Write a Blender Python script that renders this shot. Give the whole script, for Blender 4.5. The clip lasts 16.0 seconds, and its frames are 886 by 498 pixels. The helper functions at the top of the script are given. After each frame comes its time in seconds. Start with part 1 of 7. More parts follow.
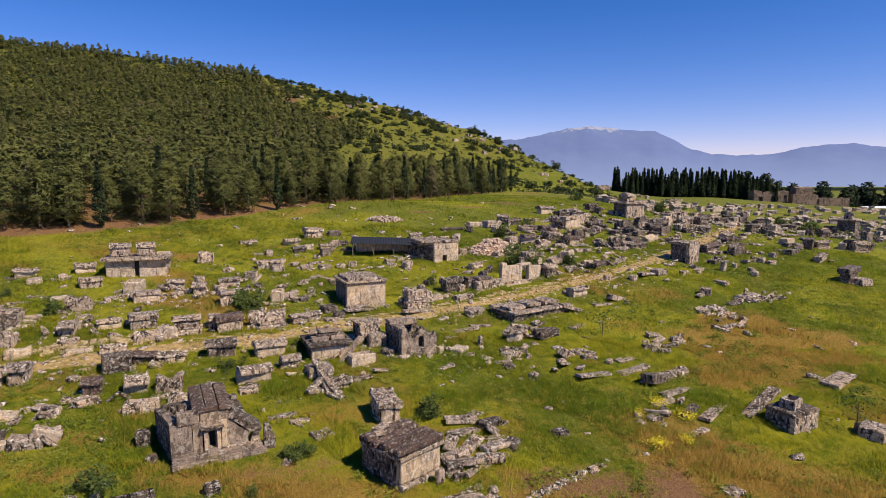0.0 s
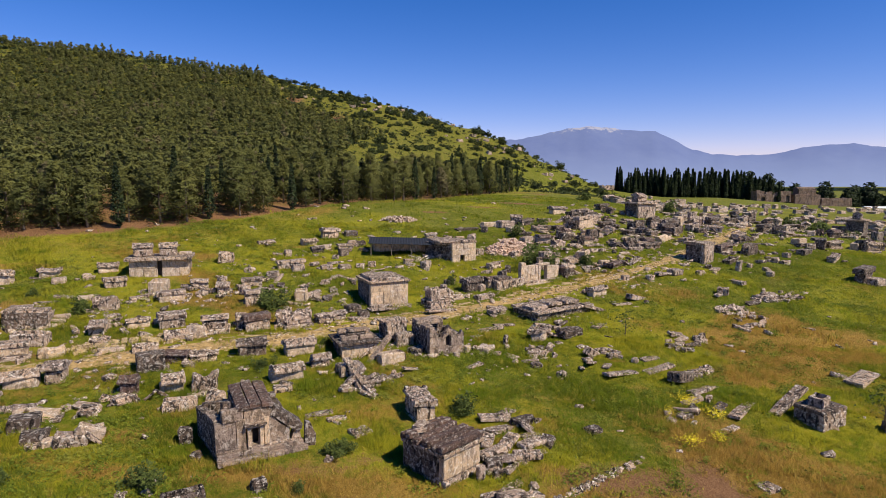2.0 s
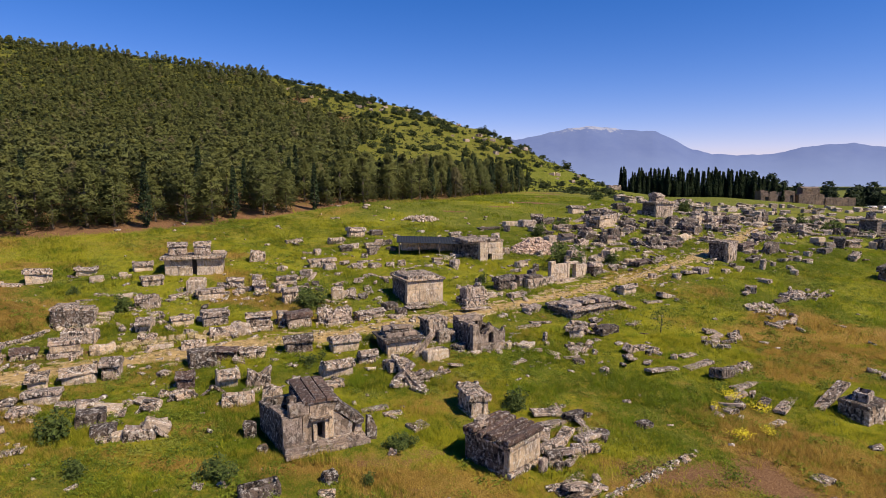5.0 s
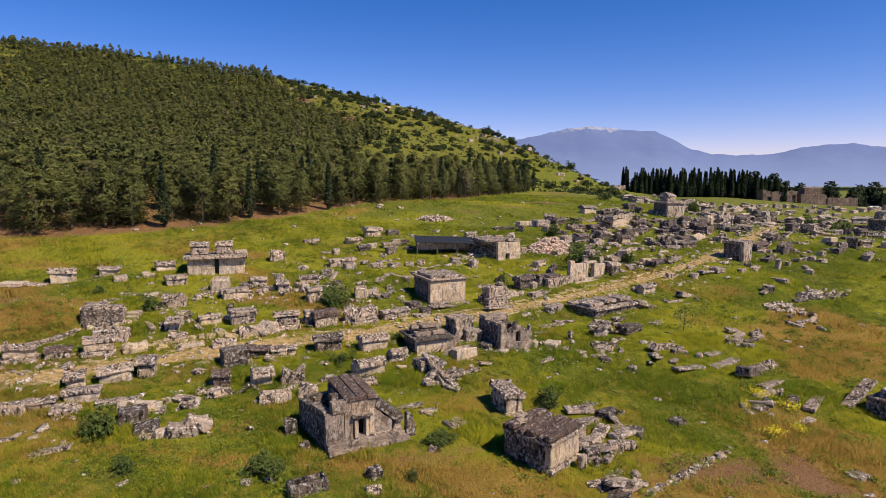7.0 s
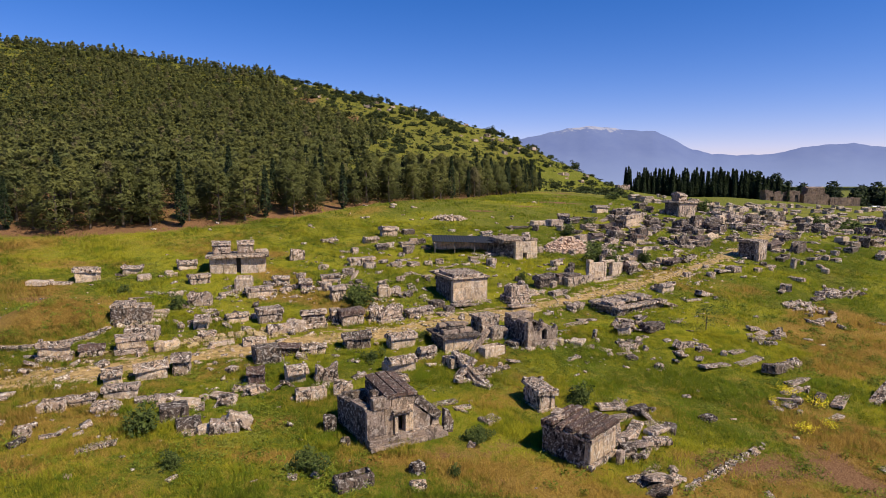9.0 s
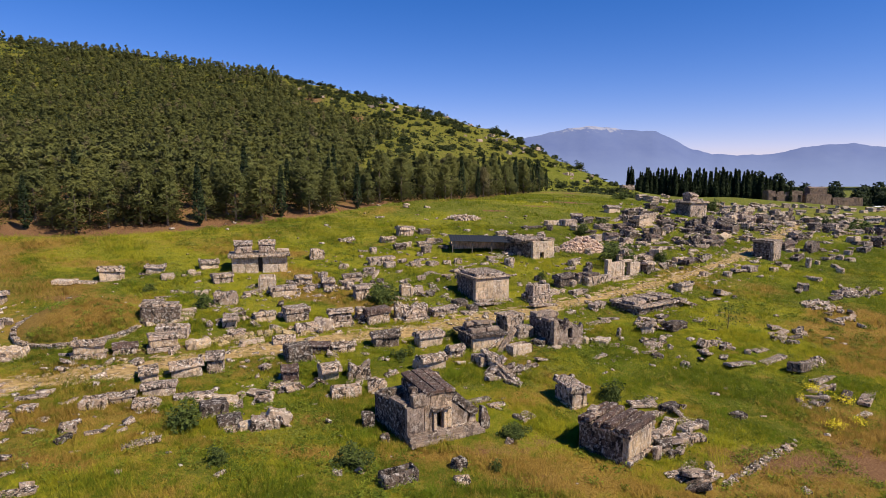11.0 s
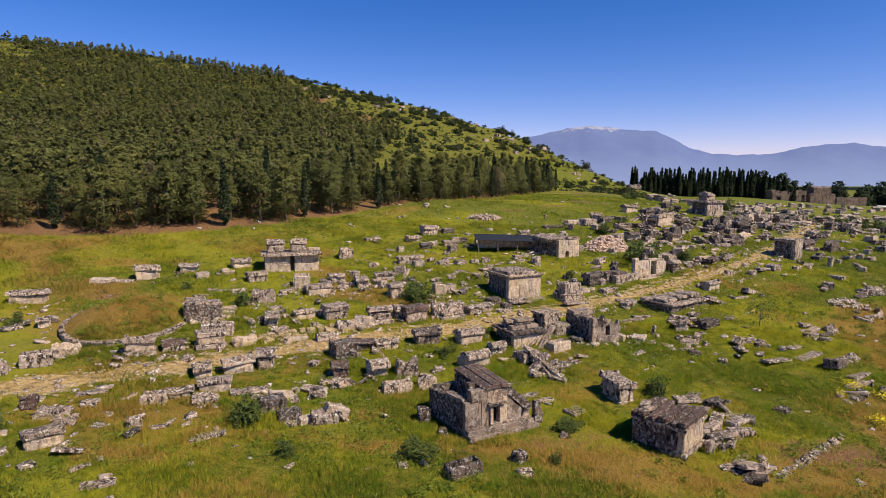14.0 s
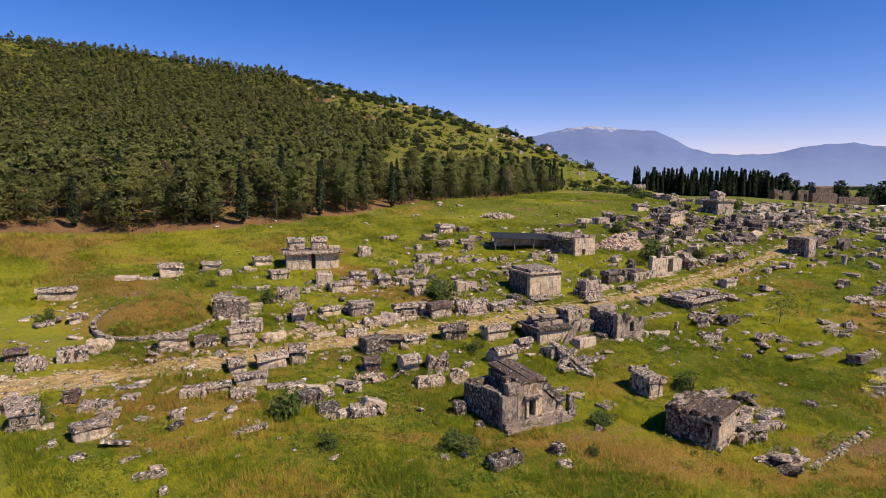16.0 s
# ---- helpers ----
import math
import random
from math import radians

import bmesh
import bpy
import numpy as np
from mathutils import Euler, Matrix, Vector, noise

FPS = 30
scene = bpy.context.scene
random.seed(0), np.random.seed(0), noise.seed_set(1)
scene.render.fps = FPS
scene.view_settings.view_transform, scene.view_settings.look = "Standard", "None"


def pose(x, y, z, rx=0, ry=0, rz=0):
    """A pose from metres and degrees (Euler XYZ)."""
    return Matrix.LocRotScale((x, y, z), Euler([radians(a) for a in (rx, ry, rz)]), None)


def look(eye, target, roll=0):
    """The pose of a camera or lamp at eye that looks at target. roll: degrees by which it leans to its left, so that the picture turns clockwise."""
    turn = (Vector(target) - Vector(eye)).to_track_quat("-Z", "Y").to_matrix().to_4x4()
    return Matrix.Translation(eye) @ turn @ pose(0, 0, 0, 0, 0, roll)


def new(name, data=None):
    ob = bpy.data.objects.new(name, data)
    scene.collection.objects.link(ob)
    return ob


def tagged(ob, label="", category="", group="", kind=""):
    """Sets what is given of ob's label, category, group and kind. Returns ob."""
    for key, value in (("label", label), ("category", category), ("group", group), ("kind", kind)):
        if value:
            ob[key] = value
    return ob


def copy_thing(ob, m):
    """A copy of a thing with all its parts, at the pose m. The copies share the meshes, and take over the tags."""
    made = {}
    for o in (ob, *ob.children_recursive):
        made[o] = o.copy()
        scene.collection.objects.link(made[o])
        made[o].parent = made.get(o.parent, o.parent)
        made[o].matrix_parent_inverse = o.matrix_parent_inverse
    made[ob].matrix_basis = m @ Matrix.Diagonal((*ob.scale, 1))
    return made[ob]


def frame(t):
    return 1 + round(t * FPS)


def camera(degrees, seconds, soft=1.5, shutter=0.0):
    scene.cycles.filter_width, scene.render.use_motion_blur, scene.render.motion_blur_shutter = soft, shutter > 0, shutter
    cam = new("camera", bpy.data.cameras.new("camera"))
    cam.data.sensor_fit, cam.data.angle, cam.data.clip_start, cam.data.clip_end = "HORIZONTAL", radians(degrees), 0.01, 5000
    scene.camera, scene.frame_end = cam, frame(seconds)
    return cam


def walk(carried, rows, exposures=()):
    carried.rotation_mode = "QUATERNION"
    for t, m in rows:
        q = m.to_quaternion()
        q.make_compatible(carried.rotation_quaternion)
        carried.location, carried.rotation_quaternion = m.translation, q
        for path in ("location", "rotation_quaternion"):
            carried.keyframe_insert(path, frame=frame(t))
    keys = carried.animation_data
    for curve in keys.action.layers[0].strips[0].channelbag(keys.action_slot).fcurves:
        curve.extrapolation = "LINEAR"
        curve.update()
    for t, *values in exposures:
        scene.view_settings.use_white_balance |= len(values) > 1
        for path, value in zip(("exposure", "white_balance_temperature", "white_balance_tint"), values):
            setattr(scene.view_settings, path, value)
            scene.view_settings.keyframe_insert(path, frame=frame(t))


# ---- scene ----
cam = camera(73.7, 16.0, soft=0.8)
METRES, EYE, TILT, LEAN, TURN = 17.5, 15.0, -7.0, 0.0, 0.0
ROWS = [
    (0, 0, 0, 0, 0, 0, -0),
    (0.5, -0.0296, -0.0066, -0, 0, -0.0152, -0.01),
    (1, -0.0591, -0.0137, -0.0002, -0.0076, -0, -0.02),
    (1.5, -0.0892, -0.0206, 0.0002, -0.0076, -0, -0.01),
    (2, -0.1195, -0.0277, 0.0001, -0.0076, 0, -0.02),
    (2.5, -0.1502, -0.034, -0.0007, -0.0152, 0.0076, -0.02),
    (3, -0.1826, -0.041, -0.002, -0.0152, 0, -0),
    (3.5, -0.2139, -0.0476, -0.0037, -0.0227, -0, -0),
    (4, -0.2451, -0.0539, -0.0053, -0.0227, -0.0076, 0.02),
    (6.5, -0.4026, -0.0847, -0.0096, -0.0607, 0.0076, 0.01),
    (7, -0.4334, -0.0906, -0.0097, -0.0758, 0, 0.01),
    (7.5, -0.4642, -0.0964, -0.0105, -0.0834, -0, -0),
    (8, -0.4946, -0.1022, -0.0117, -0.0758, -0.0076, -0),
    (8.5, -0.5253, -0.1084, -0.0127, -0.091, -0.0152, 0.01),
    (9, -0.5561, -0.1147, -0.0138, -0.091, -0.0152, 0),
    (11.5, -0.7096, -0.1475, -0.0167, -0.0986, -0.0303, -0.02),
    (12, -0.7403, -0.1539, -0.017, -0.0986, -0.0379, -0.02),
    (12.5, -0.7709, -0.1608, -0.0179, -0.0986, -0.0379, -0.02),
    (13, -0.8018, -0.1679, -0.0189, -0.1061, -0.0455, -0.02),
    (13.5, -0.8326, -0.175, -0.0199, -0.1137, -0.0455, -0.02),
    (14, -0.8631, -0.1824, -0.0216, -0.1137, -0.0455, -0.01),
    (14.5, -0.8938, -0.1902, -0.0238, -0.1137, -0.0455, -0),
    (15, -0.9244, -0.1981, -0.0268, -0.1213, -0.0531, 0),
    (15.5, -0.9551, -0.2062, -0.0305, -0.1289, -0.0455, 0.01),
    (16, -0.9855, -0.2142, -0.0343, -0.1365, -0.0455, 0.02),
]
walk(cam, [(t, pose(0, 0, EYE, TILT, LEAN, TURN) @ pose(METRES * x, METRES * y, METRES * z, 90 + pitch, roll, yaw)) for t, x, y, z, yaw, pitch, roll in ROWS])

# ---- world, sun, exposure ----
SUN_FROM = Vector((0.80, -0.52, 1.18)).normalized()
world = bpy.data.worlds.new("world")
scene.world = world
world.use_nodes = True
wn, wl = world.node_tree.nodes, world.node_tree.links
sky = wn.new("ShaderNodeTexSky")
sky.sky_type = "NISHITA"
sky.sun_disc = False
sky.sun_elevation = math.asin(SUN_FROM.z)
sky.sun_rotation = math.atan2(SUN_FROM.x, SUN_FROM.y)
sky.altitude, sky.air_density, sky.dust_density, sky.ozone_density = 1500, 1.0, 0.0, 2.0
wn["Background"].inputs["Strength"].default_value = 0.083
deep = wn.new("ShaderNodeHueSaturation")
deep.inputs["Saturation"].default_value = 1.42
tint = wn.new("ShaderNodeVectorMath")
tint.operation = "MULTIPLY"
tint.inputs[1].default_value = (1.35, 1.0, 1.37)
wl.new(sky.outputs[0], deep.inputs["Color"])
wl.new(deep.outputs[0], tint.inputs[0])
wl.new(tint.outputs[0], wn["Background"].inputs["Color"])
sun_data = bpy.data.lights.new("sun", "SUN")
sun_data.energy, sun_data.angle, sun_data.color = 5.0, radians(0.53), (1.0, 0.90, 0.73)
sun = new("sun", sun_data)
sun.matrix_world = look(SUN_FROM * 100, (0, 0, 0))
scene.view_settings.exposure = 0.21


# ---- the lie of the land ----
def ss(a, b, v):
    u = np.clip((v - a) / (b - a), 0, 1)
    return u * u * (3 - 2 * u)


def soft_interp(v, xs, ys, w):
    return sum(np.interp(v + d * w, xs, ys) for d in (-1, -0.5, 0, 0.5, 1)) / 5


def wave(x, y, scale, seed=0.0):
    """Smooth noise of about -1 to 1."""
    u, v = x / scale + seed * 1.7, y / scale - seed * 2.3
    return (np.sin(u * 1.3 + 1.7 * np.sin(v * 0.9 + seed)) + np.sin(v * 1.7 + 1.3 * np.sin(u * 1.1 - seed)) + np.sin((u + v) * 0.8 + seed)) / 3


FOOT_X, FOOT_Y = (-400, -60, -42, -17, 0, 21, 50, 80), (66, 72, 77, 100, 140, 190, 225, 245)
CREST_X, CREST_Y = (-400, -300, -204, -104, -17, 33, 50, 80), (400, 400, 400, 380, 330, 300, 270, 250)
CREST_Z = (108, 103, 91, 75, 49, 29, 18, 8)


def foot(x):
    return soft_interp(x, FOOT_X, FOOT_Y, 12)


def crest(x):
    return soft_interp(x, CREST_X, CREST_Y, 25), soft_interp(x, CREST_X, CREST_Z, 15)


def ground(x, y):
    """The height of the ground."""
    x, y = np.asarray(x, float), np.asarray(y, float)
    u, v = np.clip(x, -75, 100) / 50, np.clip(y, 8, 118) / 50
    near = -1.679 - 3.976 * u - 0.567 * v + 3.560 * u * v - 0.177 * u * u + 5.951 * v * v - 1.630 * u * v * v - 1.396 * v ** 3
    far = 10.3 - 8.0 * ss(0, 1, (x - 5 - 0.15 * (y - 110)) / 95) - 45 * ss(330, 1500, y) - 25 * ss(110, 520, x)
    z = near + (far - near) * ss(82, 118, y)
    f = foot(x)
    cy, cz = crest(x)
    rise = (y - f) / (cy - f)
    p = np.where(rise < 1, np.clip(rise, 0, 1) ** 1.7, np.clip(1 - (rise - 1) * 0.5, 0, 1))
    z = z + np.maximum(cz - 9, 0) * p
    r = np.hypot(x + 40.6, y - 43.7) / 4.3
    z = z + (0.42 + 1.5 * (1 - r * r)) * (r < 1)
    return z + 0.10 * wave(x, y, 2.3, 1) + 0.05 * wave(x, y, 0.8, 2) + 1.6 * wave(x, y, 21, 3) * ss(0.1, 0.6, rise)


# ---- end land ----
TUMULUS = (-40.6, 43.7)
ROAD = ((-62, 22.0), (-52, 27.0), (-43.9, 31.0), (-38.8, 33.8), (-33.1, 36.6), (-25.6, 40.5), (-17.4, 44.3), (-10.3, 47.4), (-4.2, 50.9), (2.4, 54.7), (8, 58.4), (14.2, 62.6), (21, 68.3), (28.7, 75.6), (38.7, 86.3), (46, 95), (58, 110))


def road_y(x):
    return soft_interp(np.asarray(x, float), [p[0] for p in ROAD], [p[1] for p in ROAD], 2.0)


def off_road(x, y):
    """Metres away from the road's middle, minus on the near side."""
    return (y - road_y(x)) * 0.84


def bump_at(x, y, cx, cy, rx, ry):
    return np.exp(-(((x - cx) / rx) ** 2 + ((y - cy) / ry) ** 2))


DRY_PATCHES = ((20.5, 29.5, 3.5, 1.4), (15.5, 32.2, 3.0, 1.2), (4.5, 37.5, 2.6, 0.7), (21.7, 41.0, 4.0, 1.0), (12.6, 39.4, 2.4, 0.8), (29.0, 45.5, 4.0, 0.8), (10.9, 43.5, 3.0, 0.6), (-12.1, 40.3, 2.4, 0.6), (-22.2, 27.9, 3.0, 0.7), (-31.6, 25.3, 3.5, 0.7), (-8.5, 39.9, 3.0, 0.7), (-47.0, 60.5, 7.0, 1.6), (-30.0, 66.0, 9.0, 1.2), (-20.0, 72.0, 6.0, 1.6), (-43.0, 50.0, 5.0, 0.9), (-10.0, 27.3, 6.0, 1.1), (-3.0, 25.3, 7.0, 1.4), (5.0, 26.0, 6.0, 2.0), (15.0, 31.5, 6.0, 1.8), (-36.0, 29.5, 4.0, 1.0), (2.0, 33.0, 3.0, 0.8), (25.8, 45.4, 3.6, 0.5), (31.9, 46.6, 5.0, 0.6), (21.3, 41.8, 5.2, 1.3), (7.9, 29.3, 3.6, 0.8), (3.7, 38.7, 2.4, 0.5), (-20.0, 31.0, 1.7, 0.5), (34.0, 49.7, 4.7, 0.6), (25.8, 48.1, 3.2, 0.5), (-3.2, 38.1, 2.3, 0.5), (32.4, 45.9, 3.3, 0.9), (-19.5, 30.5, 2.1, 0.5), (-28.7, 30.2, 1.1, 0.5), (-19.0, 27.1, 1.9, 0.6))


# bare places on the far slope: the trail that climbs past the wood, and two scars of the hillside
TRAIL = ((-7.5, 88.5, 2.4, 0.9), (-3.5, 93.5, 2.6, 0.9), (4.0, 100.0, 4.0, 0.9), (11.0, 108.5, 3.6, 1.6), (19.0, 140.0, 3.0, 6.0), (26.0, 171.0, 4.0, 5.0), (-82.7, 323.7, 4.0, 7.0), (-52.9, 287.0, 3.0, 8.0))


def zones(x, y):
    """Dry rusty grass, bare earth, yellow-green growth, each 0 to 1."""
    x, y = np.asarray(x, float), np.asarray(y, float)
    d = y - foot(x)
    n1, n2 = wave(x, y, 5.0, 4), wave(x, y, 2.2, 5)
    dry = 0.0 * x
    for cx, cy, rx, ry in DRY_PATCHES:
        dry = dry + (0.46 + 0.34 * wave(x, 2.2 * y, 1.2, 10)) * bump_at(x, y, cx, cy, rx, ry)
    dry = dry + 0.75 * bump_at(d, 0 * d, -9, 0, 4.5, 1) * (0.5 + 0.5 * n1) + 1.3 * bump_at(x, y, *TUMULUS, 3.4, 3.2)
    dry = dry + 0.85 * np.clip(n1 + 0.8 * n2 + 0.15, 0, 1) * (1 - ss(60, 75, y)) * (0.45 + 0.55 * ss(-12, 4, x + 2 * (y - 28))) + (0.16 + 0.5 * np.clip(n1 + 0.3, 0, 1)) * ss(8, 22, x - 0.25 * (y - 28)) * (1 - ss(52, 66, y)) + 0.22 * ss(-16, -4, x) * (1 - ss(27.5, 31, y + 0.10 * x))
    bare = 0.95 * bump_at(d, 0 * d, -1.4, 0, 2.3, 1) * (1 - ss(-10, 12, x)) + 0.85 * bump_at(x, y, 7.0, 28.6, 5.0, 1.9) + 0.5 * bump_at(x, y, -6.0, 29.6, 2.2, 1.0) + 0.5 * bump_at(x, y, -8.0, 25.5, 3.0, 0.9) + 0.45 * bump_at(x, y, 14.0, 27.0, 4.0, 1.2) + 0.62 * bump_at(x, y, 12.2, 28.6, 1.3, 3) + 0.55 * bump_at(x, y, -9.5, 28.2, 3.0, 0.8) + 0.7 * bump_at(x, y, -45, 50, 4, 1.2) + 0.5 * bump_at(x, y, 12, 108, 6, 1.6)
    bare = bare + 0.6 * bump_at(off_road(x, y), 0 * x, 2.6, 0, 1.6, 1) * ss(-45, -35, x) * (1 - ss(-12, 0, x)) + 0.12 * ss(0.0, 0.2, d / 60) * (x < 60)
    bare = bare + 0.6 * ss(-2, 2, d) * (1 - ss(25, 40, d)) * (1 - ss(10, 25, x))
    bare = bare + 0.20 * ss(25, 80, d)
    for cx, cy, rx, ry in TRAIL:
        bare = bare + 0.8 * bump_at(x, y, cx, cy, rx, ry)
    lush = 0.5 - 0.5 * ss(10, 50, d) + 0.6 * wave(x, y, 5, 7) + 0.4 * wave(x, y, 1.8, 8) + 0.3 * ss(50, 62, y) * (1 - ss(70, 90, y)) * (x < 0) - 0.40 * ss(60, 92, y + 0.4 * x)
    dry = dry - 0.06 - 0.10 * ss(20, 60, d) + 0.10 * ss(115, 170, y) + 0.26 * wave(x, y, 14, 2)
    return np.clip(dry, 0, 1), np.clip(bare, 0, 1), np.clip(lush, 0, 1)


# ---- materials ----
def material(name, rough=0.9):
    m = bpy.data.materials.new(name)
    m.use_nodes = True
    b = m.node_tree.nodes["Principled BSDF"]
    b.inputs["Roughness"].default_value = rough
    b.inputs["Specular IOR Level"].default_value = 0.2
    return m, m.node_tree.nodes, m.node_tree.links, b


def node(n, kind, **inputs):
    q = n.new(kind)
    for k, v in inputs.items():
        q.inputs[k].default_value = v
    return q


def noise_node(n, l, vec, scale, detail=4.0, rough=0.6):
    q = node(n, "ShaderNodeTexNoise", Scale=scale, Detail=detail, Roughness=rough)
    l.new(vec, q.inputs["Vector"])
    return q.outputs["Fac"]


def ramp(n, l, fac, a, b):
    """Fac from 0 at a to 1 at b."""
    q = n.new("ShaderNodeMapRange")
    q.inputs["From Min"].default_value, q.inputs["From Max"].default_value = a, b
    l.new(fac, q.inputs["Value"])
    return q.outputs["Result"]


def maths(n, l, op, a, b):
    q = n.new("ShaderNodeMath")
    q.operation = op
    for i, v in enumerate((a, b)):
        if isinstance(v, (int, float)):
            q.inputs[i].default_value = v
        else:
            l.new(v, q.inputs[i])
    return q.outputs[0]


def mix(n, l, fac, a, b):
    q = n.new("ShaderNodeMix")
    q.data_type = "RGBA"
    for i, v in ((0, fac), (6, a), (7, b)):
        if isinstance(v, (int, float)):
            q.inputs[i].default_value = v
        elif isinstance(v, tuple):
            q.inputs[i].default_value = (*v, 1)
        else:
            l.new(v, q.inputs[i])
    return q.outputs[2]


def bump(n, l, b, height, strength, distance):
    q = node(n, "ShaderNodeBump", Strength=strength, Distance=distance)
    l.new(height, q.inputs["Height"])
    l.new(q.outputs["Normal"], b.inputs["Normal"])


def bend_normal(n, l, b, t, amount):
    """Leans leaf and blade normals upwards, so that a mass of them takes the light as a whole."""
    geo = n.new("ShaderNodeNewGeometry")
    a, c = n.new("ShaderNodeVectorMath"), n.new("ShaderNodeVectorMath")
    a.operation, c.operation = "MULTIPLY_ADD", "NORMALIZE"
    l.new(geo.outputs["Normal"], a.inputs[0])
    a.inputs[1].default_value = (1 - amount,) * 3
    a.inputs[2].default_value = (0.1 * amount, -0.1 * amount, amount)
    l.new(a.outputs[0], c.inputs[0])
    l.new(c.outputs[0], b.inputs["Normal"])


def stone_material(name, grey, tan, dark, lichen, tan_amount=0.5, low=1.0, pale=1.0, stain=1.0):
    m, n, l, b = material(name, 0.92)
    geo, info = n.new("ShaderNodeNewGeometry"), n.new("ShaderNodeObjectInfo")
    pos = geo.outputs["Position"]
    big, mid, fine = noise_node(n, l, pos, 0.9 / low, 3), noise_node(n, l, pos, 5.0 / low, 6, 0.72), noise_node(n, l, pos, 17.0 / low, 6, 0.75)
    streak = n.new("ShaderNodeMapping")
    streak.inputs["Scale"].default_value = (2.2 / low, 2.2 / low, 0.9 / low)
    l.new(pos, streak.inputs["Vector"])
    run = noise_node(n, l, streak.outputs[0], 1.5, 7, 0.72)
    fac = ramp(n, l, maths(n, l, "ADD", big, maths(n, l, "MULTIPLY", info.outputs["Random"], 0.25)), 0.76 - tan_amount * 0.5, 1.0 - tan_amount * 0.5)
    col = mix(n, l, fac, grey, tan)
    age = n.new("ShaderNodeMath")
    age.operation = "FRACT"
    l.new(maths(n, l, "ADD", maths(n, l, "MULTIPLY", info.outputs["Random"], 7.31), geo.outputs["Random Per Island"]), age.inputs[0])
    col = mix(n, l, maths(n, l, "MULTIPLY", ramp(n, l, age.outputs[0], 0.25, 1.0), 0.62 * stain), col, tuple(c * 0.38 for c in tan))
    col = mix(n, l, maths(n, l, "MULTIPLY", ramp(n, l, run, 0.508, 0.540), 0.94 * stain), col, dark)
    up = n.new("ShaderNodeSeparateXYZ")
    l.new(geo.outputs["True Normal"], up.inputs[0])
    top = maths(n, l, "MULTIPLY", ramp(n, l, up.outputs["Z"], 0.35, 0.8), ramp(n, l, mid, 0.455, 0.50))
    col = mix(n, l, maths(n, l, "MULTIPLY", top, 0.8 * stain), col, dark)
    col = mix(n, l, maths(n, l, "MULTIPLY", ramp(n, l, mid, 0.55, 0.58), 0.80 * pale), col, lichen)
    col = mix(n, l, maths(n, l, "MULTIPLY", ramp(n, l, fine, 0.58, 0.62), 0.45 * pale), col, lichen)
    col = mix(n, l, maths(n, l, "MULTIPLY", ramp(n, l, fine, 0.46, 0.41), 0.75 * stain), col, dark)
    # Sharp edges paler: worn, lichened rims plus edge light put into the colour.
    worn = maths(n, l, "MULTIPLY", ramp(n, l, geo.outputs["Pointiness"], 0.54, 0.64), ramp(n, l, mid, 0.50, 0.56))
    col = mix(n, l, maths(n, l, "MULTIPLY", worn, 0.55), col, lichen)
    l.new(col, b.inputs["Base Color"])
    bump(n, l, b, maths(n, l, "ADD", mid, maths(n, l, "MULTIPLY", fine, 0.6)), 1.0, 0.085 * low)
    return m


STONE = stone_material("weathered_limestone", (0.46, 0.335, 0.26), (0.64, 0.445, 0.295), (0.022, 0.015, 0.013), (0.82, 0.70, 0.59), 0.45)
# Black lichen, with the shade of turned-away walls put into the colour too.
DARK_STONE = stone_material("lichen_and_shade_limestone", (0.125, 0.088, 0.070), (0.25, 0.165, 0.11), (0.012, 0.009, 0.008), (0.70, 0.61, 0.53), 0.28, 1.0, 0.62)
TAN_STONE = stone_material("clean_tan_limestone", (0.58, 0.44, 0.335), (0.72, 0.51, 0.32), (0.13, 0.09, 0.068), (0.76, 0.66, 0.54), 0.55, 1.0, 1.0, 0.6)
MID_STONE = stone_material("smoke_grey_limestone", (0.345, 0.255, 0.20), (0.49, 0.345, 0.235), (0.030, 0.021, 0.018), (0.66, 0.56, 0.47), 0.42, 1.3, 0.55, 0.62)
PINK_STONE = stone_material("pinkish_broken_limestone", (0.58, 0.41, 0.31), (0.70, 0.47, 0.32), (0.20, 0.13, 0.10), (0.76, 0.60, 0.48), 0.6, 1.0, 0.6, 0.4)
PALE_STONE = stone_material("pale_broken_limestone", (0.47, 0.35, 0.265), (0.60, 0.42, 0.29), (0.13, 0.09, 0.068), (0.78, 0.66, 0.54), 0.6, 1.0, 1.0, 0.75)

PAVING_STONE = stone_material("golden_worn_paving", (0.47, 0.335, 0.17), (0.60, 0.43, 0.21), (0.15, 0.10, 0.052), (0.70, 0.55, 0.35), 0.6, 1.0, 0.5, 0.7)


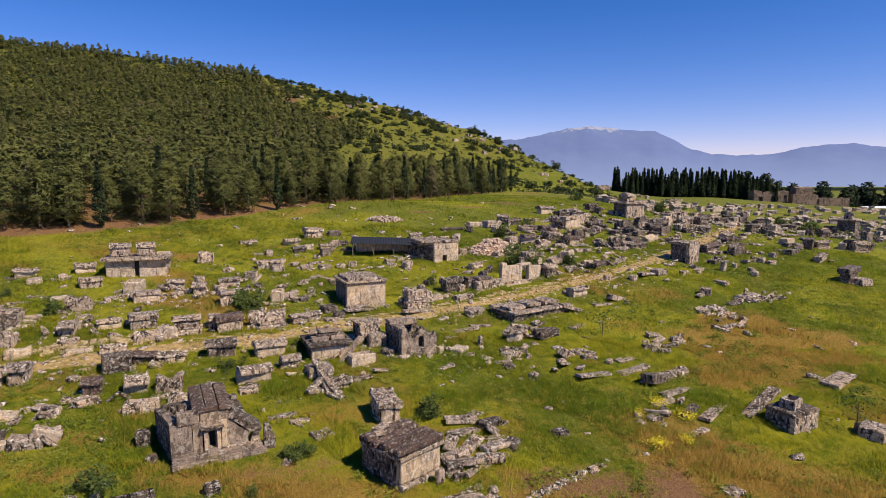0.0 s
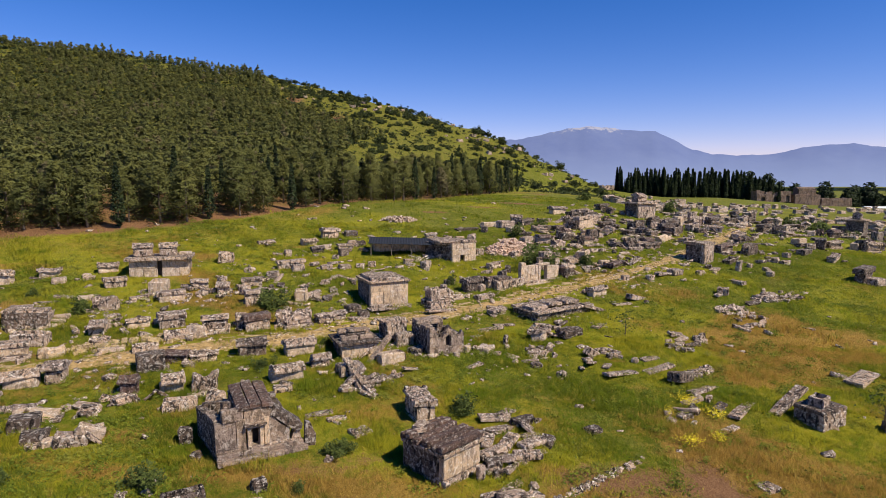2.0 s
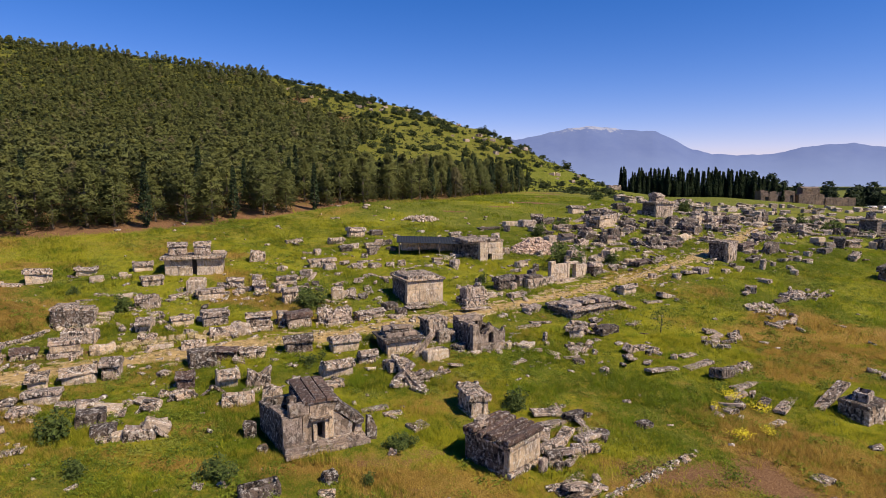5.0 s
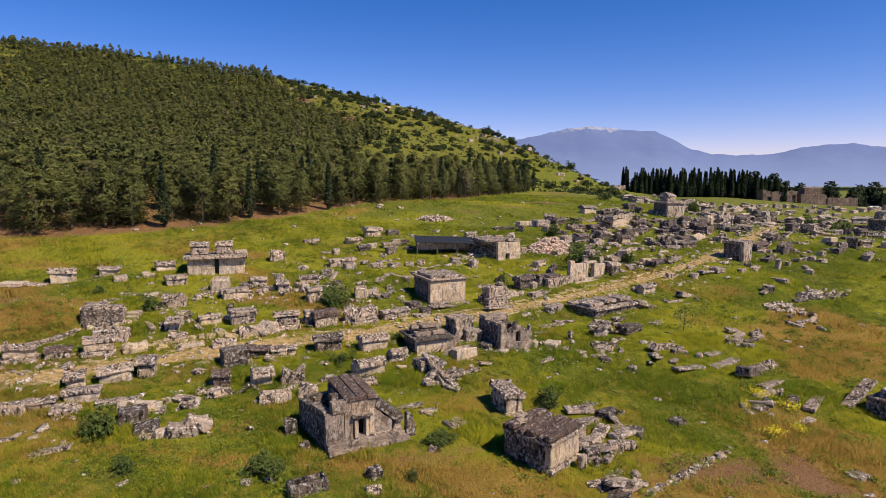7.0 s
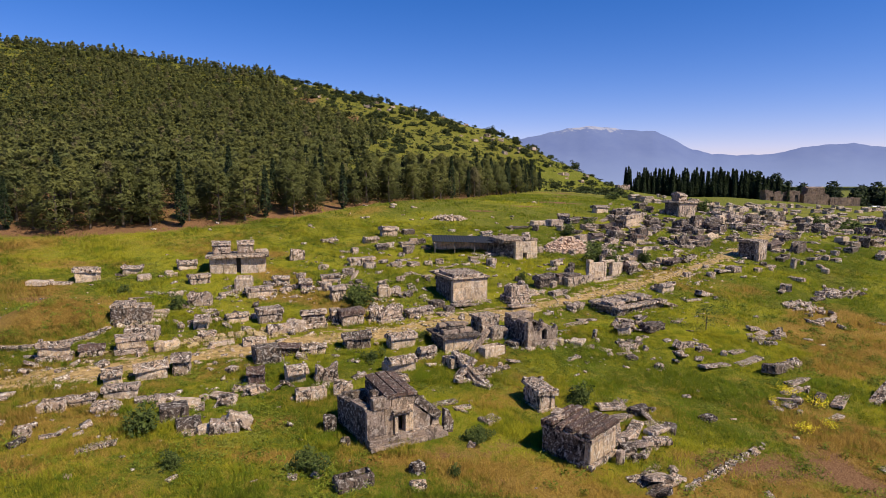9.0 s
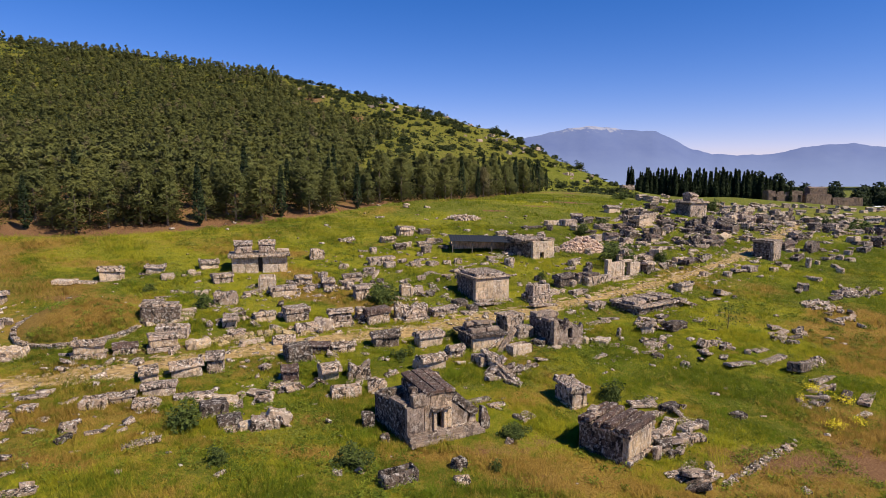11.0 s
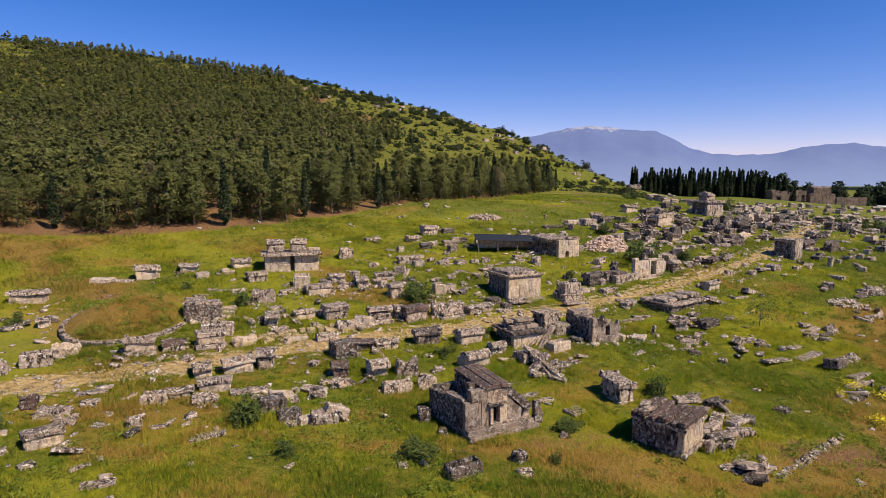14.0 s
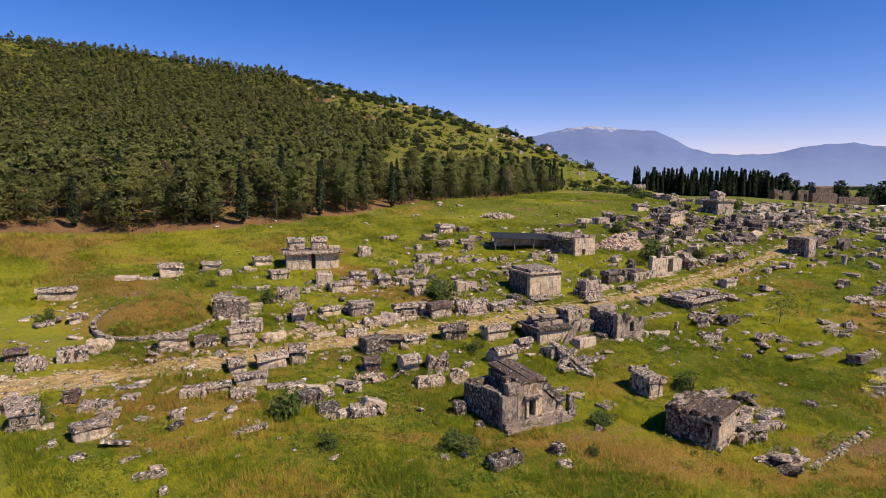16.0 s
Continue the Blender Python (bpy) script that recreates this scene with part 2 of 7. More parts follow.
def earth_material():
    m, n, l, b = material("meadow_earth", 1.0)
    pos = n.new("ShaderNodeNewGeometry").outputs["Position"]
    at = n.new("ShaderNodeAttribute")
    at.attribute_name = "zone"
    z = n.new("ShaderNodeSeparateColor")
    l.new(at.outputs["Color"], z.inputs[0])
    a, c, d = noise_node(n, l, pos, 0.35, 5, 0.6), noise_node(n, l, pos, 1.7, 6, 0.7), noise_node(n, l, pos, 9.0, 5, 0.7)
    grass = mix(n, l, ramp(n, l, maths(n, l, "ADD", c, maths(n, l, "MULTIPLY", z.outputs[2], 0.35)), 0.5, 0.85), (0.098, 0.112, 0.006), (0.270, 0.250, 0.012))
    grass = mix(n, l, maths(n, l, "MULTIPLY", ramp(n, l, d, 0.5, 0.7), 0.5), grass, (0.26, 0.215, 0.035))
    grass = mix(n, l, maths(n, l, "MULTIPLY", ramp(n, l, d, 0.45, 0.3), 0.5), grass, (0.075, 0.10, 0.02))
    grass = mix(n, l, maths(n, l, "MULTIPLY", ramp(n, l, a, 0.45, 0.62), 0.35), grass, (0.20, 0.185, 0.035))
    rust = mix(n, l, ramp(n, l, d, 0.35, 0.7), (0.225, 0.112, 0.024), (0.37, 0.230, 0.056))
    dry = ramp(n, l, maths(n, l, "ADD", z.outputs[0], maths(n, l, "MULTIPLY", maths(n, l, "SUBTRACT", c, 0.5), 1.6)), 0.2, 0.75)
    col = mix(n, l, maths(n, l, "MULTIPLY", dry, 0.85), grass, rust)
    soil = mix(n, l, ramp(n, l, d, 0.35, 0.7), (0.150, 0.072, 0.032), (0.29, 0.155, 0.072))
    bare = ramp(n, l, maths(n, l, "ADD", z.outputs[1], maths(n, l, "MULTIPLY", maths(n, l, "SUBTRACT", c, 0.5), 1.4)), 0.3, 0.7)
    col = mix(n, l, bare, col, soil)
    l.new(col, b.inputs["Base Color"])
    bump(n, l, b, maths(n, l, "ADD", c, maths(n, l, "MULTIPLY", d, 0.7)), 0.9, 0.22)
    return m


def leaf_material(name, dark, light, dead, scale=0.5, through_light=0.25, dead_from=0.66):
    m, n, l, b = material(name, 0.75)
    pos = n.new("ShaderNodeNewGeometry").outputs["Position"]
    info = n.new("ShaderNodeObjectInfo").outputs["Random"]
    isle = n.new("ShaderNodeNewGeometry").outputs["Random Per Island"]
    a, c = noise_node(n, l, pos, scale, 3), noise_node(n, l, pos, scale * 0.22, 2)
    col = mix(n, l, ramp(n, l, maths(n, l, "ADD", a, maths(n, l, "MULTIPLY", maths(n, l, "SUBTRACT", isle, 0.5), 0.45)), 0.3, 0.75), dark, light)
    col = mix(n, l, maths(n, l, "MULTIPLY", ramp(n, l, maths(n, l, "ADD", c, maths(n, l, "MULTIPLY", maths(n, l, "SUBTRACT", info, 0.5), 0.3)), dead_from - 0.12, dead_from + 0.08), 0.6), col, dead)
    l.new(col, b.inputs["Base Color"])
    t = n.new("ShaderNodeBsdfTranslucent")
    l.new(col, t.inputs["Color"])
    bend_normal(n, l, b, t, 0.6)
    s = n.new("ShaderNodeMixShader")
    s.inputs[0].default_value = through_light
    l.new(b.outputs[0], s.inputs[1])
    l.new(t.outputs[0], s.inputs[2])
    l.new(s.outputs[0], n["Material Output"].inputs["Surface"])
    return m


def needle_material(name, dark, light, dead):
    """Needles take the light as the round crown that they belong to."""
    m, n, l, b = material(name, 0.8)
    geo = n.new("ShaderNodeNewGeometry")
    info = n.new("ShaderNodeObjectInfo").outputs["Random"]
    out, tone = n.new("ShaderNodeAttribute"), n.new("ShaderNodeAttribute")
    out.attribute_name, tone.attribute_name = "crown", "tone"
    age = n.new("ShaderNodeMath")
    age.operation = "FRACT"
    l.new(maths(n, l, "ADD", tone.outputs["Fac"], info), age.inputs[0])
    isle = geo.outputs["Random Per Island"]
    a = noise_node(n, l, geo.outputs["Position"], 0.9, 3)
    f = maths(n, l, "ADD", maths(n, l, "MULTIPLY", a, 0.7), maths(n, l, "ADD", maths(n, l, "MULTIPLY", isle, 0.22), maths(n, l, "MULTIPLY", age.outputs[0], 0.55)))
    col = mix(n, l, ramp(n, l, f, 0.35, 1.25), dark, light)
    col = mix(n, l, maths(n, l, "MULTIPLY", ramp(n, l, age.outputs[0], 0.90, 0.97), 0.55), col, dead)
    l.new(col, b.inputs["Base Color"])
    world_out = n.new("ShaderNodeVectorTransform")
    world_out.vector_type, world_out.convert_from, world_out.convert_to = "NORMAL", "OBJECT", "WORLD"
    l.new(out.outputs["Vector"], world_out.inputs[0])
    part_in, add, unit_len = (n.new("ShaderNodeVectorMath") for _ in range(3))
    part_in.operation, add.operation, unit_len.operation = "SCALE", "ADD", "NORMALIZE"
    l.new(geo.outputs["Normal"], part_in.inputs[0])
    part_in.inputs["Scale"].default_value = 0.12
    l.new(part_in.outputs[0], add.inputs[0])
    l.new(world_out.outputs[0], add.inputs[1])
    l.new(add.outputs[0], unit_len.inputs[0])
    l.new(unit_len.outputs[0], b.inputs["Normal"])
    t = n.new("ShaderNodeBsdfTranslucent")
    l.new(col, t.inputs["Color"])
    s = n.new("ShaderNodeMixShader")
    s.inputs[0].default_value = 0.30
    l.new(b.outputs[0], s.inputs[1])
    l.new(t.outputs[0], s.inputs[2])
    l.new(s.outputs[0], n["Material Output"].inputs["Surface"])
    return m


def grass_material():
    m, n, l, b = material("grass_blades", 0.8)
    pos = n.new("ShaderNodeNewGeometry").outputs["Position"]
    isle = n.new("ShaderNodeNewGeometry").outputs["Random Per Island"]
    at = n.new("ShaderNodeAttribute")
    at.attribute_name = "zone"
    z = n.new("ShaderNodeSeparateColor")
    l.new(at.outputs["Color"], z.inputs[0])
    c = noise_node(n, l, pos, 1.7, 5, 0.7)
    f = maths(n, l, "ADD", maths(n, l, "MULTIPLY", isle, 0.2), maths(n, l, "ADD", maths(n, l, "MULTIPLY", c, 0.8), maths(n, l, "MULTIPLY", z.outputs[2], 0.3)))
    col = mix(n, l, ramp(n, l, f, 0.54, 0.77), (0.100, 0.130, 0.006), (0.330, 0.306, 0.016))
    wide, clump = noise_node(n, l, pos, 0.42, 4, 0.65), noise_node(n, l, pos, 0.95, 4, 0.7)
    col = mix(n, l, maths(n, l, "MULTIPLY", ramp(n, l, wide, 0.53, 0.60), 0.80), col, (0.125, 0.178, 0.006))
    col = mix(n, l, maths(n, l, "MULTIPLY", ramp(n, l, clump, 0.57, 0.64), 0.55), col, (0.40, 0.340, 0.050))
    patch = maths(n, l, "ADD", maths(n, l, "MULTIPLY", maths(n, l, "SUBTRACT", c, 0.5), 1.1), maths(n, l, "MULTIPLY", maths(n, l, "SUBTRACT", clump, 0.5), 1.5))
    speck = maths(n, l, "MULTIPLY", maths(n, l, "SUBTRACT", isle, 0.5), 0.22)
    dry = ramp(n, l, maths(n, l, "ADD", z.outputs[0], maths(n, l, "ADD", patch, speck)), 0.3, 0.75)
    col = mix(n, l, maths(n, l, "MULTIPLY", dry, 0.82), col, mix(n, l, isle, (0.265, 0.128, 0.028), (0.44, 0.270, 0.066)))
    tuft = noise_node(n, l, pos, 1.25, 4, 0.7)
    col = mix(n, l, maths(n, l, "MULTIPLY", ramp(n, l, tuft, 0.53, 0.60), 0.62), col, mix(n, l, isle, (0.085, 0.125, 0.006), (0.20, 0.235, 0.012)))
    l.new(col, b.inputs["Base Color"])
    t = n.new("ShaderNodeBsdfTranslucent")
    l.new(col, t.inputs["Color"])
    s = n.new("ShaderNodeMixShader")
    s.inputs[0].default_value = 0.26
    bend_normal(n, l, b, t, 0.82)
    l.new(b.outputs[0], s.inputs[1])
    l.new(t.outputs[0], s.inputs[2])
    l.new(s.outputs[0], n["Material Output"].inputs["Surface"])
    return m


def plain_material(name, a, c, scale, rough=0.8, metal=0.0, bumps=0.0):
    m, n, l, b = material(name, rough)
    pos = n.new("ShaderNodeNewGeometry").outputs["Position"]
    f = noise_node(n, l, pos, scale, 5, 0.65)
    l.new(mix(n, l, ramp(n, l, f, 0.3, 0.7), a, c), b.inputs["Base Color"])
    b.inputs["Metallic"].default_value = metal
    if bumps:
        bump(n, l, b, f, 0.6, bumps)
    return m


def distance_material():
    """Far mountains, the veiling air painted into their colour and a faint glow."""
    m, n, l, b = material("painted_haze_mountain", 1.0)
    geo = n.new("ShaderNodeNewGeometry")
    pos = geo.outputs["Position"]
    sep = n.new("ShaderNodeSeparateXYZ")
    l.new(pos, sep.inputs[0])
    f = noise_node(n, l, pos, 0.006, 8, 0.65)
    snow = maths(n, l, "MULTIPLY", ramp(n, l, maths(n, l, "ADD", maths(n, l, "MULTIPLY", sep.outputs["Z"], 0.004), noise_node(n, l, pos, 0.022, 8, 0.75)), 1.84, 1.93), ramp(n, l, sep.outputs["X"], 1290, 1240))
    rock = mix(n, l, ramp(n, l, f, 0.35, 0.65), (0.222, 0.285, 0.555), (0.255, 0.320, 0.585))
    # Paler towards the foot: thicker haze put into the colour.
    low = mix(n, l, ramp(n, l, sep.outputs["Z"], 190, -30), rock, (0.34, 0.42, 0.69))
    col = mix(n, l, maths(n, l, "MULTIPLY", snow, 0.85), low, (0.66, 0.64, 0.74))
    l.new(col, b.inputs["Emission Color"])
    # An even glow mimics the bright air in front.
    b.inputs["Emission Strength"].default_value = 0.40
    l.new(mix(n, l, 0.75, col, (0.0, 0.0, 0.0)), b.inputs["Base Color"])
    return m


EARTH, GRASS = earth_material(), grass_material()
PINE = needle_material("pine_needles", (0.106, 0.118, 0.038), (0.212, 0.208, 0.056), (0.20, 0.155, 0.10))
CYPRESS = leaf_material("cypress_leaves", (0.014, 0.024, 0.010), (0.045, 0.062, 0.020), (0.05, 0.05, 0.02), 0.4, 0.1, 0.9)
SCRUB = leaf_material("scrub_leaves", (0.045, 0.065, 0.014), (0.13, 0.16, 0.035), (0.12, 0.13, 0.04), 1.2, 0.25, 0.85)
WEED = leaf_material("weed_leaves", (0.080, 0.115, 0.010), (0.24, 0.27, 0.024), (0.36, 0.29, 0.07), 0.8, 0.25, 0.62)
HILL_SCRUB = leaf_material("hill_scrub_leaves", (0.024, 0.036, 0.010), (0.066, 0.080, 0.022), (0.10, 0.10, 0.03), 1.2, 0.2, 0.85)
FLOWER = plain_material("yellow_petals", (0.75, 0.58, 0.02), (0.85, 0.72, 0.05), 3.0)
BARK = plain_material("grey_brown_bark", (0.09, 0.065, 0.045), (0.17, 0.13, 0.10), 6.0, 0.95, 0, 0.03)
ROAD_EARTH = plain_material("trodden_tan_gravel", (0.15, 0.100, 0.034), (0.52, 0.345, 0.15), 2.2, 0.95, 0, 0.08)
ROOF_METAL = plain_material("dark_blue_grey_sheet_roof", (0.016, 0.019, 0.026), (0.026, 0.029, 0.038), 1.5, 0.9)
# Paints the darkness inside doorways, arches, niches and windows.
SHADE = plain_material("painted_opening_shade", (0.05, 0.042, 0.038), (0.09, 0.075, 0.065), 3.0, 1.0)
WOOD = plain_material("grey_weathered_timber", (0.14, 0.11, 0.085), (0.22, 0.18, 0.14), 5.0, 0.9)
WHITE_WALL = plain_material("white_painted_wall", (0.70, 0.71, 0.74), (0.80, 0.80, 0.82), 0.4, 0.7)
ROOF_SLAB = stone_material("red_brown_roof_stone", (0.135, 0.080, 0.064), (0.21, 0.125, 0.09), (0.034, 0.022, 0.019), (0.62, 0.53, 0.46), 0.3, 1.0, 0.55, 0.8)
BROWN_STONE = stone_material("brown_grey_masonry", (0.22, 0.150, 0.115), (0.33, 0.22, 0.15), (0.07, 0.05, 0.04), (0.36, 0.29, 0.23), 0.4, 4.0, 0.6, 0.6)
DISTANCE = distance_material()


# ---- mesh helpers ----
def mesh_object(name, bm, mats, parent=None, m=None, smooth=False):
    me = bpy.data.meshes.new(name)
    bm.to_mesh(me)
    bm.free()
    for q in (mats if isinstance(mats, (list, tuple)) else [mats]):
        me.materials.append(q)
    if smooth:
        me.polygons.foreach_set("use_smooth", [True] * len(me.polygons))
    ob = new(name, me)
    ob.parent = parent
    if m is not None:
        ob.matrix_basis = m
    return ob


def part(name, bm, mat, parent, label="", m=None):
    return tagged(mesh_object(name, bm, mat, parent, m), label)


def soup(name, verts, faces, mats, parent=None, zone=False, crown=None, tone=None):
    """A mesh object from arrays; faces all have the same number of corners."""
    verts, faces = np.asarray(verts, np.float32), np.asarray(faces, np.int32)
    me = bpy.data.meshes.new(name)
    k = faces.shape[1]
    me.vertices.add(len(verts))
    me.vertices.foreach_set("co", verts.ravel())
    me.loops.add(faces.size)
    me.loops.foreach_set("vertex_index", faces.ravel())
    me.polygons.add(len(faces))
    me.polygons.foreach_set("loop_start", np.arange(len(faces), dtype=np.int32) * k)
    me.update()
    if zone:
        at = me.attributes.new("zone", "FLOAT_COLOR", "POINT")
        z = np.stack([*zones(verts[:, 0], verts[:, 1]), np.ones(len(verts))], 1).astype(np.float32)
        at.data.foreach_set("color", z.ravel())
    if crown is not None:
        me.attributes.new("crown", "FLOAT_VECTOR", "POINT").data.foreach_set("vector", np.asarray(crown, np.float32).ravel())
        me.attributes.new("tone", "FLOAT", "POINT").data.foreach_set("value", np.asarray(tone, np.float32))
    for q in (mats if isinstance(mats, (list, tuple)) else [mats]):
        me.materials.append(q)
    ob = new(name, me)
    ob.parent = parent
    return ob


RNG = random.Random(11)


def rough_box(bm, size, m=None, amp=0.03, cuts=3, soft=0.05):
    """A worn block that stands on z = 0, added to bm. Returns its vertices."""
    sx, sy, sz = size
    k = cuts + 2
    grid = {}
    lines = []
    for c in size:
        e = min(0.07 / c, 0.2)
        lines.append([-0.5, *((np.linspace(-0.5 + e, 0.5 - e, k - 2)) if k > 3 else [0.0] * (k - 2)), 0.5])

    def at(i, j, h):
        if (i, j, h) not in grid:
            grid[i, j, h] = bm.verts.new((lines[0][i], lines[1][j], lines[2][h]))
        return grid[i, j, h]

    for i in range(k - 1):
        for j in range(k - 1):
            for e in (0, k - 1):
                q = [(i, j, e), (i, j + 1, e), (i + 1, j + 1, e), (i + 1, j, e)] if e == 0 else [(i, j, e), (i + 1, j, e), (i + 1, j + 1, e), (i, j + 1, e)]
                bm.faces.new([at(*p) for p in q])
                bm.faces.new([at(p[1], p[2], p[0]) for p in q])
                bm.faces.new([at(p[2], p[0], p[1]) for p in q])
    made = list(grid.values())
    off = Vector((RNG.uniform(0, 99), RNG.uniform(0, 99), RNG.uniform(0, 99)))
    for v in made:
        p = Vector((v.co.x * sx, v.co.y * sy, v.co.z * sz))
        far = sum(abs(c) > 0.49 for c in v.co)
        pull = min(soft * min(size), 0.045 if k > 3 else 9) * (far - 1)
        q = Vector([c - (math.copysign(min(pull, abs(c) * 0.5), c) if abs(u) > 0.49 else 0) for c, u in zip(p, v.co)])
        jolt = noise.noise_vector(p * 1.6 + off) * amp * 1.6 + noise.noise_vector(p * 5 + off) * amp
        v.co = q + jolt + Vector((0, 0, sz / 2))
    if m is not None:
        bmesh.ops.transform(bm, matrix=m, verts=made)
    return made


def box_bm(size, m=None, amp=0.03, cuts=3, soft=0.05):
    bm = bmesh.new()
    rough_box(bm, size, m, amp, cuts, soft)
    return bm


def prism_bm(length, width, rise, base, amp=0.02, horns=0.0):
    """A gabled lid: a low slab with a roof-shaped top, ridge along x."""
    bm = bmesh.new()
    nx = 6
    off = Vector((RNG.uniform(0, 99), RNG.uniform(0, 99), 0))
    rows = []
    for i in range(nx + 1):
        x = length * (i / nx - 0.5)
        row = []
        for y, z in ((-0.5, 0), (-0.52, base * 0.5), (-0.5, base), (-0.25, base + rise * 0.52), (0, base + rise), (0.25, base + rise * 0.52), (0.5, base), (0.52, base * 0.5), (0.5, 0)):
            p = Vector((x, y * width, z))
            row.append(bm.verts.new(p + noise.noise_vector(p * 2.2 + off) * amp * 2 + noise.noise_vector(p * 6 + off) * amp))
        rows.append(row)
    k = len(rows[0])
    for a, b in zip(rows, rows[1:]):
        for j in range(k):
            bm.faces.new((a[j], a[(j + 1) % k], b[(j + 1) % k], b[j]))
    bm.faces.new(rows[0][::-1])
    bm.faces.new(rows[-1])
    if horns:
        for sx in (-1, 1):
            for sy in (-1, 1):
                rough_box(bm, (horns, horns, horns * 1.1), Matrix.Translation((sx * (length - horns) / 2, sy * (width - horns) / 2, base * 0.8)), amp, 1, 0.12)
    bmesh.ops.recalc_face_normals(bm, faces=bm.faces)
    return bm


def trough_bm(L, W, H, wall=0.16, amp=0.02):
    """A chest hollowed from above: floor and four walls in one piece."""
    bm = box_bm((L, W, H), None, amp, 4, 0.03)
    top = [f for f in bm.faces if f.normal.z > 0.6 and f.calc_center_median().z > H * 0.8]
    bm.normal_update()
    top = [f for f in bm.faces if f.normal.z > 0.6 and f.calc_center_median().z > H * 0.8]
    bmesh.ops.inset_region(bm, faces=top, thickness=wall, depth=0)
    down = bmesh.ops.extrude_face_region(bm, geom=top)
    bmesh.ops.translate(bm, vec=(0, 0, -H * 0.68), verts=[g for g in down["geom"] if isinstance(g, bmesh.types.BMVert)])
    bmesh.ops.delete(bm, geom=top, context="FACES")
    return bm


def root(name, x, y, yaw, sink=0.06, tilt=(0, 0)):
    ob = new(name)
    ob.empty_display_size = 0.2
    ob.matrix_basis = pose(x, y, float(ground(x, y)) - sink, tilt[0], tilt[1], yaw)
    return ob


# ---- ground ----
def spaced(a, b, fine_a, fine_b, step, grow):
    mid = list(np.arange(fine_a, fine_b + step / 2, step))
    lo, d = [fine_a], step
    while lo[-1] > a:
        d *= grow
        lo.append(max(a, lo[-1] - d))
    hi, d = [mid[-1]], step
    while hi[-1] < b:
        d *= grow
        hi.append(min(b, hi[-1] + d))
    return np.array(lo[:0:-1] + mid + hi[1:])


def build_ground():
    gx, gy = spaced(-3200, 4200, -62, 75, 0.5, 1.09), spaced(-400, 4800, 18, 115, 0.5, 1.06)
    X, Y = np.meshgrid(gx, gy)
    V = np.stack([X, Y, ground(X, Y)], -1).reshape(-1, 3)
    i = np.arange(len(gy) - 1)[:, None] * len(gx) + np.arange(len(gx) - 1)[None]
    Fc = np.stack([i, i + 1, i + 1 + len(gx), i + len(gx)], -1).reshape(-1, 4)
    ob = soup("ground", V, Fc, EARTH, zone=True)
    ob.data.polygons.foreach_set("use_smooth", [True] * len(ob.data.polygons))
    tagged(ob, "rolling green meadow with rusty dry patches and bare earth", "ground", kind="structure")


build_ground()


def build_road():
    xs = np.arange(-60, 52, 0.4)
    ys = road_y(xs)
    dx, dy = np.gradient(xs), np.gradient(ys)
    nx, ny = -dy / np.hypot(dx, dy), dx / np.hypot(dx, dy)
    across = np.linspace(-1, 1, 9)
    half = 1.2 + 0.4 * wave(xs, ys, 1.1, 3) + 0.7 * (1 - ss(-46, -36, xs)) - 0.62 * ss(-14, 6, xs) + 0.30 * ss(18, 30, xs)
    V = []
    for w in across:
        edge = half * w + (0.18 * wave(xs, ys, 0.5, w * 9) if abs(w) == 1 else 0)
        px, py = xs + nx * edge, ys + ny * edge
        V.append(np.stack([px, py, ground(px, py) + 0.05 * (1 - w ** 6) - 0.02], -1))
    V = np.array(V)
    k = len(xs)
    i = np.arange(len(across) - 1)[:, None] * k + np.arange(k - 1)[None]
    Fc = np.stack([i, i + 1, i + k + 1, i + k], -1).reshape(-1, 4)[:, ::-1]
    return tagged(soup("road", V.reshape(-1, 3), Fc, ROAD_EARTH), "ancient tan gravel road with worn paving slabs", "road", kind="structure")


ROAD_OB = build_road()


# ---- far hills ----
def build_mountains():
    a = np.radians(np.linspace(-40, 62, 260))
    col = 784 + 1045 * np.tan(a)
    xs = (-200, 560, 740, 860, 917, 960, 1000, 1030, 1085, 1120, 1150, 1180, 1215, 1250, 1300, 1360, 1390, 1420, 1475, 1500, 1530, 1570, 1700, 2600)
    hs = (40, 48, 52, 57, 62, 69, 79, 82, 79, 75, 74, 64, 46, 37, 36, 36, 44, 50, 53, 55, 52, 47, 40, 30)
    h = np.interp(col, xs, hs) * 4.35 + 2.5 * np.sin(a * 190) + 3 * np.sin(a * 77 + 1) + 1.6 * np.sin(a * 411)
    rows = []
    for k, (dist, part_h) in enumerate(((3500, 0.0), (3700, 0.18), (3950, 0.5), (4150, 0.8), (4300, 1.0))):
        f = 1 + 0.05 * np.sin(a * 60 + k * 2.0) * (0 < k < 4)
        z = -45 + (h * part_h + 58 * part_h) * f
        rows.append(np.stack([dist * np.tan(a), np.full_like(a, dist), z], -1))
    V = np.concatenate(rows)
    n = len(a)
    i = np.arange(4)[:, None] * n + np.arange(n - 1)[None]
    Fc = np.stack([i, i + 1, i + n + 1, i + n], -1).reshape(-1, 4)
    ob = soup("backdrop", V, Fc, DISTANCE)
    ob.data.polygons.foreach_set("use_smooth", [True] * len(ob.data.polygons))
    tagged(ob, "blue mountains, haze painted in, with snow on the highest summit", "mountains", kind="structure")


build_mountains()


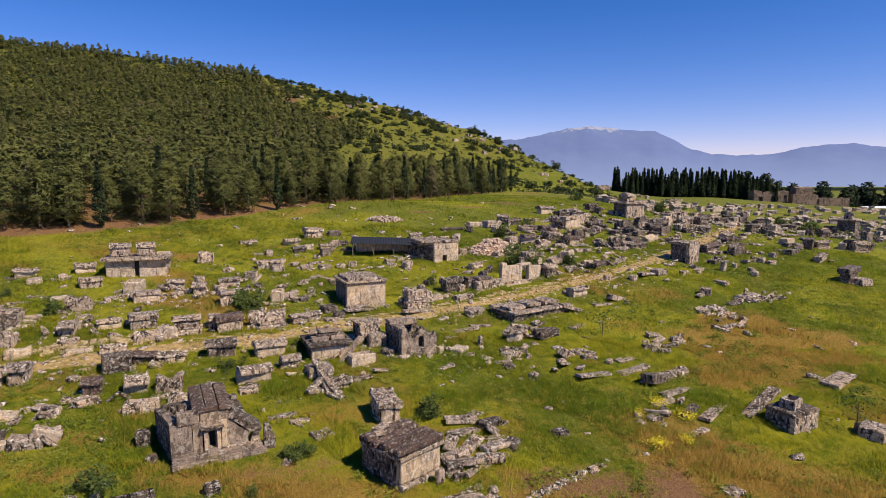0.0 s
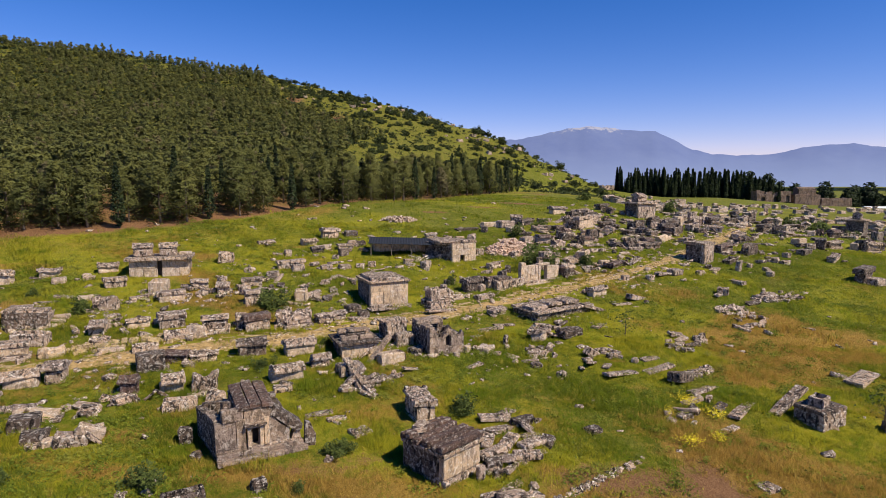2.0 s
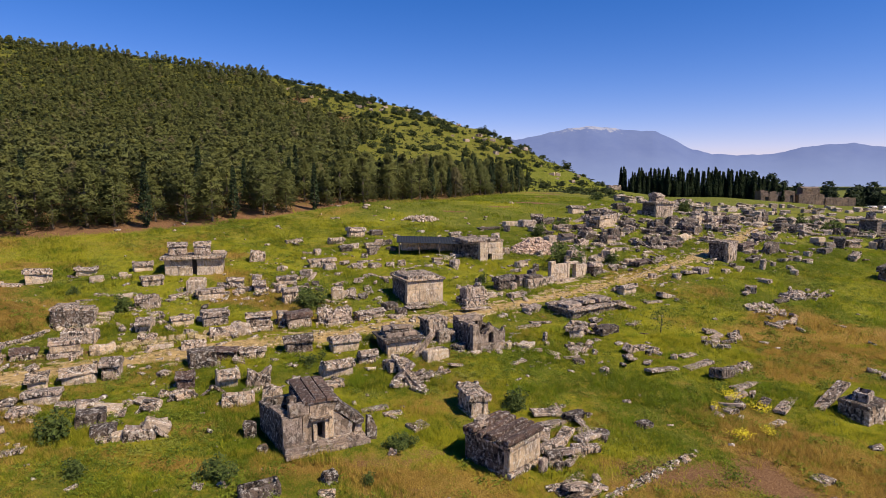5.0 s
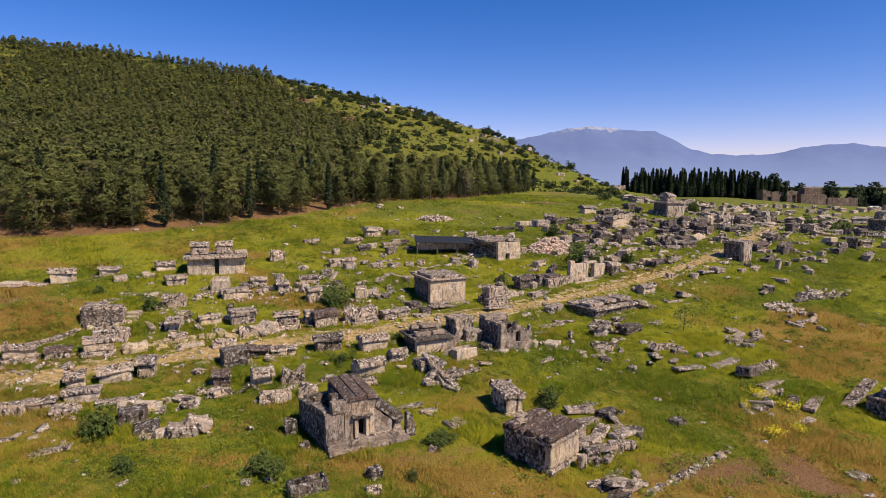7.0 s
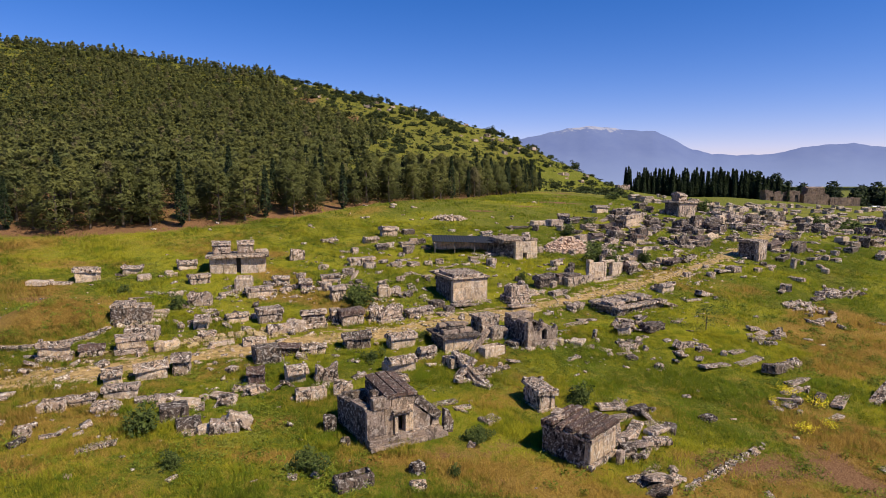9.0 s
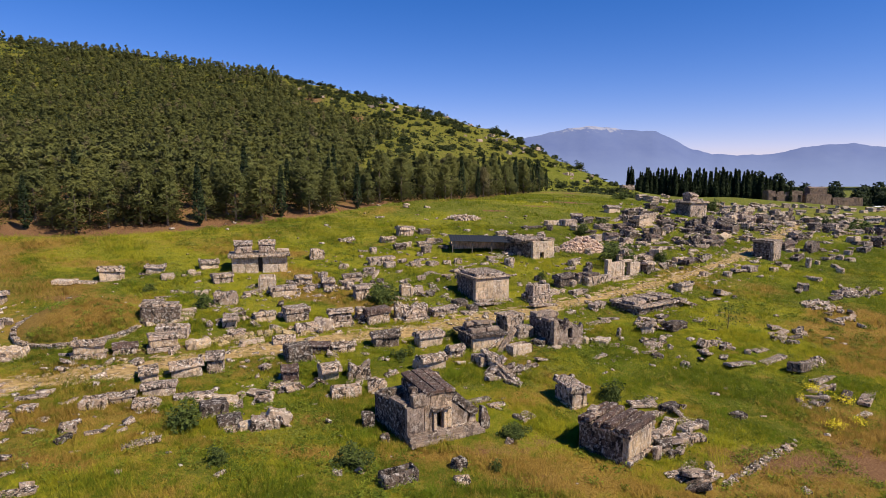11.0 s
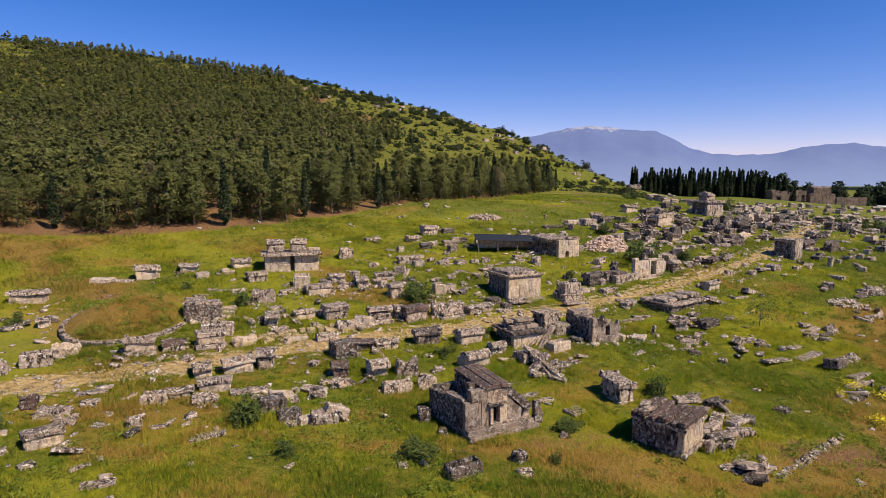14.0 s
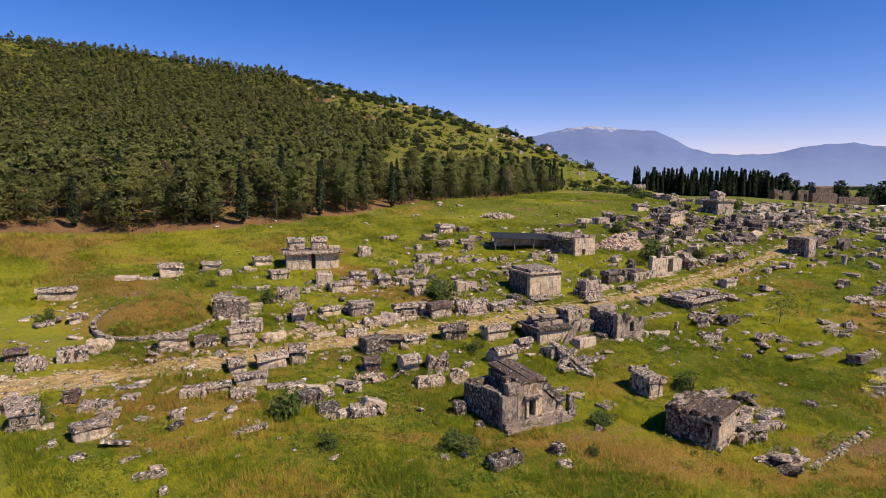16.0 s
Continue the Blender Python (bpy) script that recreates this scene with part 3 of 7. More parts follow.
# ---- trees ----
def sprays(rng, pts, size, wide=0.38):
    """Small leaf triangles at points, in all directions."""
    n = len(pts)
    d = rng.normal(size=(n, 3))
    d[:, 2] *= 0.6
    d /= np.linalg.norm(d, axis=1)[:, None]
    e = np.cross(d, rng.normal(size=(n, 3)))
    e /= np.linalg.norm(e, axis=1)[:, None]
    s = size * rng.uniform(0.6, 1.4, (n, 1))
    V = np.stack([pts - d * s * 0.5 - e * s * wide, pts - d * s * 0.4 + e * s * wide, pts + d * s * 0.75], 1)
    return V.reshape(-1, 3), np.arange(3 * n).reshape(-1, 3)


def pine_points(rng, n, h, r, low):
    """Points in a ragged conical crown of drooping limbs."""
    out = []
    limbs = max(14, n // 26)
    for _ in range(limbs):
        u = rng.uniform(0, 1) ** 0.8
        z = h * (low + (1 - low) * u)
        reach = r * (1 - u) ** 0.62 * rng.uniform(0.55, 1.12) + 0.12
        a = rng.uniform(0, 2 * math.pi)
        k = n // limbs
        s = rng.uniform(0.15, 1, k) ** 0.7
        q = np.stack([np.cos(a) * reach * s, np.sin(a) * reach * s, z + reach * 0.25 * s - 0.25 * s * s * reach], 1)
        out.append(q + rng.normal(size=(k, 3)) * (0.09 + 0.13 * reach) * np.array([1, 1, 0.7]))
    return np.concatenate(out)


def crown_out(pts, h):
    """The way out of a crown's round shape, at each of its points."""
    q = pts - np.array([0, 0, h * 0.42])
    q[:, 2] = q[:, 2] * 0.5 + 0.35
    return q / np.maximum(np.linalg.norm(q, axis=1)[:, None], 0.01)


def cypress_points(rng, n, h, r):
    u = rng.uniform(0, 1, n)
    rad = r * np.minimum(1, (u + 0.05) * 5) * (1 - u) ** 0.78 * np.sqrt(rng.uniform(0.25, 1, n))
    a = rng.uniform(0, 2 * math.pi, n)
    return np.stack([np.cos(a) * rad, np.sin(a) * rad, h * (0.05 + 0.95 * u)], 1)


def bush_points(rng, n, h, r):
    c = rng.normal(size=(9, 3)) * np.array([r * 0.45, r * 0.45, h * 0.2]) + np.array([0, 0, h * 0.32])
    k = rng.integers(0, 9, n)
    p = rng.normal(size=(n, 3))
    p /= np.linalg.norm(p, axis=1)[:, None]
    p = c[k] + p * (rng.uniform(0.3, 1, (n, 1)) ** 0.5) * np.array([r * 0.45, r * 0.45, h * 0.32])
    p[:, 2] = np.abs(p[:, 2])
    return p


def trunk_bm(h, r, limbs, rng, low=0.25):
    bm = bmesh.new()
    bmesh.ops.create_cone(bm, cap_ends=False, segments=7, radius1=r, radius2=r * 0.25, depth=h, matrix=Matrix.Translation((0, 0, h / 2 - 0.1)))
    for i in range(limbs):
        a, z, ln = i * 2.4 + rng.uniform(-0.3, 0.3), h * rng.uniform(low, 0.8), h * rng.uniform(0.14, 0.28)
        m = Matrix.Translation((0, 0, z)) @ Matrix.Rotation(a, 4, "Z") @ Matrix.Rotation(radians(68), 4, "Y") @ Matrix.Translation((0, 0, ln / 2))
        bmesh.ops.create_cone(bm, cap_ends=False, segments=4, radius1=r * 0.35, radius2=r * 0.08, depth=ln, matrix=m)
    return bm


def tree_model(name, kind, seed, h, r, n, size, leaf, label, category):
    rng = np.random.default_rng(seed)
    top = new(name)
    top.empty_display_size = 0.3
    part("trunk", trunk_bm(h * (0.4 if kind == "bush" else 0.93), 0.11 + 0.012 * h if kind == "pine" else (0.02 + 0.03 * h if kind == "bush" else 0.12), 7 if kind == "pine" else 0, rng, 0.15), BARK, top)
    if kind == "pine":
        pts = pine_points(rng, n, h, r, 0.06)
    elif kind == "cypress":
        pts = cypress_points(rng, n, h, r)
    else:
        pts = bush_points(rng, n, h, r)
    V, Fc = sprays(rng, pts, size, 0.17 if kind == "pine" else 0.3)
    soup("crown", V, Fc, leaf, top, crown=np.repeat(crown_out(pts, h), 3, 0), tone=np.zeros(len(V)))
    return tagged(top, label, category)


def stand(ob, x, y, yaw, s, used):
    """Places the model itself first, then copies."""
    m = pose(x, y, float(ground(x, y)) - (0.45 * s if ob.name.startswith("shrub") else 0.1), 0, 0, yaw) @ Matrix.Diagonal((s, s, s, 1))
    if ob.name not in used:
        used.add(ob.name)
        ob.matrix_basis = m
        return ob
    c = copy_thing(ob, Matrix.Identity(4))
    c.matrix_basis = m
    return c


def wood_edge(y):
    """How far the wood reaches up the open flank."""
    return float(np.interp(y, (60, 216, 217, 253, 268, 276, 293, 310, 342, 373, 420), (-37, -37, -37, -31, -28, -45, -58, -72, -92, -111, -140)))


def in_wood(x, y):
    return x < wood_edge(y) or (y - float(foot(x)) < 24 and x < 20)


def build_forest():
    rng = np.random.default_rng(5)
    label = "dark green pine at the edge of the hillside wood"
    pines = [tree_model("pine_tree", "pine", 20 + i, 9.0, 3.2, 2500, 0.46, PINE, label, "tree") for i in range(5)]
    cyp = tree_model("cypress_tree", "cypress", 31, 9.5, 1.15, 900, 0.42, CYPRESS, "slender dark cypress at the edge of the wood", "tree")
    for p in (*pines, cyp):
        tagged(p, group="trees at the wood's edge")
    used = set()
    x = -112.0
    while x < 23:
        f = float(foot(x))
        slope = (float(foot(x + 1)) - f)
        for row in range(5 if x > -25 else 3):
            d = -0.6 + row * 3.6 + rng.uniform(-1.2, 1.5)
            px, py = x - d * slope / math.hypot(1, slope) + rng.uniform(-0.8, 0.8), f + d / math.hypot(1, slope)
            pick = cyp if rng.uniform() < (0.16 if px < 0 else 0.32) else pines[int(rng.integers(0, 5))]
            stand(pick, px, py, rng.uniform(0, 360), rng.uniform(0.56, 0.98) + (0.12 if px > 0 else 0), used)
        x += 3.6 / math.hypot(1, slope)
    # the mass of the wood behind
    V, Fc, out, tone, n0 = [], [], [], [], 0
    for gx in np.arange(-330, 24, 3.7):
        for gy in np.arange(80, 425, 4.3):
            px, py = gx + rng.uniform(-1.5, 1.5), gy + rng.uniform(-1.7, 1.7)
            if py - float(foot(px)) < 11 or px < -py * 0.80 - 25 or py > float(crest(px)[0]) + 10 or not in_wood(px + rng.normal() * 2, py):
                continue
            if rng.uniform() < 0.08 or (py > 270 and float(wave(px, py, 17, 8)) > 0.5 and rng.uniform() < 0.8):
                continue
            s = rng.uniform(0.55, 1.05) * (0.98 - 0.30 * float(ss(115, 270, py)))
            near = py < 165
            if rng.uniform() < 0.05:
                h = 9.5 * s
                pts = cypress_points(rng, 120 if near else 60, h, 1.1 * s)
            else:
                h = 8.6 * s * rng.uniform(0.85, 1.12)
                pts = pine_points(rng, 380 if near else 170, h, 3.3 * s, 0.08)
            v, f = sprays(rng, pts, (0.62 if near else 0.95) * (0.6 + 0.4 * s), 0.28)
            V.append(v + np.array([px, py, float(ground(px, py)) - 0.1]))
            Fc.append(f + n0)
            out.append(np.repeat(crown_out(pts, h), 3, 0))
            tone.append(np.full(len(v), rng.uniform()))
            n0 += len(v)
    tagged(soup("woodland", np.concatenate(V), np.concatenate(Fc), PINE, crown=np.concatenate(out), tone=np.concatenate(tone)), "dense olive-green pine wood covering the hillside", "woodland", kind="stuff")
    # undergrowth between the trees
    pts = []
    while len(pts) < 5200:
        px, py = rng.uniform(-330, 20), rng.uniform(150, 425)
        if not in_wood(px, py) or py > float(crest(px)[0]) + 10 or px < -py * 0.80 - 25 or py - float(foot(px)) < 30:
            continue
        r = rng.uniform(0.6, 1.7)
        p = rng.normal(size=(15, 3)) * np.array([r, r, 0.4])
        p[:, 2] = np.abs(p[:, 2])
        pts.append(p + np.array([px, py, float(ground(px, py))]))
    V, Fc = sprays(rng, np.concatenate(pts), 1.0, 0.34)
    tagged(soup("undergrowth", V, Fc, HILL_SCRUB), "low green scrub between the hillside pines", "undergrowth", kind="stuff")
    # scrub on the open flank, thick along the brow
    models = [tree_model("shrub", "bush", 50 + i, 3.0, 1.8, 560, 0.46, HILL_SCRUB, "round dark green shrub on the grassy hillside", "shrub") for i in range(3)]
    for p in models:
        tagged(p, group="shrubs on the hillside")
    used, count, tries = set(), 0, 0
    while count < 330 and tries < 40000:
        tries += 1
        px, py = rng.uniform(-125, 62), rng.uniform(200, 385)
        brow = float(crest(px)[0]) - py
        if in_wood(px - 4, py) or brow < -3 or px - wood_edge(py) > 110:
            continue
        thick = 0.95 if brow < 26 else (0.55 if px < -25 and float(wave(px, py, 9, 4)) > -0.1 else 0.16)
        if brow < 26 and float(wave(px, py, 11, 2)) < -0.25:
            thick = 0.12
        if rng.uniform() > thick:
            continue
        stand(models[int(rng.integers(0, 3))], px, py, rng.uniform(0, 360), rng.uniform(0.45, 1.25), used)
        count += 1
    pts = []
    while len(pts) < 900:
        px, py = rng.uniform(-125, 70), rng.uniform(190, 385)
        if in_wood(px - 3, py) or py > float(crest(px)[0]) + 3 or px - wood_edge(py) > 130 or rng.uniform() > 0.5 + 0.6 * float(wave(px, py, 10, 13)):
            continue
        r = rng.uniform(0.25, 0.9)
        p = rng.normal(size=(12, 3)) * np.array([r, r, 0.3])
        p[:, 2] = np.abs(p[:, 2])
        pts.append(p + np.array([px, py, float(ground(px, py))]))
    V, Fc = sprays(rng, np.concatenate(pts), 0.7, 0.34)
    tagged(soup("undergrowth", V, Fc, HILL_SCRUB), "low thorny scrub dotted over the open hillside", "undergrowth", kind="stuff")
    # boulders that crop out of the brow
    rock = random.Random(8)
    for _ in range(46):
        px = rock.uniform(-110, 55)
        py = float(crest(px)[0]) - rock.uniform(2, 34)
        if not in_wood(px - 3, py):
            k = rock.uniform(0.7, 2.0)
            tagged(mesh_object("boulder", box_bm((k * 1.5, k, k * 0.8), None, k * 0.14, 2, 0.2), PALE_STONE, None, pose(px, py, float(ground(px, py)) - 0.2 * k, rock.uniform(-12, 12), rock.uniform(-12, 12), rock.uniform(0, 180))), "pale limestone boulder cropping out of the hillside", "boulder", "boulders on the hillside")


build_forest()


def build_far_grove():
    rng = np.random.default_rng(9)
    model = tree_model("cypress_tree", "cypress", 77, 20.0, 2.1, 900, 1.0, CYPRESS, "tall dark cypress in a dense far grove", "tree")
    tagged(model, group="cypresses of the far grove")
    used = set()
    for i in range(190):
        u = i / 189
        x, y = 127 + 106 * u + rng.uniform(-1.2, 1.2), 428 - 8 * u + rng.uniform(0, 18)
        stand(model, x, y, rng.uniform(0, 360), rng.uniform(0.60, 1.14) * (0.92 + 0.1 * math.sin(3.1 * u)), used)
    for x, y, s in ((278, 398, 0.52), (289, 398, 0.62), (252, 404, 0.55), (226, 402, 0.7), (318, 470, 0.7)):
        stand(model, x, y, 0, s, used)
    round_tree = tree_model("broadleaf_tree", "bush", 78, 11, 5.5, 800, 1.3, CYPRESS, "dark rounded tree beyond the far ruins", "tree")
    tagged(round_tree, group="far trees behind the ruins")
    for i in range(18):
        stand(round_tree, 236 + i * 6.2 + rng.uniform(-2, 2), 446 + rng.uniform(-4, 14), rng.uniform(0, 360), rng.uniform(1.2, 1.9), used)


build_far_grove()


def far_building(name, x, y, yaw, W, D, H, mat, label, category, arches=0, ruined=0.25, tiers=1):
    """A far ruin: thick coursed walls, arched openings, a worn and stepped top."""
    t = root(name, x, y, yaw, 0.4)
    for tier in range(tiers):
        z, inset, h0 = (0.0, 0.0, H) if tier == 0 else (H, W * 0.16, H * 0.55)
        w0 = W - 2 * inset
        n = max(3, int(w0 / 2.6))
        for y0 in (inset * 0.4, D - inset * 0.4):
            for i in range(n):
                w, h = w0 / n, h0 * (1 - ruined * RNG.random())
                gap = arches and i % 3 == 1 and tier == 0
                for lo, hi in (((0.62, 1.0),) if gap else ((0.0, 0.5), (0.5, 1.0))):
                    part("wall_block", box_bm((w * 1.01, 1.0, h * (hi - lo)), None, 0.10, 3), mat, t, "", pose(inset + (i + 0.5) * w, y0, z + h * lo))
                if gap:
                    # A dark sheet in each arch paints the shade within.
                    part("opening", box_bm((w * 0.98, 0.3, h * 0.6), None, 0.02, 1), SHADE, t, "dark panel painting the shade in the arched opening", pose(inset + (i + 0.5) * w, y0 + 0.5, z))
        for x0 in (inset, W - inset):
            part("side_wall", box_bm((1.0, D - inset * 0.8, h0 * 0.92), None, 0.12, 3), mat, t, "", pose(x0, D / 2, z))
    if tiers > 1:
        part("terrace", box_bm((W - 1, D - 1, 0.5), None, 0.1, 3), mat, t, "overgrown terrace", pose(W / 2, D / 2, H * 0.94))
        part("roof", prism_bm(W * 0.7, D * 0.7, 0.7, 0.3, 0.15), mat, t, "worn low vault", pose(W / 2, D / 2, H * 1.5))
    return tagged(t, label, category)


def far_shed(x, y, yaw, W, D, H, label):
    t = root("long_shed", x, y, yaw, 0.3)
    part("wall", box_bm((W, D, H), None, 0.0, 1, 0.0), WHITE_WALL, t, "", pose(0, 0, 0))
    part("roof", prism_bm(W + 0.8, D + 0.8, 1.0, 0.25, 0.0), WHITE_WALL, t, "pale sheet roof", pose(0, 0, H))
    for i in range(int(W / 4)):
        part("window", box_bm((1.6, 0.12, 1.2), None, 0.0, 0, 0.0), SHADE, t, "dark window", pose(-W / 2 + 2 + i * 4, -D / 2 - 0.02, H * 0.4))
    return tagged(t, label, "shed")


far_building("ruined_tower_gate", 238, 404, -6, 16, 9, 7.5, BROWN_STONE, "tall ruined brown stone hall beyond the necropolis", "ruin", 0, 0.10, 2)
far_building("ruined_precinct_wall", 255, 402, -6, 19, 6, 6.0, BROWN_STONE, "long ruined brown stone wall beyond the necropolis", "ruin", 0, 0.12)
far_building("ruined_bath_hall", 212, 404, -4, 22, 8, 8, BROWN_STONE, "broken brown stone hall beside the cypress grove", "ruin", 1, 0.5)
far_building("ridge_ruin", 66, 252, 10, 4.5, 3, 2.2, STONE, "small stone ruin on the grassy ridge", "ruin", 0, 0.3)
far_shed(322, 430, -4, 34, 9, 5, "long white shed at the edge of the plain")
far_shed(352, 500, -4, 46, 10, 6, "long white shed far out on the plain")


def far_hedges():
    """Dark lines of trees far out on the plain."""
    rng = np.random.default_rng(40)
    pts = []
    for _ in range(70):
        x0, y0 = rng.uniform(330, 1500), rng.uniform(620, 1700)
        for _ in range(int(rng.integers(4, 16))):
            p = rng.normal(size=(14, 3)) * np.array([5, 3, 2.2])
            p[:, 2] = np.abs(p[:, 2]) + 1
            pts.append(p + np.array([x0, y0, float(ground(x0, y0))]))
            x0 += rng.uniform(5, 13)
            y0 += rng.normal() * 2
    V, Fc = sprays(rng, np.concatenate(pts), 5.0)
    tagged(soup("far_trees", V, Fc, CYPRESS), "dark lines of trees on the far plain", "trees", kind="stuff")


far_hedges()


# ---- tombs ----
PLACED = []


def sarcophagus(x, y, yaw, L, W, H, lid="gable", mat=None, plinth=0.0, tilt=(0, 0), label=""):
    mat = mat or STONE
    if tilt == (0, 0):
        tilt = (RNG.uniform(-3, 3), RNG.uniform(-3, 3))
    top = root("sarcophagus", x, y, yaw, 0.12, tilt)
    PLACED.append((x, y, yaw, L, W))
    if mat is DARK_STONE and y < 60 and RNG.random() < 0.5:
        mat = STONE
    base = TAN_STONE if mat is STONE and RNG.random() < 0.3 else mat
    above = STONE if mat is TAN_STONE else (ROOF_SLAB if RNG.random() < 0.22 else mat)
    z = 0.0
    if plinth:
        part("plinth", box_bm((L + 0.25, W + 0.25, plinth + 0.08), None, 0.03, 3), mat, top)
        z = plinth + 0.06
    words = {"gable": "with a gabled lid", "none": "standing open", "flat": "with a flat slab lid", "barrel": "with a rounded lid", "broken": "with a broken top", "askew": "with gabled lid askew"}[lid]
    body = H - z if lid in ("none", "broken") else (H - z) * 0.64
    if lid in ("none", "askew"):
        part("chest", trough_bm(L, W, body), base, top, "", pose(0, 0, z))
    else:
        bm = box_bm((L * 0.96, W * 0.94, body), None, 0.04 if lid != "broken" else 0.08, 6, 0.05)
        if lid == "broken":
            off = RNG.uniform(0, 50)
            for v in bm.verts:
                if v.co.z > body * 0.5:
                    v.co.z -= body * 0.75 * max(0.0, noise.noise(Vector((v.co.x * 1.1 + off, v.co.y * 1.1, 0))) + 0.12) * (v.co.z / body)
        part("chest", bm, base, top, "", pose(0, 0, z))
    rest = (H - z) * 0.36
    if lid == "gable":
        cover = part("lid", prism_bm(L * 1.08, W * 1.2, rest * 0.6, rest * 0.45, 0.03), above, top, "", pose(0, 0, z + body - 0.02, RNG.uniform(-5, 5), RNG.uniform(-4, 4), RNG.uniform(-7, 7)))
        if L > 1.7:
            for sx in (-1, 1):
                for sy in (-1, 1):
                    if RNG.random() < 0.8:
                        laid(cover, sx * (L * 1.08 - 0.24) / 2, sy * (W * 1.2 - 0.24) / 2, rest * 0.38, 0.24, 0.24, 0.24, above, RNG.uniform(-8, 8), "corner_knob")
    elif lid == "askew":
        part("lid", prism_bm(L * 1.04, W * 1.08, rest * 0.6, rest * 0.45, 0.02, 0.18), above, top, "", pose(0.1, -W * 0.22, z + body - 0.03, 9, 2, RNG.uniform(8, 16)))
    elif lid == "flat":
        part("lid", box_bm((L * 1.08, W * 1.12, rest), None, 0.035, 3), above, top, "", pose(0, 0, z + body - 0.02, 0, 0, RNG.uniform(-4, 4)))
    elif lid == "barrel":
        part("lid", prism_bm(L * 1.04, W * 1.08, rest * 0.7, rest * 0.5, 0.05), above, top, "", pose(0, 0, z + body - 0.02, 0, 0, RNG.uniform(-4, 4)))
    kind = {id(DARK_STONE): "lichen-blackened", id(TAN_STONE): "clean tan", id(PALE_STONE): "pale", id(ROOF_SLAB): "reddish brown"}.get(id(mat), "weathered grey")
    where = "on a plinth" if plinth else ("tipped over in grass" if max(abs(tilt[0]), abs(tilt[1])) > 9 else "in grass")
    return tagged(top, label or f"{kind} limestone sarcophagus {words}, {where}", "sarcophagus", "sarcophagi of the necropolis")


def fallen_slab(x, y, yaw, L, W, T, tilt=(0, 0), mat=None, lift=0.0):
    ob = mesh_object("fallen_slab", box_bm((L, W, T), None, 0.04, 3), mat or STONE, None, pose(x, y, float(ground(x, y)) - 0.05 + lift, tilt[0], tilt[1], yaw))
    lean = "leaning against other stones" if max(abs(tilt[0]), abs(tilt[1])) > 18 else "lying in the grass"
    return tagged(ob, f"long weathered grey limestone slab {lean}", "stone slab", "fallen slabs")


def stone_block(x, y, yaw, L, W, H, mat=None, tilt=(0, 0), lift=0.0):
    ob = mesh_object("stone_block", box_bm((L, W, H), None, 0.055, 3, 0.09), mat or STONE, None, pose(x, y, float(ground(x, y)) - 0.08 + lift, tilt[0], tilt[1], yaw))
    return tagged(ob, "rough weathered limestone block lying in the grass", "stone block", "loose stone blocks")


def stone_post(x, y, yaw, W, H, lean=4):
    ob = mesh_object("stone_post", box_bm((W, W * 0.8, H), None, 0.03, 3, 0.08), STONE, None, pose(x, y, float(ground(x, y)) - 0.1, lean, lean * 0.5, yaw))
    return tagged(ob, "upright grey limestone post standing in the grass", "stone post", "stone posts")


def rubble_pile(x, y, rx, ry, h, n, size, mat, yaw=0, label="heap of broken limestone rubble in the grass"):
    rng = random.Random(int(x * 31 + y * 17))
    bm = bmesh.new()
    c, s = math.cos(radians(yaw)), math.sin(radians(yaw))
    for _ in range(n):
        a, r = rng.uniform(0, 6.28), math.sqrt(rng.random())
        u, v = math.cos(a) * r * rx, math.sin(a) * r * ry
        px, py = x + u * c - v * s, y + u * s + v * c
        k = size * rng.uniform(0.55, 1.35)
        z = float(ground(px, py)) + h * (1 - r * r) * rng.uniform(0.45, 1.0) - 0.08
        rough_box(bm, (k * rng.uniform(0.9, 1.7), k, k * rng.uniform(0.5, 0.9)), pose(px, py, z, rng.uniform(-30, 30), rng.uniform(-30, 30), rng.uniform(0, 360)), k * 0.10, 1, 0.03)
    if h > 0.5:
        rough_box(bm, (rx * 1.1, ry * 1.1, h * 0.45 + 0.2), pose(x, y, float(ground(x, y)) - 0.2, 0, 0, yaw), 0.15, 4, 0.25)
    return tagged(mesh_object("rubble_pile", bm, mat), label, "rubble", kind="stuff")


# unit blocks that the masonry shares
UNITS = {}


def unit(mat):
    if mat.name not in UNITS:
        got = []
        for _ in range(7):
            bm = box_bm((1, 1, 1), None, 0.016, 2, 0.016)
            me = bpy.data.meshes.new("stone_block")
            bm.to_mesh(me)
            bm.free()
            me.materials.append(mat)
            got.append(me)
        UNITS[mat.name] = got
    return RNG.choice(UNITS[mat.name])


def laid(parent, x, y, z, l, w, h, mat, yaw=0.0, name="stone_block", tilt=(0, 0)):
    """One masonry block as a part; x, y: middle, z: underside."""
    ob = new(name, unit(mat))
    ob.parent = parent
    flip = RNG.choice((0, 180))
    ob.matrix_basis = pose(x, y, z, tilt[0], tilt[1], yaw + flip) @ Matrix.Diagonal((l, w, h, 1))
    return ob


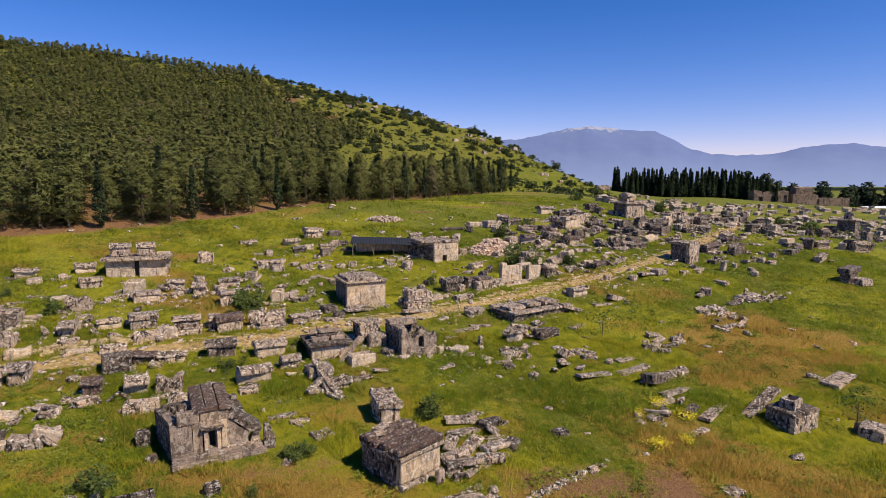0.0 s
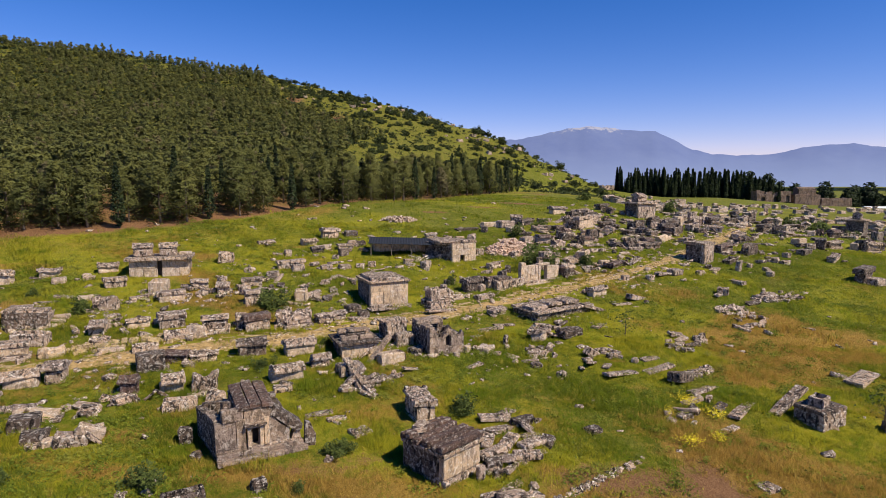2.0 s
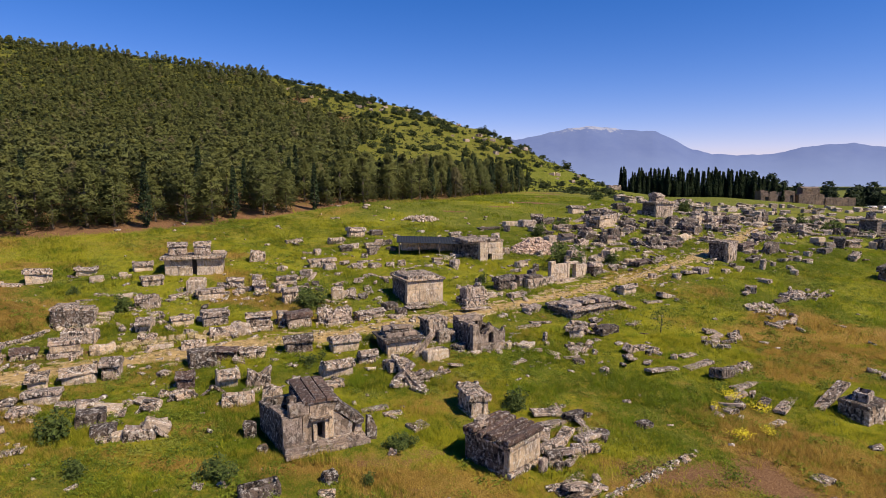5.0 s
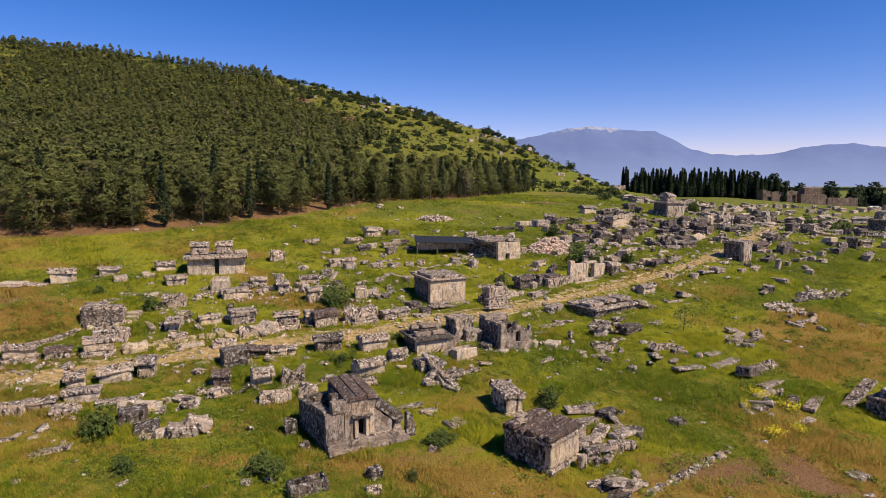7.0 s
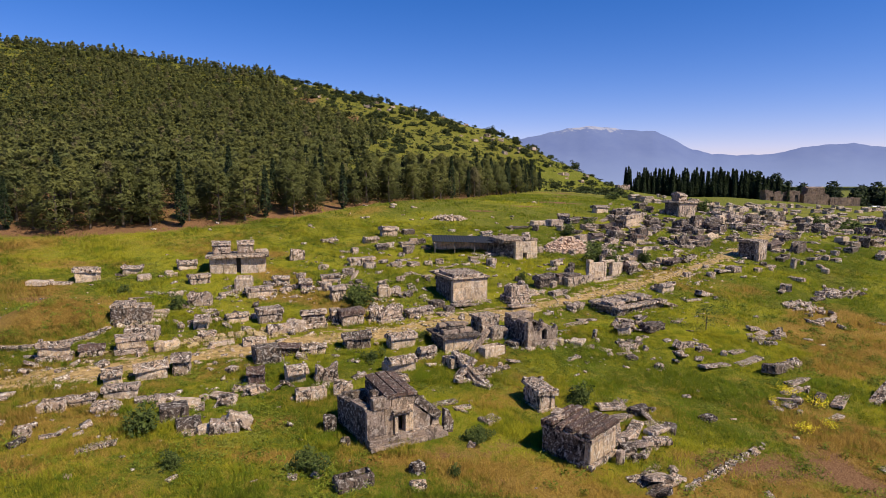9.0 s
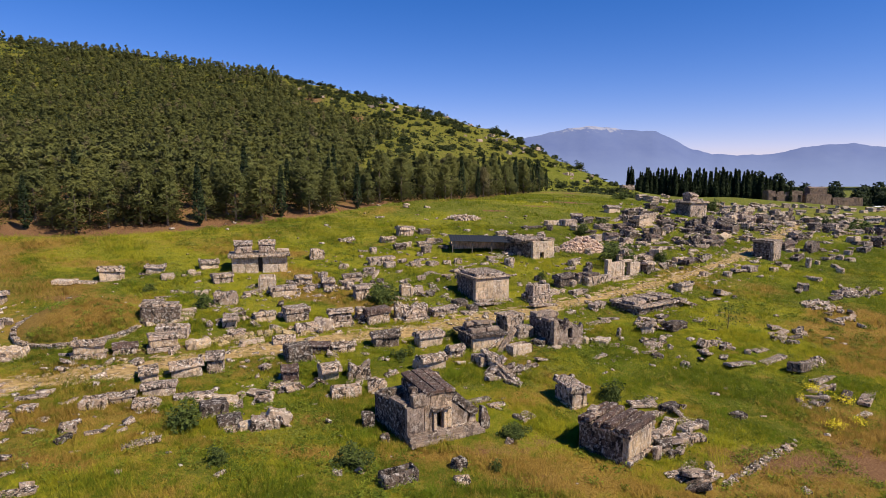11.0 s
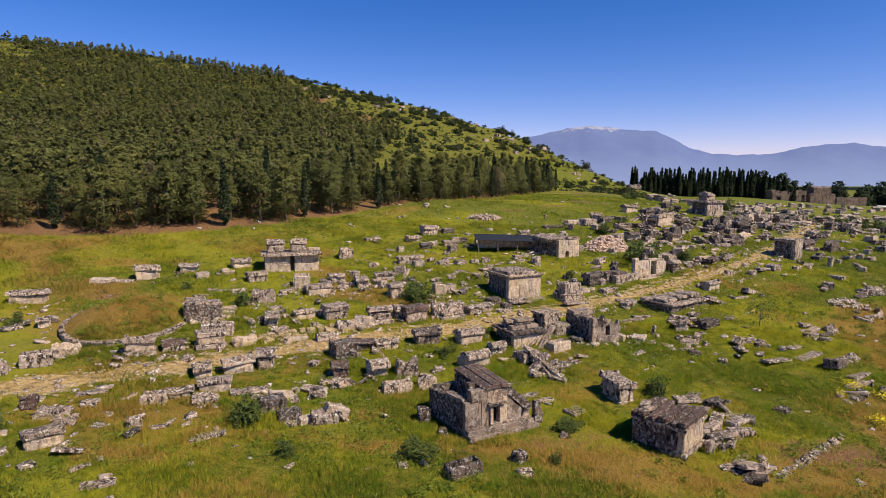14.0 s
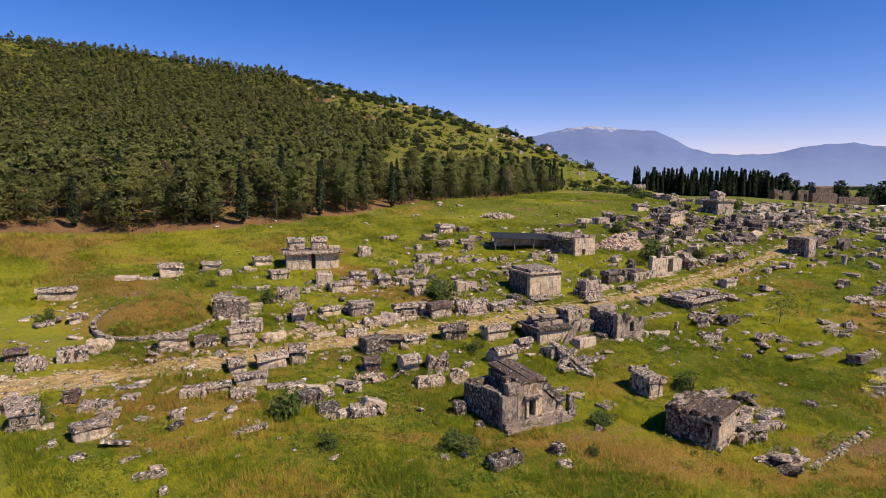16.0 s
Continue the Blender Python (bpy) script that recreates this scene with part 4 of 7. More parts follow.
def wall_run(parent, a, b, z0, height, thick, mat, course=0.5, block=1.1, gap=None, ragged=0.0):
    """Coursed masonry from a to b (in the tomb's plan). gap: (from, to, top) of a doorway, in metres along the wall."""
    a, b = Vector(a), Vector(b)
    length, yaw = (b - a).length, math.degrees(math.atan2(b.y - a.y, b.x - a.x))
    way = (b - a).normalized()
    z, row = 0.0, 0
    while z < height - 0.05:
        h = min(course * RNG.uniform(0.85, 1.15), height - z)
        if height - z - h < 0.15:
            h = height - z
        spans = [(0, length)]
        if gap and z < gap[2] - 0.05:
            spans = [(0, gap[0]), (gap[1], length)]
            if z + h > gap[2]:
                h = gap[2] - z
        for s0, s1 in spans:
            if s1 - s0 < 0.05:
                continue
            cuts = [s0]
            pos = s0 + block * (0.5 if row % 2 else 1.0) * RNG.uniform(0.8, 1.2)
            while pos < s1 - 0.3:
                cuts.append(pos)
                pos += block * RNG.uniform(0.8, 1.25)
            cuts.append(s1)
            for c0, c1 in zip(cuts, cuts[1:]):
                if ragged and z > height * 0.45 and RNG.random() < ragged:
                    continue
                p = a + way * ((c0 + c1) / 2)
                laid(parent, p.x, p.y, z0 + z, c1 - c0 - 0.022, thick * RNG.uniform(0.92, 1.06), h - 0.012, mat, yaw)
        z += h
        row += 1
    return parent


def wedge_slab(parent, pts, depth, y, mat, name, label=""):
    """A standing slab of any outline (x, z), that thick, its face at y."""
    bm = bmesh.new()
    off = Vector((RNG.uniform(0, 99), RNG.uniform(0, 99), 0))
    rings = []
    for yy in (0, depth * 0.5, depth):
        ring = []
        for (x0, z0), (x1, z1) in zip(pts, pts[1:] + pts[:1]):
            for u in (0, 0.35, 0.7):
                q = Vector((x0 + (x1 - x0) * u, y + yy, z0 + (z1 - z0) * u))
                ring.append(bm.verts.new(q + noise.noise_vector(q * 3 + off) * 0.045))
        rings.append(ring)
    k = len(rings[0])
    for a, b in zip(rings, rings[1:]):
        for j in range(k):
            bm.faces.new((a[j], a[(j + 1) % k], b[(j + 1) % k], b[j]))
    bm.faces.new(rings[0][::-1])
    bm.faces.new(rings[-1])
    bmesh.ops.recalc_face_normals(bm, faces=bm.faces)
    return part(name, bm, mat, parent, label)


def house_tomb():
    """The ruined house tomb with its doorway, near the camera."""
    t = root("house_tomb", -13.7, 28.3, 27, -0.06)
    D = 3.6
    # stepped plinth
    for x, w in ((0.85, 1.75), (2.55, 1.62), (4.0, 1.25)):
        part("step", box_bm((w, 0.62, 0.3), None, 0.022, 4, 0.04), MID_STONE, t, "worn moulded step", pose(x, -0.12, -0.02))
    for x, w in ((0.65, 1.3), (1.95, 1.28), (3.3, 1.4), (4.2, 0.5)):
        part("step", box_bm((w, 0.5, 0.26), None, 0.022, 4, 0.04), MID_STONE, t, "worn moulded step", pose(x, 0.1, 0.27))
    wall_run(t, (0.0, 0.42), (3.8, 0.42), 0.0, 0.62, 0.5, MID_STONE, 0.31, 1.1)
    # front facing slabs with the doorway between
    for x, w, h in ((0.51, 1.04, 1.46), (1.29, 0.46, 1.5)):
        part("facing_slab", box_bm((w, 0.34, h), None, 0.016, 4, 0.02), MID_STONE, t, "", pose(x, 0.34, 0.62))
    part("pilaster", box_bm((0.28, 0.40, 1.5), None, 0.014, 3, 0.03), TAN_STONE, t, "flat corner pilaster", pose(2.58, 0.30, 0.58))
    wedge_slab(t, [(2.72, 0.56), (3.76, 0.5), (3.80, 1.30), (3.5, 1.42), (3.3, 1.52), (3.12, 1.92), (2.72, 2.0)], 0.32, 0.2, MID_STONE, "facing_slab")
    for x in (1.68, 2.32):
        part("door_jamb", box_bm((0.19, 0.36, 1.02), None, 0.01, 3, 0.02), TAN_STONE, t, "pale moulded door jamb", pose(x, 0.24, 0.58))
        part("door_jamb", box_bm((0.09, 0.2, 0.95), None, 0.006, 2, 0.02), MID_STONE, t, "inner fillet of the door frame", pose(x + (0.12 if x < 2 else -0.12), 0.30, 0.58))
    part("door_sill", box_bm((0.9, 0.3, 0.12), None, 0.01, 3, 0.03), MID_STONE, t, "", pose(2.0, 0.16, 0.5))
    part("door_head", box_bm((0.86, 0.36, 0.16), None, 0.01, 3, 0.03), MID_STONE, t, "", pose(2.0, 0.25, 1.58))
    part("door_lintel", box_bm((1.16, 0.46, 0.10), None, 0.012, 3, 0.03), DARK_STONE, t, "projecting dark cornice over the door", pose(2.0, 0.12, 1.74))
    part("door_lintel", box_bm((1.06, 0.38, 0.10), None, 0.012, 3, 0.03), MID_STONE, t, "cornice moulding over the door", pose(2.0, 0.18, 1.84))
    # Not a door: a dark sheet paints the chamber's shade.
    part("door_leaf", box_bm((0.62, 0.1, 1.1), None, 0.01, 2), SHADE, t, "dark panel painting the shade behind the door opening", pose(2.0, 0.95, 0.5))
    # upper courses of the gable
    part("gable_block", box_bm((1.08, 0.46, 0.68), None, 0.022, 4, 0.04), MID_STONE, t, "", pose(0.87, 0.36, 2.06))
    wedge_slab(t, [(1.45, 1.95), (2.9, 1.98), (2.86, 2.52), (2.5, 2.66), (1.6, 2.72), (1.45, 2.6)], 0.44, 0.2, MID_STONE, "gable_block")
    part("gable_block", box_bm((0.42, 0.4, 0.34), None, 0.03, 3), DARK_STONE, t, "", pose(0.62, 0.8, 2.66, 0, 6, 12))
    # flanks and back, in dark stone that also paints their shade
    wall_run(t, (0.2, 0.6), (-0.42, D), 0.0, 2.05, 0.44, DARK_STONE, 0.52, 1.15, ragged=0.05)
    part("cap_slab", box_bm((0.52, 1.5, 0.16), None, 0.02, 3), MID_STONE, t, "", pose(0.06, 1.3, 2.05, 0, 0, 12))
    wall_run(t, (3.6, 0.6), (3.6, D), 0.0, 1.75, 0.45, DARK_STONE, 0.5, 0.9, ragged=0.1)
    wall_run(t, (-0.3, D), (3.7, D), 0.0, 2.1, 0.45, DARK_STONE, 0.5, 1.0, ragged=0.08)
    # the vault, with its two brown roof slabs; open flank painted dark as shade
    wall_run(t, (1.25, 0.7), (1.25, D - 0.1), 0.9, 1.78, 0.36, DARK_STONE, 0.45, 0.9)
    wall_run(t, (2.75, 0.7), (2.75, D - 0.1), 0.9, 1.7, 0.36, DARK_STONE, 0.45, 0.9)
    for x, w, z, tip in ((1.42, 0.62, 2.70, -7), (2.03, 0.58, 2.76, 2), (2.66, 0.60, 2.68, 11)):
        part("roof_slab", box_bm((w, 3.5, 0.22), None, 0.016, 5, 0.05), ROOF_SLAB, t, "dark red-brown roof slab", pose(x, 1.85, z, 2.5, tip, 0))
    # slabs that have slid down the far flank
    wedge_slab(t, [(2.80, 2.14), (3.02, 2.58), (4.48, 1.32), (4.40, 1.04), (4.12, 0.98)], 0.95, 0.12, DARK_STONE, "slipped_slab", "slipped blackened slab")
    wedge_slab(t, [(3.86, 0.4), (4.35, 0.38), (4.38, 1.05), (4.05, 1.08)], 0.5, 0.25, TAN_STONE, "stone_block")
    wedge_slab(t, [(4.52, 0.0), (5.1, 0.0), (5.14, 0.72), (4.86, 1.42), (4.6, 1.5)], 0.34, -0.1, DARK_STONE, "slipped_slab", "upright leaning slab")
    # turf and rubble on the step
    for i in range(9):
        laid(t, 2.7 + 0.2 * i, 0.05 + 0.1 * (i % 3), 0.5, 0.16 + 0.03 * (i % 4), 0.14, 0.1, PALE_STONE, 37 * i, "rubble_stone")
    return tagged(t, "ruined grey limestone house tomb with small doorway and slipped slabs", "tomb")


def box_tomb():
    t = root("flat_roofed_tomb", -2.0, 27.05, 46, 0.1)
    W, D, H = 2.75, 2.85, 1.75
    wall_run(t, (0, 0.2), (W, 0.2), 0.0, 0.5, 0.5, STONE, 0.25, 0.7)
    part("end_slab", box_bm((W - 0.02, 0.4, 1.25), None, 0.03, 4), TAN_STONE, t, "single tan limestone end slab", pose(W / 2, 0.24, 0.5))
    # The long sides are stained stone with shade painted in as well.
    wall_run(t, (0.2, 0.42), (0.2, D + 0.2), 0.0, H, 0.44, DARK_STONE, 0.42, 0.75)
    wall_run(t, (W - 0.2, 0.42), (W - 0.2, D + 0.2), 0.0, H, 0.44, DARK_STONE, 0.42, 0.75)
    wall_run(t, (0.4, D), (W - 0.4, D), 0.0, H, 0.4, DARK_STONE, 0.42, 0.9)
    part("cornice", box_bm((W + 0.26, D + 0.3, 0.18), None, 0.015, 5, 0.03), STONE, t, "moulded limestone cornice", pose(W / 2, D / 2 + 0.05, H))
    y = -0.16
    for w in (0.62, 0.5, 0.66, 0.52, 0.58, 0.40):
        y += w
        part("roof_slab", box_bm((W + 0.36, w - 0.15, 0.34), None, 0.02, 4, 0.08), ROOF_SLAB, t, "dark red-brown roof slab", pose(W / 2 + RNG.uniform(-0.08, 0.08), y - w / 2, H + 0.18 + RNG.uniform(-0.06, 0.09), RNG.uniform(-4, 4), RNG.uniform(-2, 2), RNG.uniform(-2, 2)))
    laid(t, 1.0, D - 0.1, H + 0.48, 0.9, 0.5, 0.2, PALE_STONE, 14)
    laid(t, 0.6, D - 0.5, H + 0.48, 0.5, 0.4, 0.14, PALE_STONE, -20)
    return tagged(t, "flat-roofed limestone tomb with blackened roof slabs and coursed walls", "tomb")


def square_tomb():
    t = root("square_tomb", -8.7, 52.6, 25, 0.1)
    W, D, H = 3.7, 3.9, 2.25
    part("step", box_bm((W + 0.5, 0.6, 0.3), None, 0.04, 4), STONE, t, "", pose(W / 2, -0.1, 0))
    for x, w, z, h in ((0.62, 1.22, 0.1, 1.5), (1.95, 1.4, 0.1, 1.5), (3.18, 1.0, 0.1, 1.5), (0.95, 1.88, 1.6, 0.76), (2.8, 1.78, 1.6, 0.76)):
        part("front_slab", box_bm((w, 0.5, h), None, 0.012, 4, 0.015), TAN_STONE, t, "", pose(x, 0.25, z))
    # The left wall's shade is put into its stone colour; the right stays grey.
    wall_run(t, (0.25, 0.5), (0.25, D), 0.1, H, 0.5, DARK_STONE, 0.85, 1.4)
    wall_run(t, (W - 0.25, 0.5), (W - 0.25, D), 0.1, H, 0.5, STONE, 0.85, 1.4)
    wall_run(t, (0.5, D - 0.25), (W - 0.5, D - 0.25), 0.1, H, 0.5, STONE, 0.85, 1.4)
    wall_run(t, (-0.15, -0.15), (W * 0.55, -0.15), -0.1, 0.62, 0.5, STONE, 0.31, 1.0)
    part("frieze", box_bm((W + 0.06, D + 0.1, 0.16), None, 0.012, 6, 0.03), STONE, t, "", pose(W / 2, D / 2, H + 0.1))
    part("cornice", box_bm((W + 0.34, D + 0.4, 0.15), None, 0.014, 6, 0.03), STONE, t, "spreading grey cornice", pose(W / 2, D / 2, H + 0.25))
    for y, w in ((0.55, 1.1), (1.72, 1.15), (2.9, 1.15)):
        part("roof_slab", box_bm((W - 0.5, w - 0.05, 0.3), None, 0.03, 5, 0.05), STONE, t, "flat grey roof slab", pose(W / 2 - 0.1, y + 0.1, H + 0.38, 1.5, 0, 0))
    return tagged(t, "square limestone block tomb with tan front and flat slab roof", "tomb")


def platform_tomb():
    """The wide tomb that carries two sarcophagi."""
    t = root("platform_tomb", -34.0, 58.2, 17, 0.1)
    W, D, H = 6.1, 3.2, 1.75
    wall_run(t, (0.3, 0.3), (W * 0.48, 0.3), 0.0, H, 0.4, TAN_STONE, 0.85, 1.3)
    wall_run(t, (W * 0.55, 0.3), (W - 0.2, 0.3), 0.0, H, 0.4, TAN_STONE, 0.85, 1.5)
    # Left side darker than the right: its shade is in the stone colour.
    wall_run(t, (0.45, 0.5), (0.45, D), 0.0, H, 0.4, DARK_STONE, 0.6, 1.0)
    wall_run(t, (W - 0.4, 0.5), (W - 0.4, D), 0.0, H, 0.4, STONE, 0.6, 1.0)
    wall_run(t, (0.5, D), (W - 0.5, D), 0.0, H, 0.4, STONE, 0.6, 1.0)
    # The shade in the door gap is painted by a dark sheet.
    part("doorway", box_bm((0.5, 0.1, H), None, 0.01, 2), SHADE, t, "dark panel painting the shade in the narrow doorway", pose(W * 0.515, 0.65, 0))
    part("cornice", box_bm((W * 0.5 + 0.1, D + 0.7, 0.3), None, 0.03, 5), STONE, t, "", pose(W * 0.25 - 0.02, D / 2, H))
    part("cornice", box_bm((W * 0.5 + 0.1, D + 0.8, 0.3), None, 0.03, 5), STONE, t, "", pose(W * 0.76, D / 2, H + 0.02))
    for x, w in ((1.45, 1.75), (3.85, 1.6)):
        part("chest", box_bm((w, 1.15, 0.8), None, 0.04, 5), STONE, t, "grey sarcophagus on the roof", pose(x, D / 2, H + 0.34, 0, 0, 2))
        part("lid", prism_bm(w + 0.15, 1.35, 0.3, 0.22, 0.03, 0.2), STONE, t, "", pose(x, D / 2, H + 1.17, 0, 0, 3))
    laid(t, 5.5, D / 2, H + 0.34, 1.2, 0.9, 0.3, TAN_STONE, 4)
    return tagged(t, "wide limestone tomb with tan walls and two sarcophagi on its roof", "tomb")


def vault_tomb():
    t = root("ruined_vault_tomb", -3.1, 42.75, 26, 0.1)
    D = 3.4
    # broken front with a small arched niche
    wall_run(t, (0.0, 0.2), (2.95, 0.2), 0.0, 0.72, 0.45, MID_STONE, 0.36, 1.0)
    wall_run(t, (0.0, 0.22), (0.5, 0.22), 0.72, 1.45, 0.48, MID_STONE, 0.72, 0.6)
    wedge_slab(t, [(0.5, 0.72), (1.42, 0.72), (1.42, 1.62), (1.28, 1.74), (1.12, 1.42), (0.86, 1.36), (0.66, 1.62), (0.5, 2.06)], 0.34, 0.05, MID_STONE, "front_slab")
    wedge_slab(t, [(1.86, 0.72), (2.92, 0.72), (2.95, 1.62), (2.78, 1.84), (2.6, 1.5), (2.4, 1.46), (2.2, 1.78), (1.86, 1.9)], 0.34, 0.05, MID_STONE, "front_slab")
    wedge_slab(t, [(1.42, 1.44), (1.54, 1.56), (1.64, 1.6), (1.74, 1.56), (1.86, 1.44), (1.86, 1.96), (1.66, 2.08), (1.42, 1.8)], 0.34, 0.05, MID_STONE, "arch_stone")
    # This backing panel carries the niche's inner shade as colour.
    part("niche_back", box_bm((0.6, 0.08, 1.0), None, 0.01, 1), SHADE, t, "dark panel painting the shade inside the niche", pose(1.64, 0.55, 0.68))
    # flanks, broken cross wall and back, open to the sky; inner shade painted dark
    wall_run(t, (0.22, 0.46), (0.22, D), 0.0, 2.05, 0.44, DARK_STONE, 0.68, 1.2)
    wall_run(t, (2.75, 0.45), (2.75, D), 0.0, 1.5, 0.42, DARK_STONE, 0.5, 0.9, ragged=0.12)
    wedge_slab(t, [(0.45, 0.0), (2.55, 0.0), (2.55, 1.7), (2.3, 2.0), (2.0, 1.5), (1.55, 1.3), (1.1, 1.5), (0.85, 2.0), (0.45, 2.3)], 0.4, 1.25, DARK_STONE, "cross_wall", "broken arched cross wall")
    wall_run(t, (0.4, D - 0.2), (2.6, D - 0.2), 0.0, 1.95, 0.45, DARK_STONE, 0.65, 0.9)
    part("roof_slab", box_bm((0.8, 1.0, 0.34), None, 0.035, 4), MID_STONE, t, "", pose(0.35, 2.8, 2.05, 0, 4, 3))
    part("roof_slab", box_bm((1.5, 1.1, 0.36), None, 0.035, 4), MID_STONE, t, "", pose(1.5, D - 0.5, 1.98, 4, -3, 5))
    part("roof_slab", box_bm((0.6, 0.9, 0.28), None, 0.035, 4), MID_STONE, t, "", pose(0.3, 1.2, 2.03, 0, -6, 4))
    laid(t, 0.25, 0.3, 2.1, 0.45, 0.42, 0.2, MID_STONE, 8)
    laid(t, 3.25, 0.1, 0.0, 0.5, 0.4, 0.55, TAN_STONE, 20)
    return tagged(t, "roofless limestone vault tomb with a broken front and arched niche", "tomb")


def temple_tomb():
    """Doorway and stepped wall of the temple-shaped tomb by the road."""
    t = root("temple_tomb", 3.7, 58.7, 33, 0.12)
    for k, (y, z) in enumerate(((-0.15, 0.0), (0.2, 0.24), (0.55, 0.46))):
        wall_run(t, (3.2 + 0.3 * k, y), (14.6 - 0.8 * k, y), z, 0.26, 0.5, TAN_STONE if k == 1 else STONE, 0.26, 1.5, ragged=0.06)
    wall_run(t, (-0.3, 0.4), (3.5, 0.4), 0.0, 1.2, 0.6, STONE, 0.42, 1.2)
    wall_run(t, (0.0, 0.8), (0.0, 3.0), 0.0, 1.3, 0.5, DARK_STONE, 0.5, 1.0)
    part("slab", box_bm((1.9, 1.5, 0.28), None, 0.03, 4), DARK_STONE, t, "", pose(1.0, 1.1, 1.2, 0, 2, 4))
    wall_run(t, (3.4, 0.95), (5.85, 0.95), 0.5, 1.85, 0.5, TAN_STONE, 0.92, 1.25)
    laid(t, 3.75, 0.95, 2.35, 0.62, 0.5, 0.34, TAN_STONE)
    for x in (6.0, 7.2):
        part("door_jamb", box_bm((0.26, 0.52, 1.72), None, 0.012, 3, 0.03), TAN_STONE, t, "tan door jamb", pose(x, 0.92, 0.5))
    part("door_lintel", box_bm((1.7, 0.55, 0.24), None, 0.014, 4, 0.03), TAN_STONE, t, "pale door lintel", pose(6.6, 0.92, 2.22))
    part("back_panel", box_bm((1.6, 0.3, 1.2), None, 0.02, 3), STONE, t, "broken wall behind the doorway", pose(6.6, 3.0, 0.3))
    wall_run(t, (7.35, 0.98), (9.0, 0.98), 0.5, 1.55, 0.45, TAN_STONE, 0.78, 0.9)
    part("chest", box_bm((1.7, 1.3, 1.15), None, 0.025, 4), DARK_STONE, t, "", pose(9.9, 0.75, 0.55, 0, 0, 5))
    part("lid", prism_bm(1.9, 1.5, 0.34, 0.2, 0.03), STONE, t, "", pose(9.9, 0.75, 1.68, 0, 2, 8))
    wall_run(t, (8.0, 3.3), (11.2, 3.3), 0.4, 2.3, 0.5, STONE, 0.6, 0.9, ragged=0.25)
    part("chest", box_bm((1.1, 0.9, 0.7), None, 0.04, 4), STONE, t, "", pose(9.0, 3.3, 2.6, 0, 0, 8))
    return tagged(t, "ruined stepped tan limestone tomb front with a standing doorway", "tomb")


def gate_building():
    t = root("rubble_roofed_tomb", -1.0, 67.6, 28, 0.1)
    wall_run(t, (0, 0.25), (3.2, 0.25), 0.0, 2.35, 0.5, TAN_STONE, 0.75, 1.1, gap=(1.1, 1.65, 1.0))
    # Shade on this flank is painted by the darker stone.
    wall_run(t, (0.2, 0.5), (-1.4, 4.0), 0.0, 2.35, 0.5, DARK_STONE, 0.6, 1.0)
    wall_run(t, (3.0, 0.5), (3.2, 4.0), 0.0, 2.2, 0.5, STONE, 0.6, 1.0)
    wall_run(t, (-1.4, 4.0), (3.2, 4.0), 0.0, 2.2, 0.5, STONE, 0.6, 1.0)
    # Dark panel set behind the gap to paint its shade.
    part("door_leaf", box_bm((0.6, 0.1, 1.0), None, 0.01, 2), SHADE, t, "dark panel painting the shade in the doorway", pose(1.38, 0.6, 0))
    part("roof", box_bm((4.3, 3.9, 0.35), None, 0.12, 6), STONE, t, "uneven tan stone roof", pose(0.9, 2.2, 2.3, 0, 0, -6))
    part("cornice", box_bm((2.0, 0.7, 0.3), None, 0.04, 3), STONE, t, "", pose(2.3, 0.35, 2.4, 0, 3, 2))
    return tagged(t, "tan limestone tomb with a small doorway beside the shelter", "tomb")


def shelter():
    t = root("sheet_roof_shelter", -7.1, 70.6, 4, 0.0)
    bm = bmesh.new()
    n = 144
    rows = [[bm.verts.new((-3.9 + 7.8 * i / n, y, z + 0.015 * math.cos(i * math.pi / 3))) for i in range(n + 1)] for y, z in ((-1.8, 0.03), (1.8, 0.03), (1.8, 0.0), (-1.8, 0.0))]
    for r0, r1 in zip(rows, rows[1:] + rows[:1]):
        for i in range(n):
            bm.faces.new((r0[i], r0[i + 1], r1[i + 1], r1[i]))
    bmesh.ops.recalc_face_normals(bm, faces=bm.faces)
    part("roof", bm, ROOF_METAL, t, "dark corrugated sheet roof", pose(0, 0, 1.55, 7, 2, 0))
    for x in (-3.6, -1.2, 1.2, 3.5):
        for y, h in ((-1.5, 1.5), (1.5, 1.85)):
            part("post", box_bm((0.12, 0.12, h), None, 0.0, 0), WOOD, t, "", pose(x, y, 0.0))
    part("back_wall", box_bm((7.4, 0.4, 1.5), None, 0.06, 4), TAN_STONE, t, "low rubble wall under the roof", pose(0.3, 1.0, -0.1))
    return tagged(t, "low open shelter with a dark sheet roof", "shelter")


def podium_tomb():
    t = root("podium_tomb", 22.0, 35.6, 27, 0.1)
    t.matrix_basis = t.matrix_basis @ Matrix.Diagonal((0.80, 0.80, 0.92, 1))
    wall_run(t, (-1.5, -0.85), (1.5, -0.85), 0.0, 1.1, 0.5, STONE, 0.55, 0.8)
    # Darker stone on the left paints that side's shade.
    wall_run(t, (-1.3, -0.6), (-1.3, 1.1), 0.0, 1.1, 0.45, DARK_STONE, 0.5, 0.8)
    wall_run(t, (1.3, -0.6), (1.3, 1.1), 0.0, 1.1, 0.45, STONE, 0.5, 0.8)
    wall_run(t, (-1.5, 1.1), (1.5, 1.1), 0.0, 1.1, 0.4, STONE, 0.5, 0.9)
    part("cap_slab", box_bm((3.2, 2.4, 0.3), None, 0.05, 4), DARK_STONE, t, "blackened cap slab", pose(0, 0.1, 1.09))
    part("chest", trough_bm(1.55, 1.15, 0.62, 0.15), STONE, t, "open stone chest on top", pose(-0.15, 0.15, 1.37, 0, 0, 14))
    return tagged(t, "low limestone podium tomb carrying an open stone chest", "tomb")


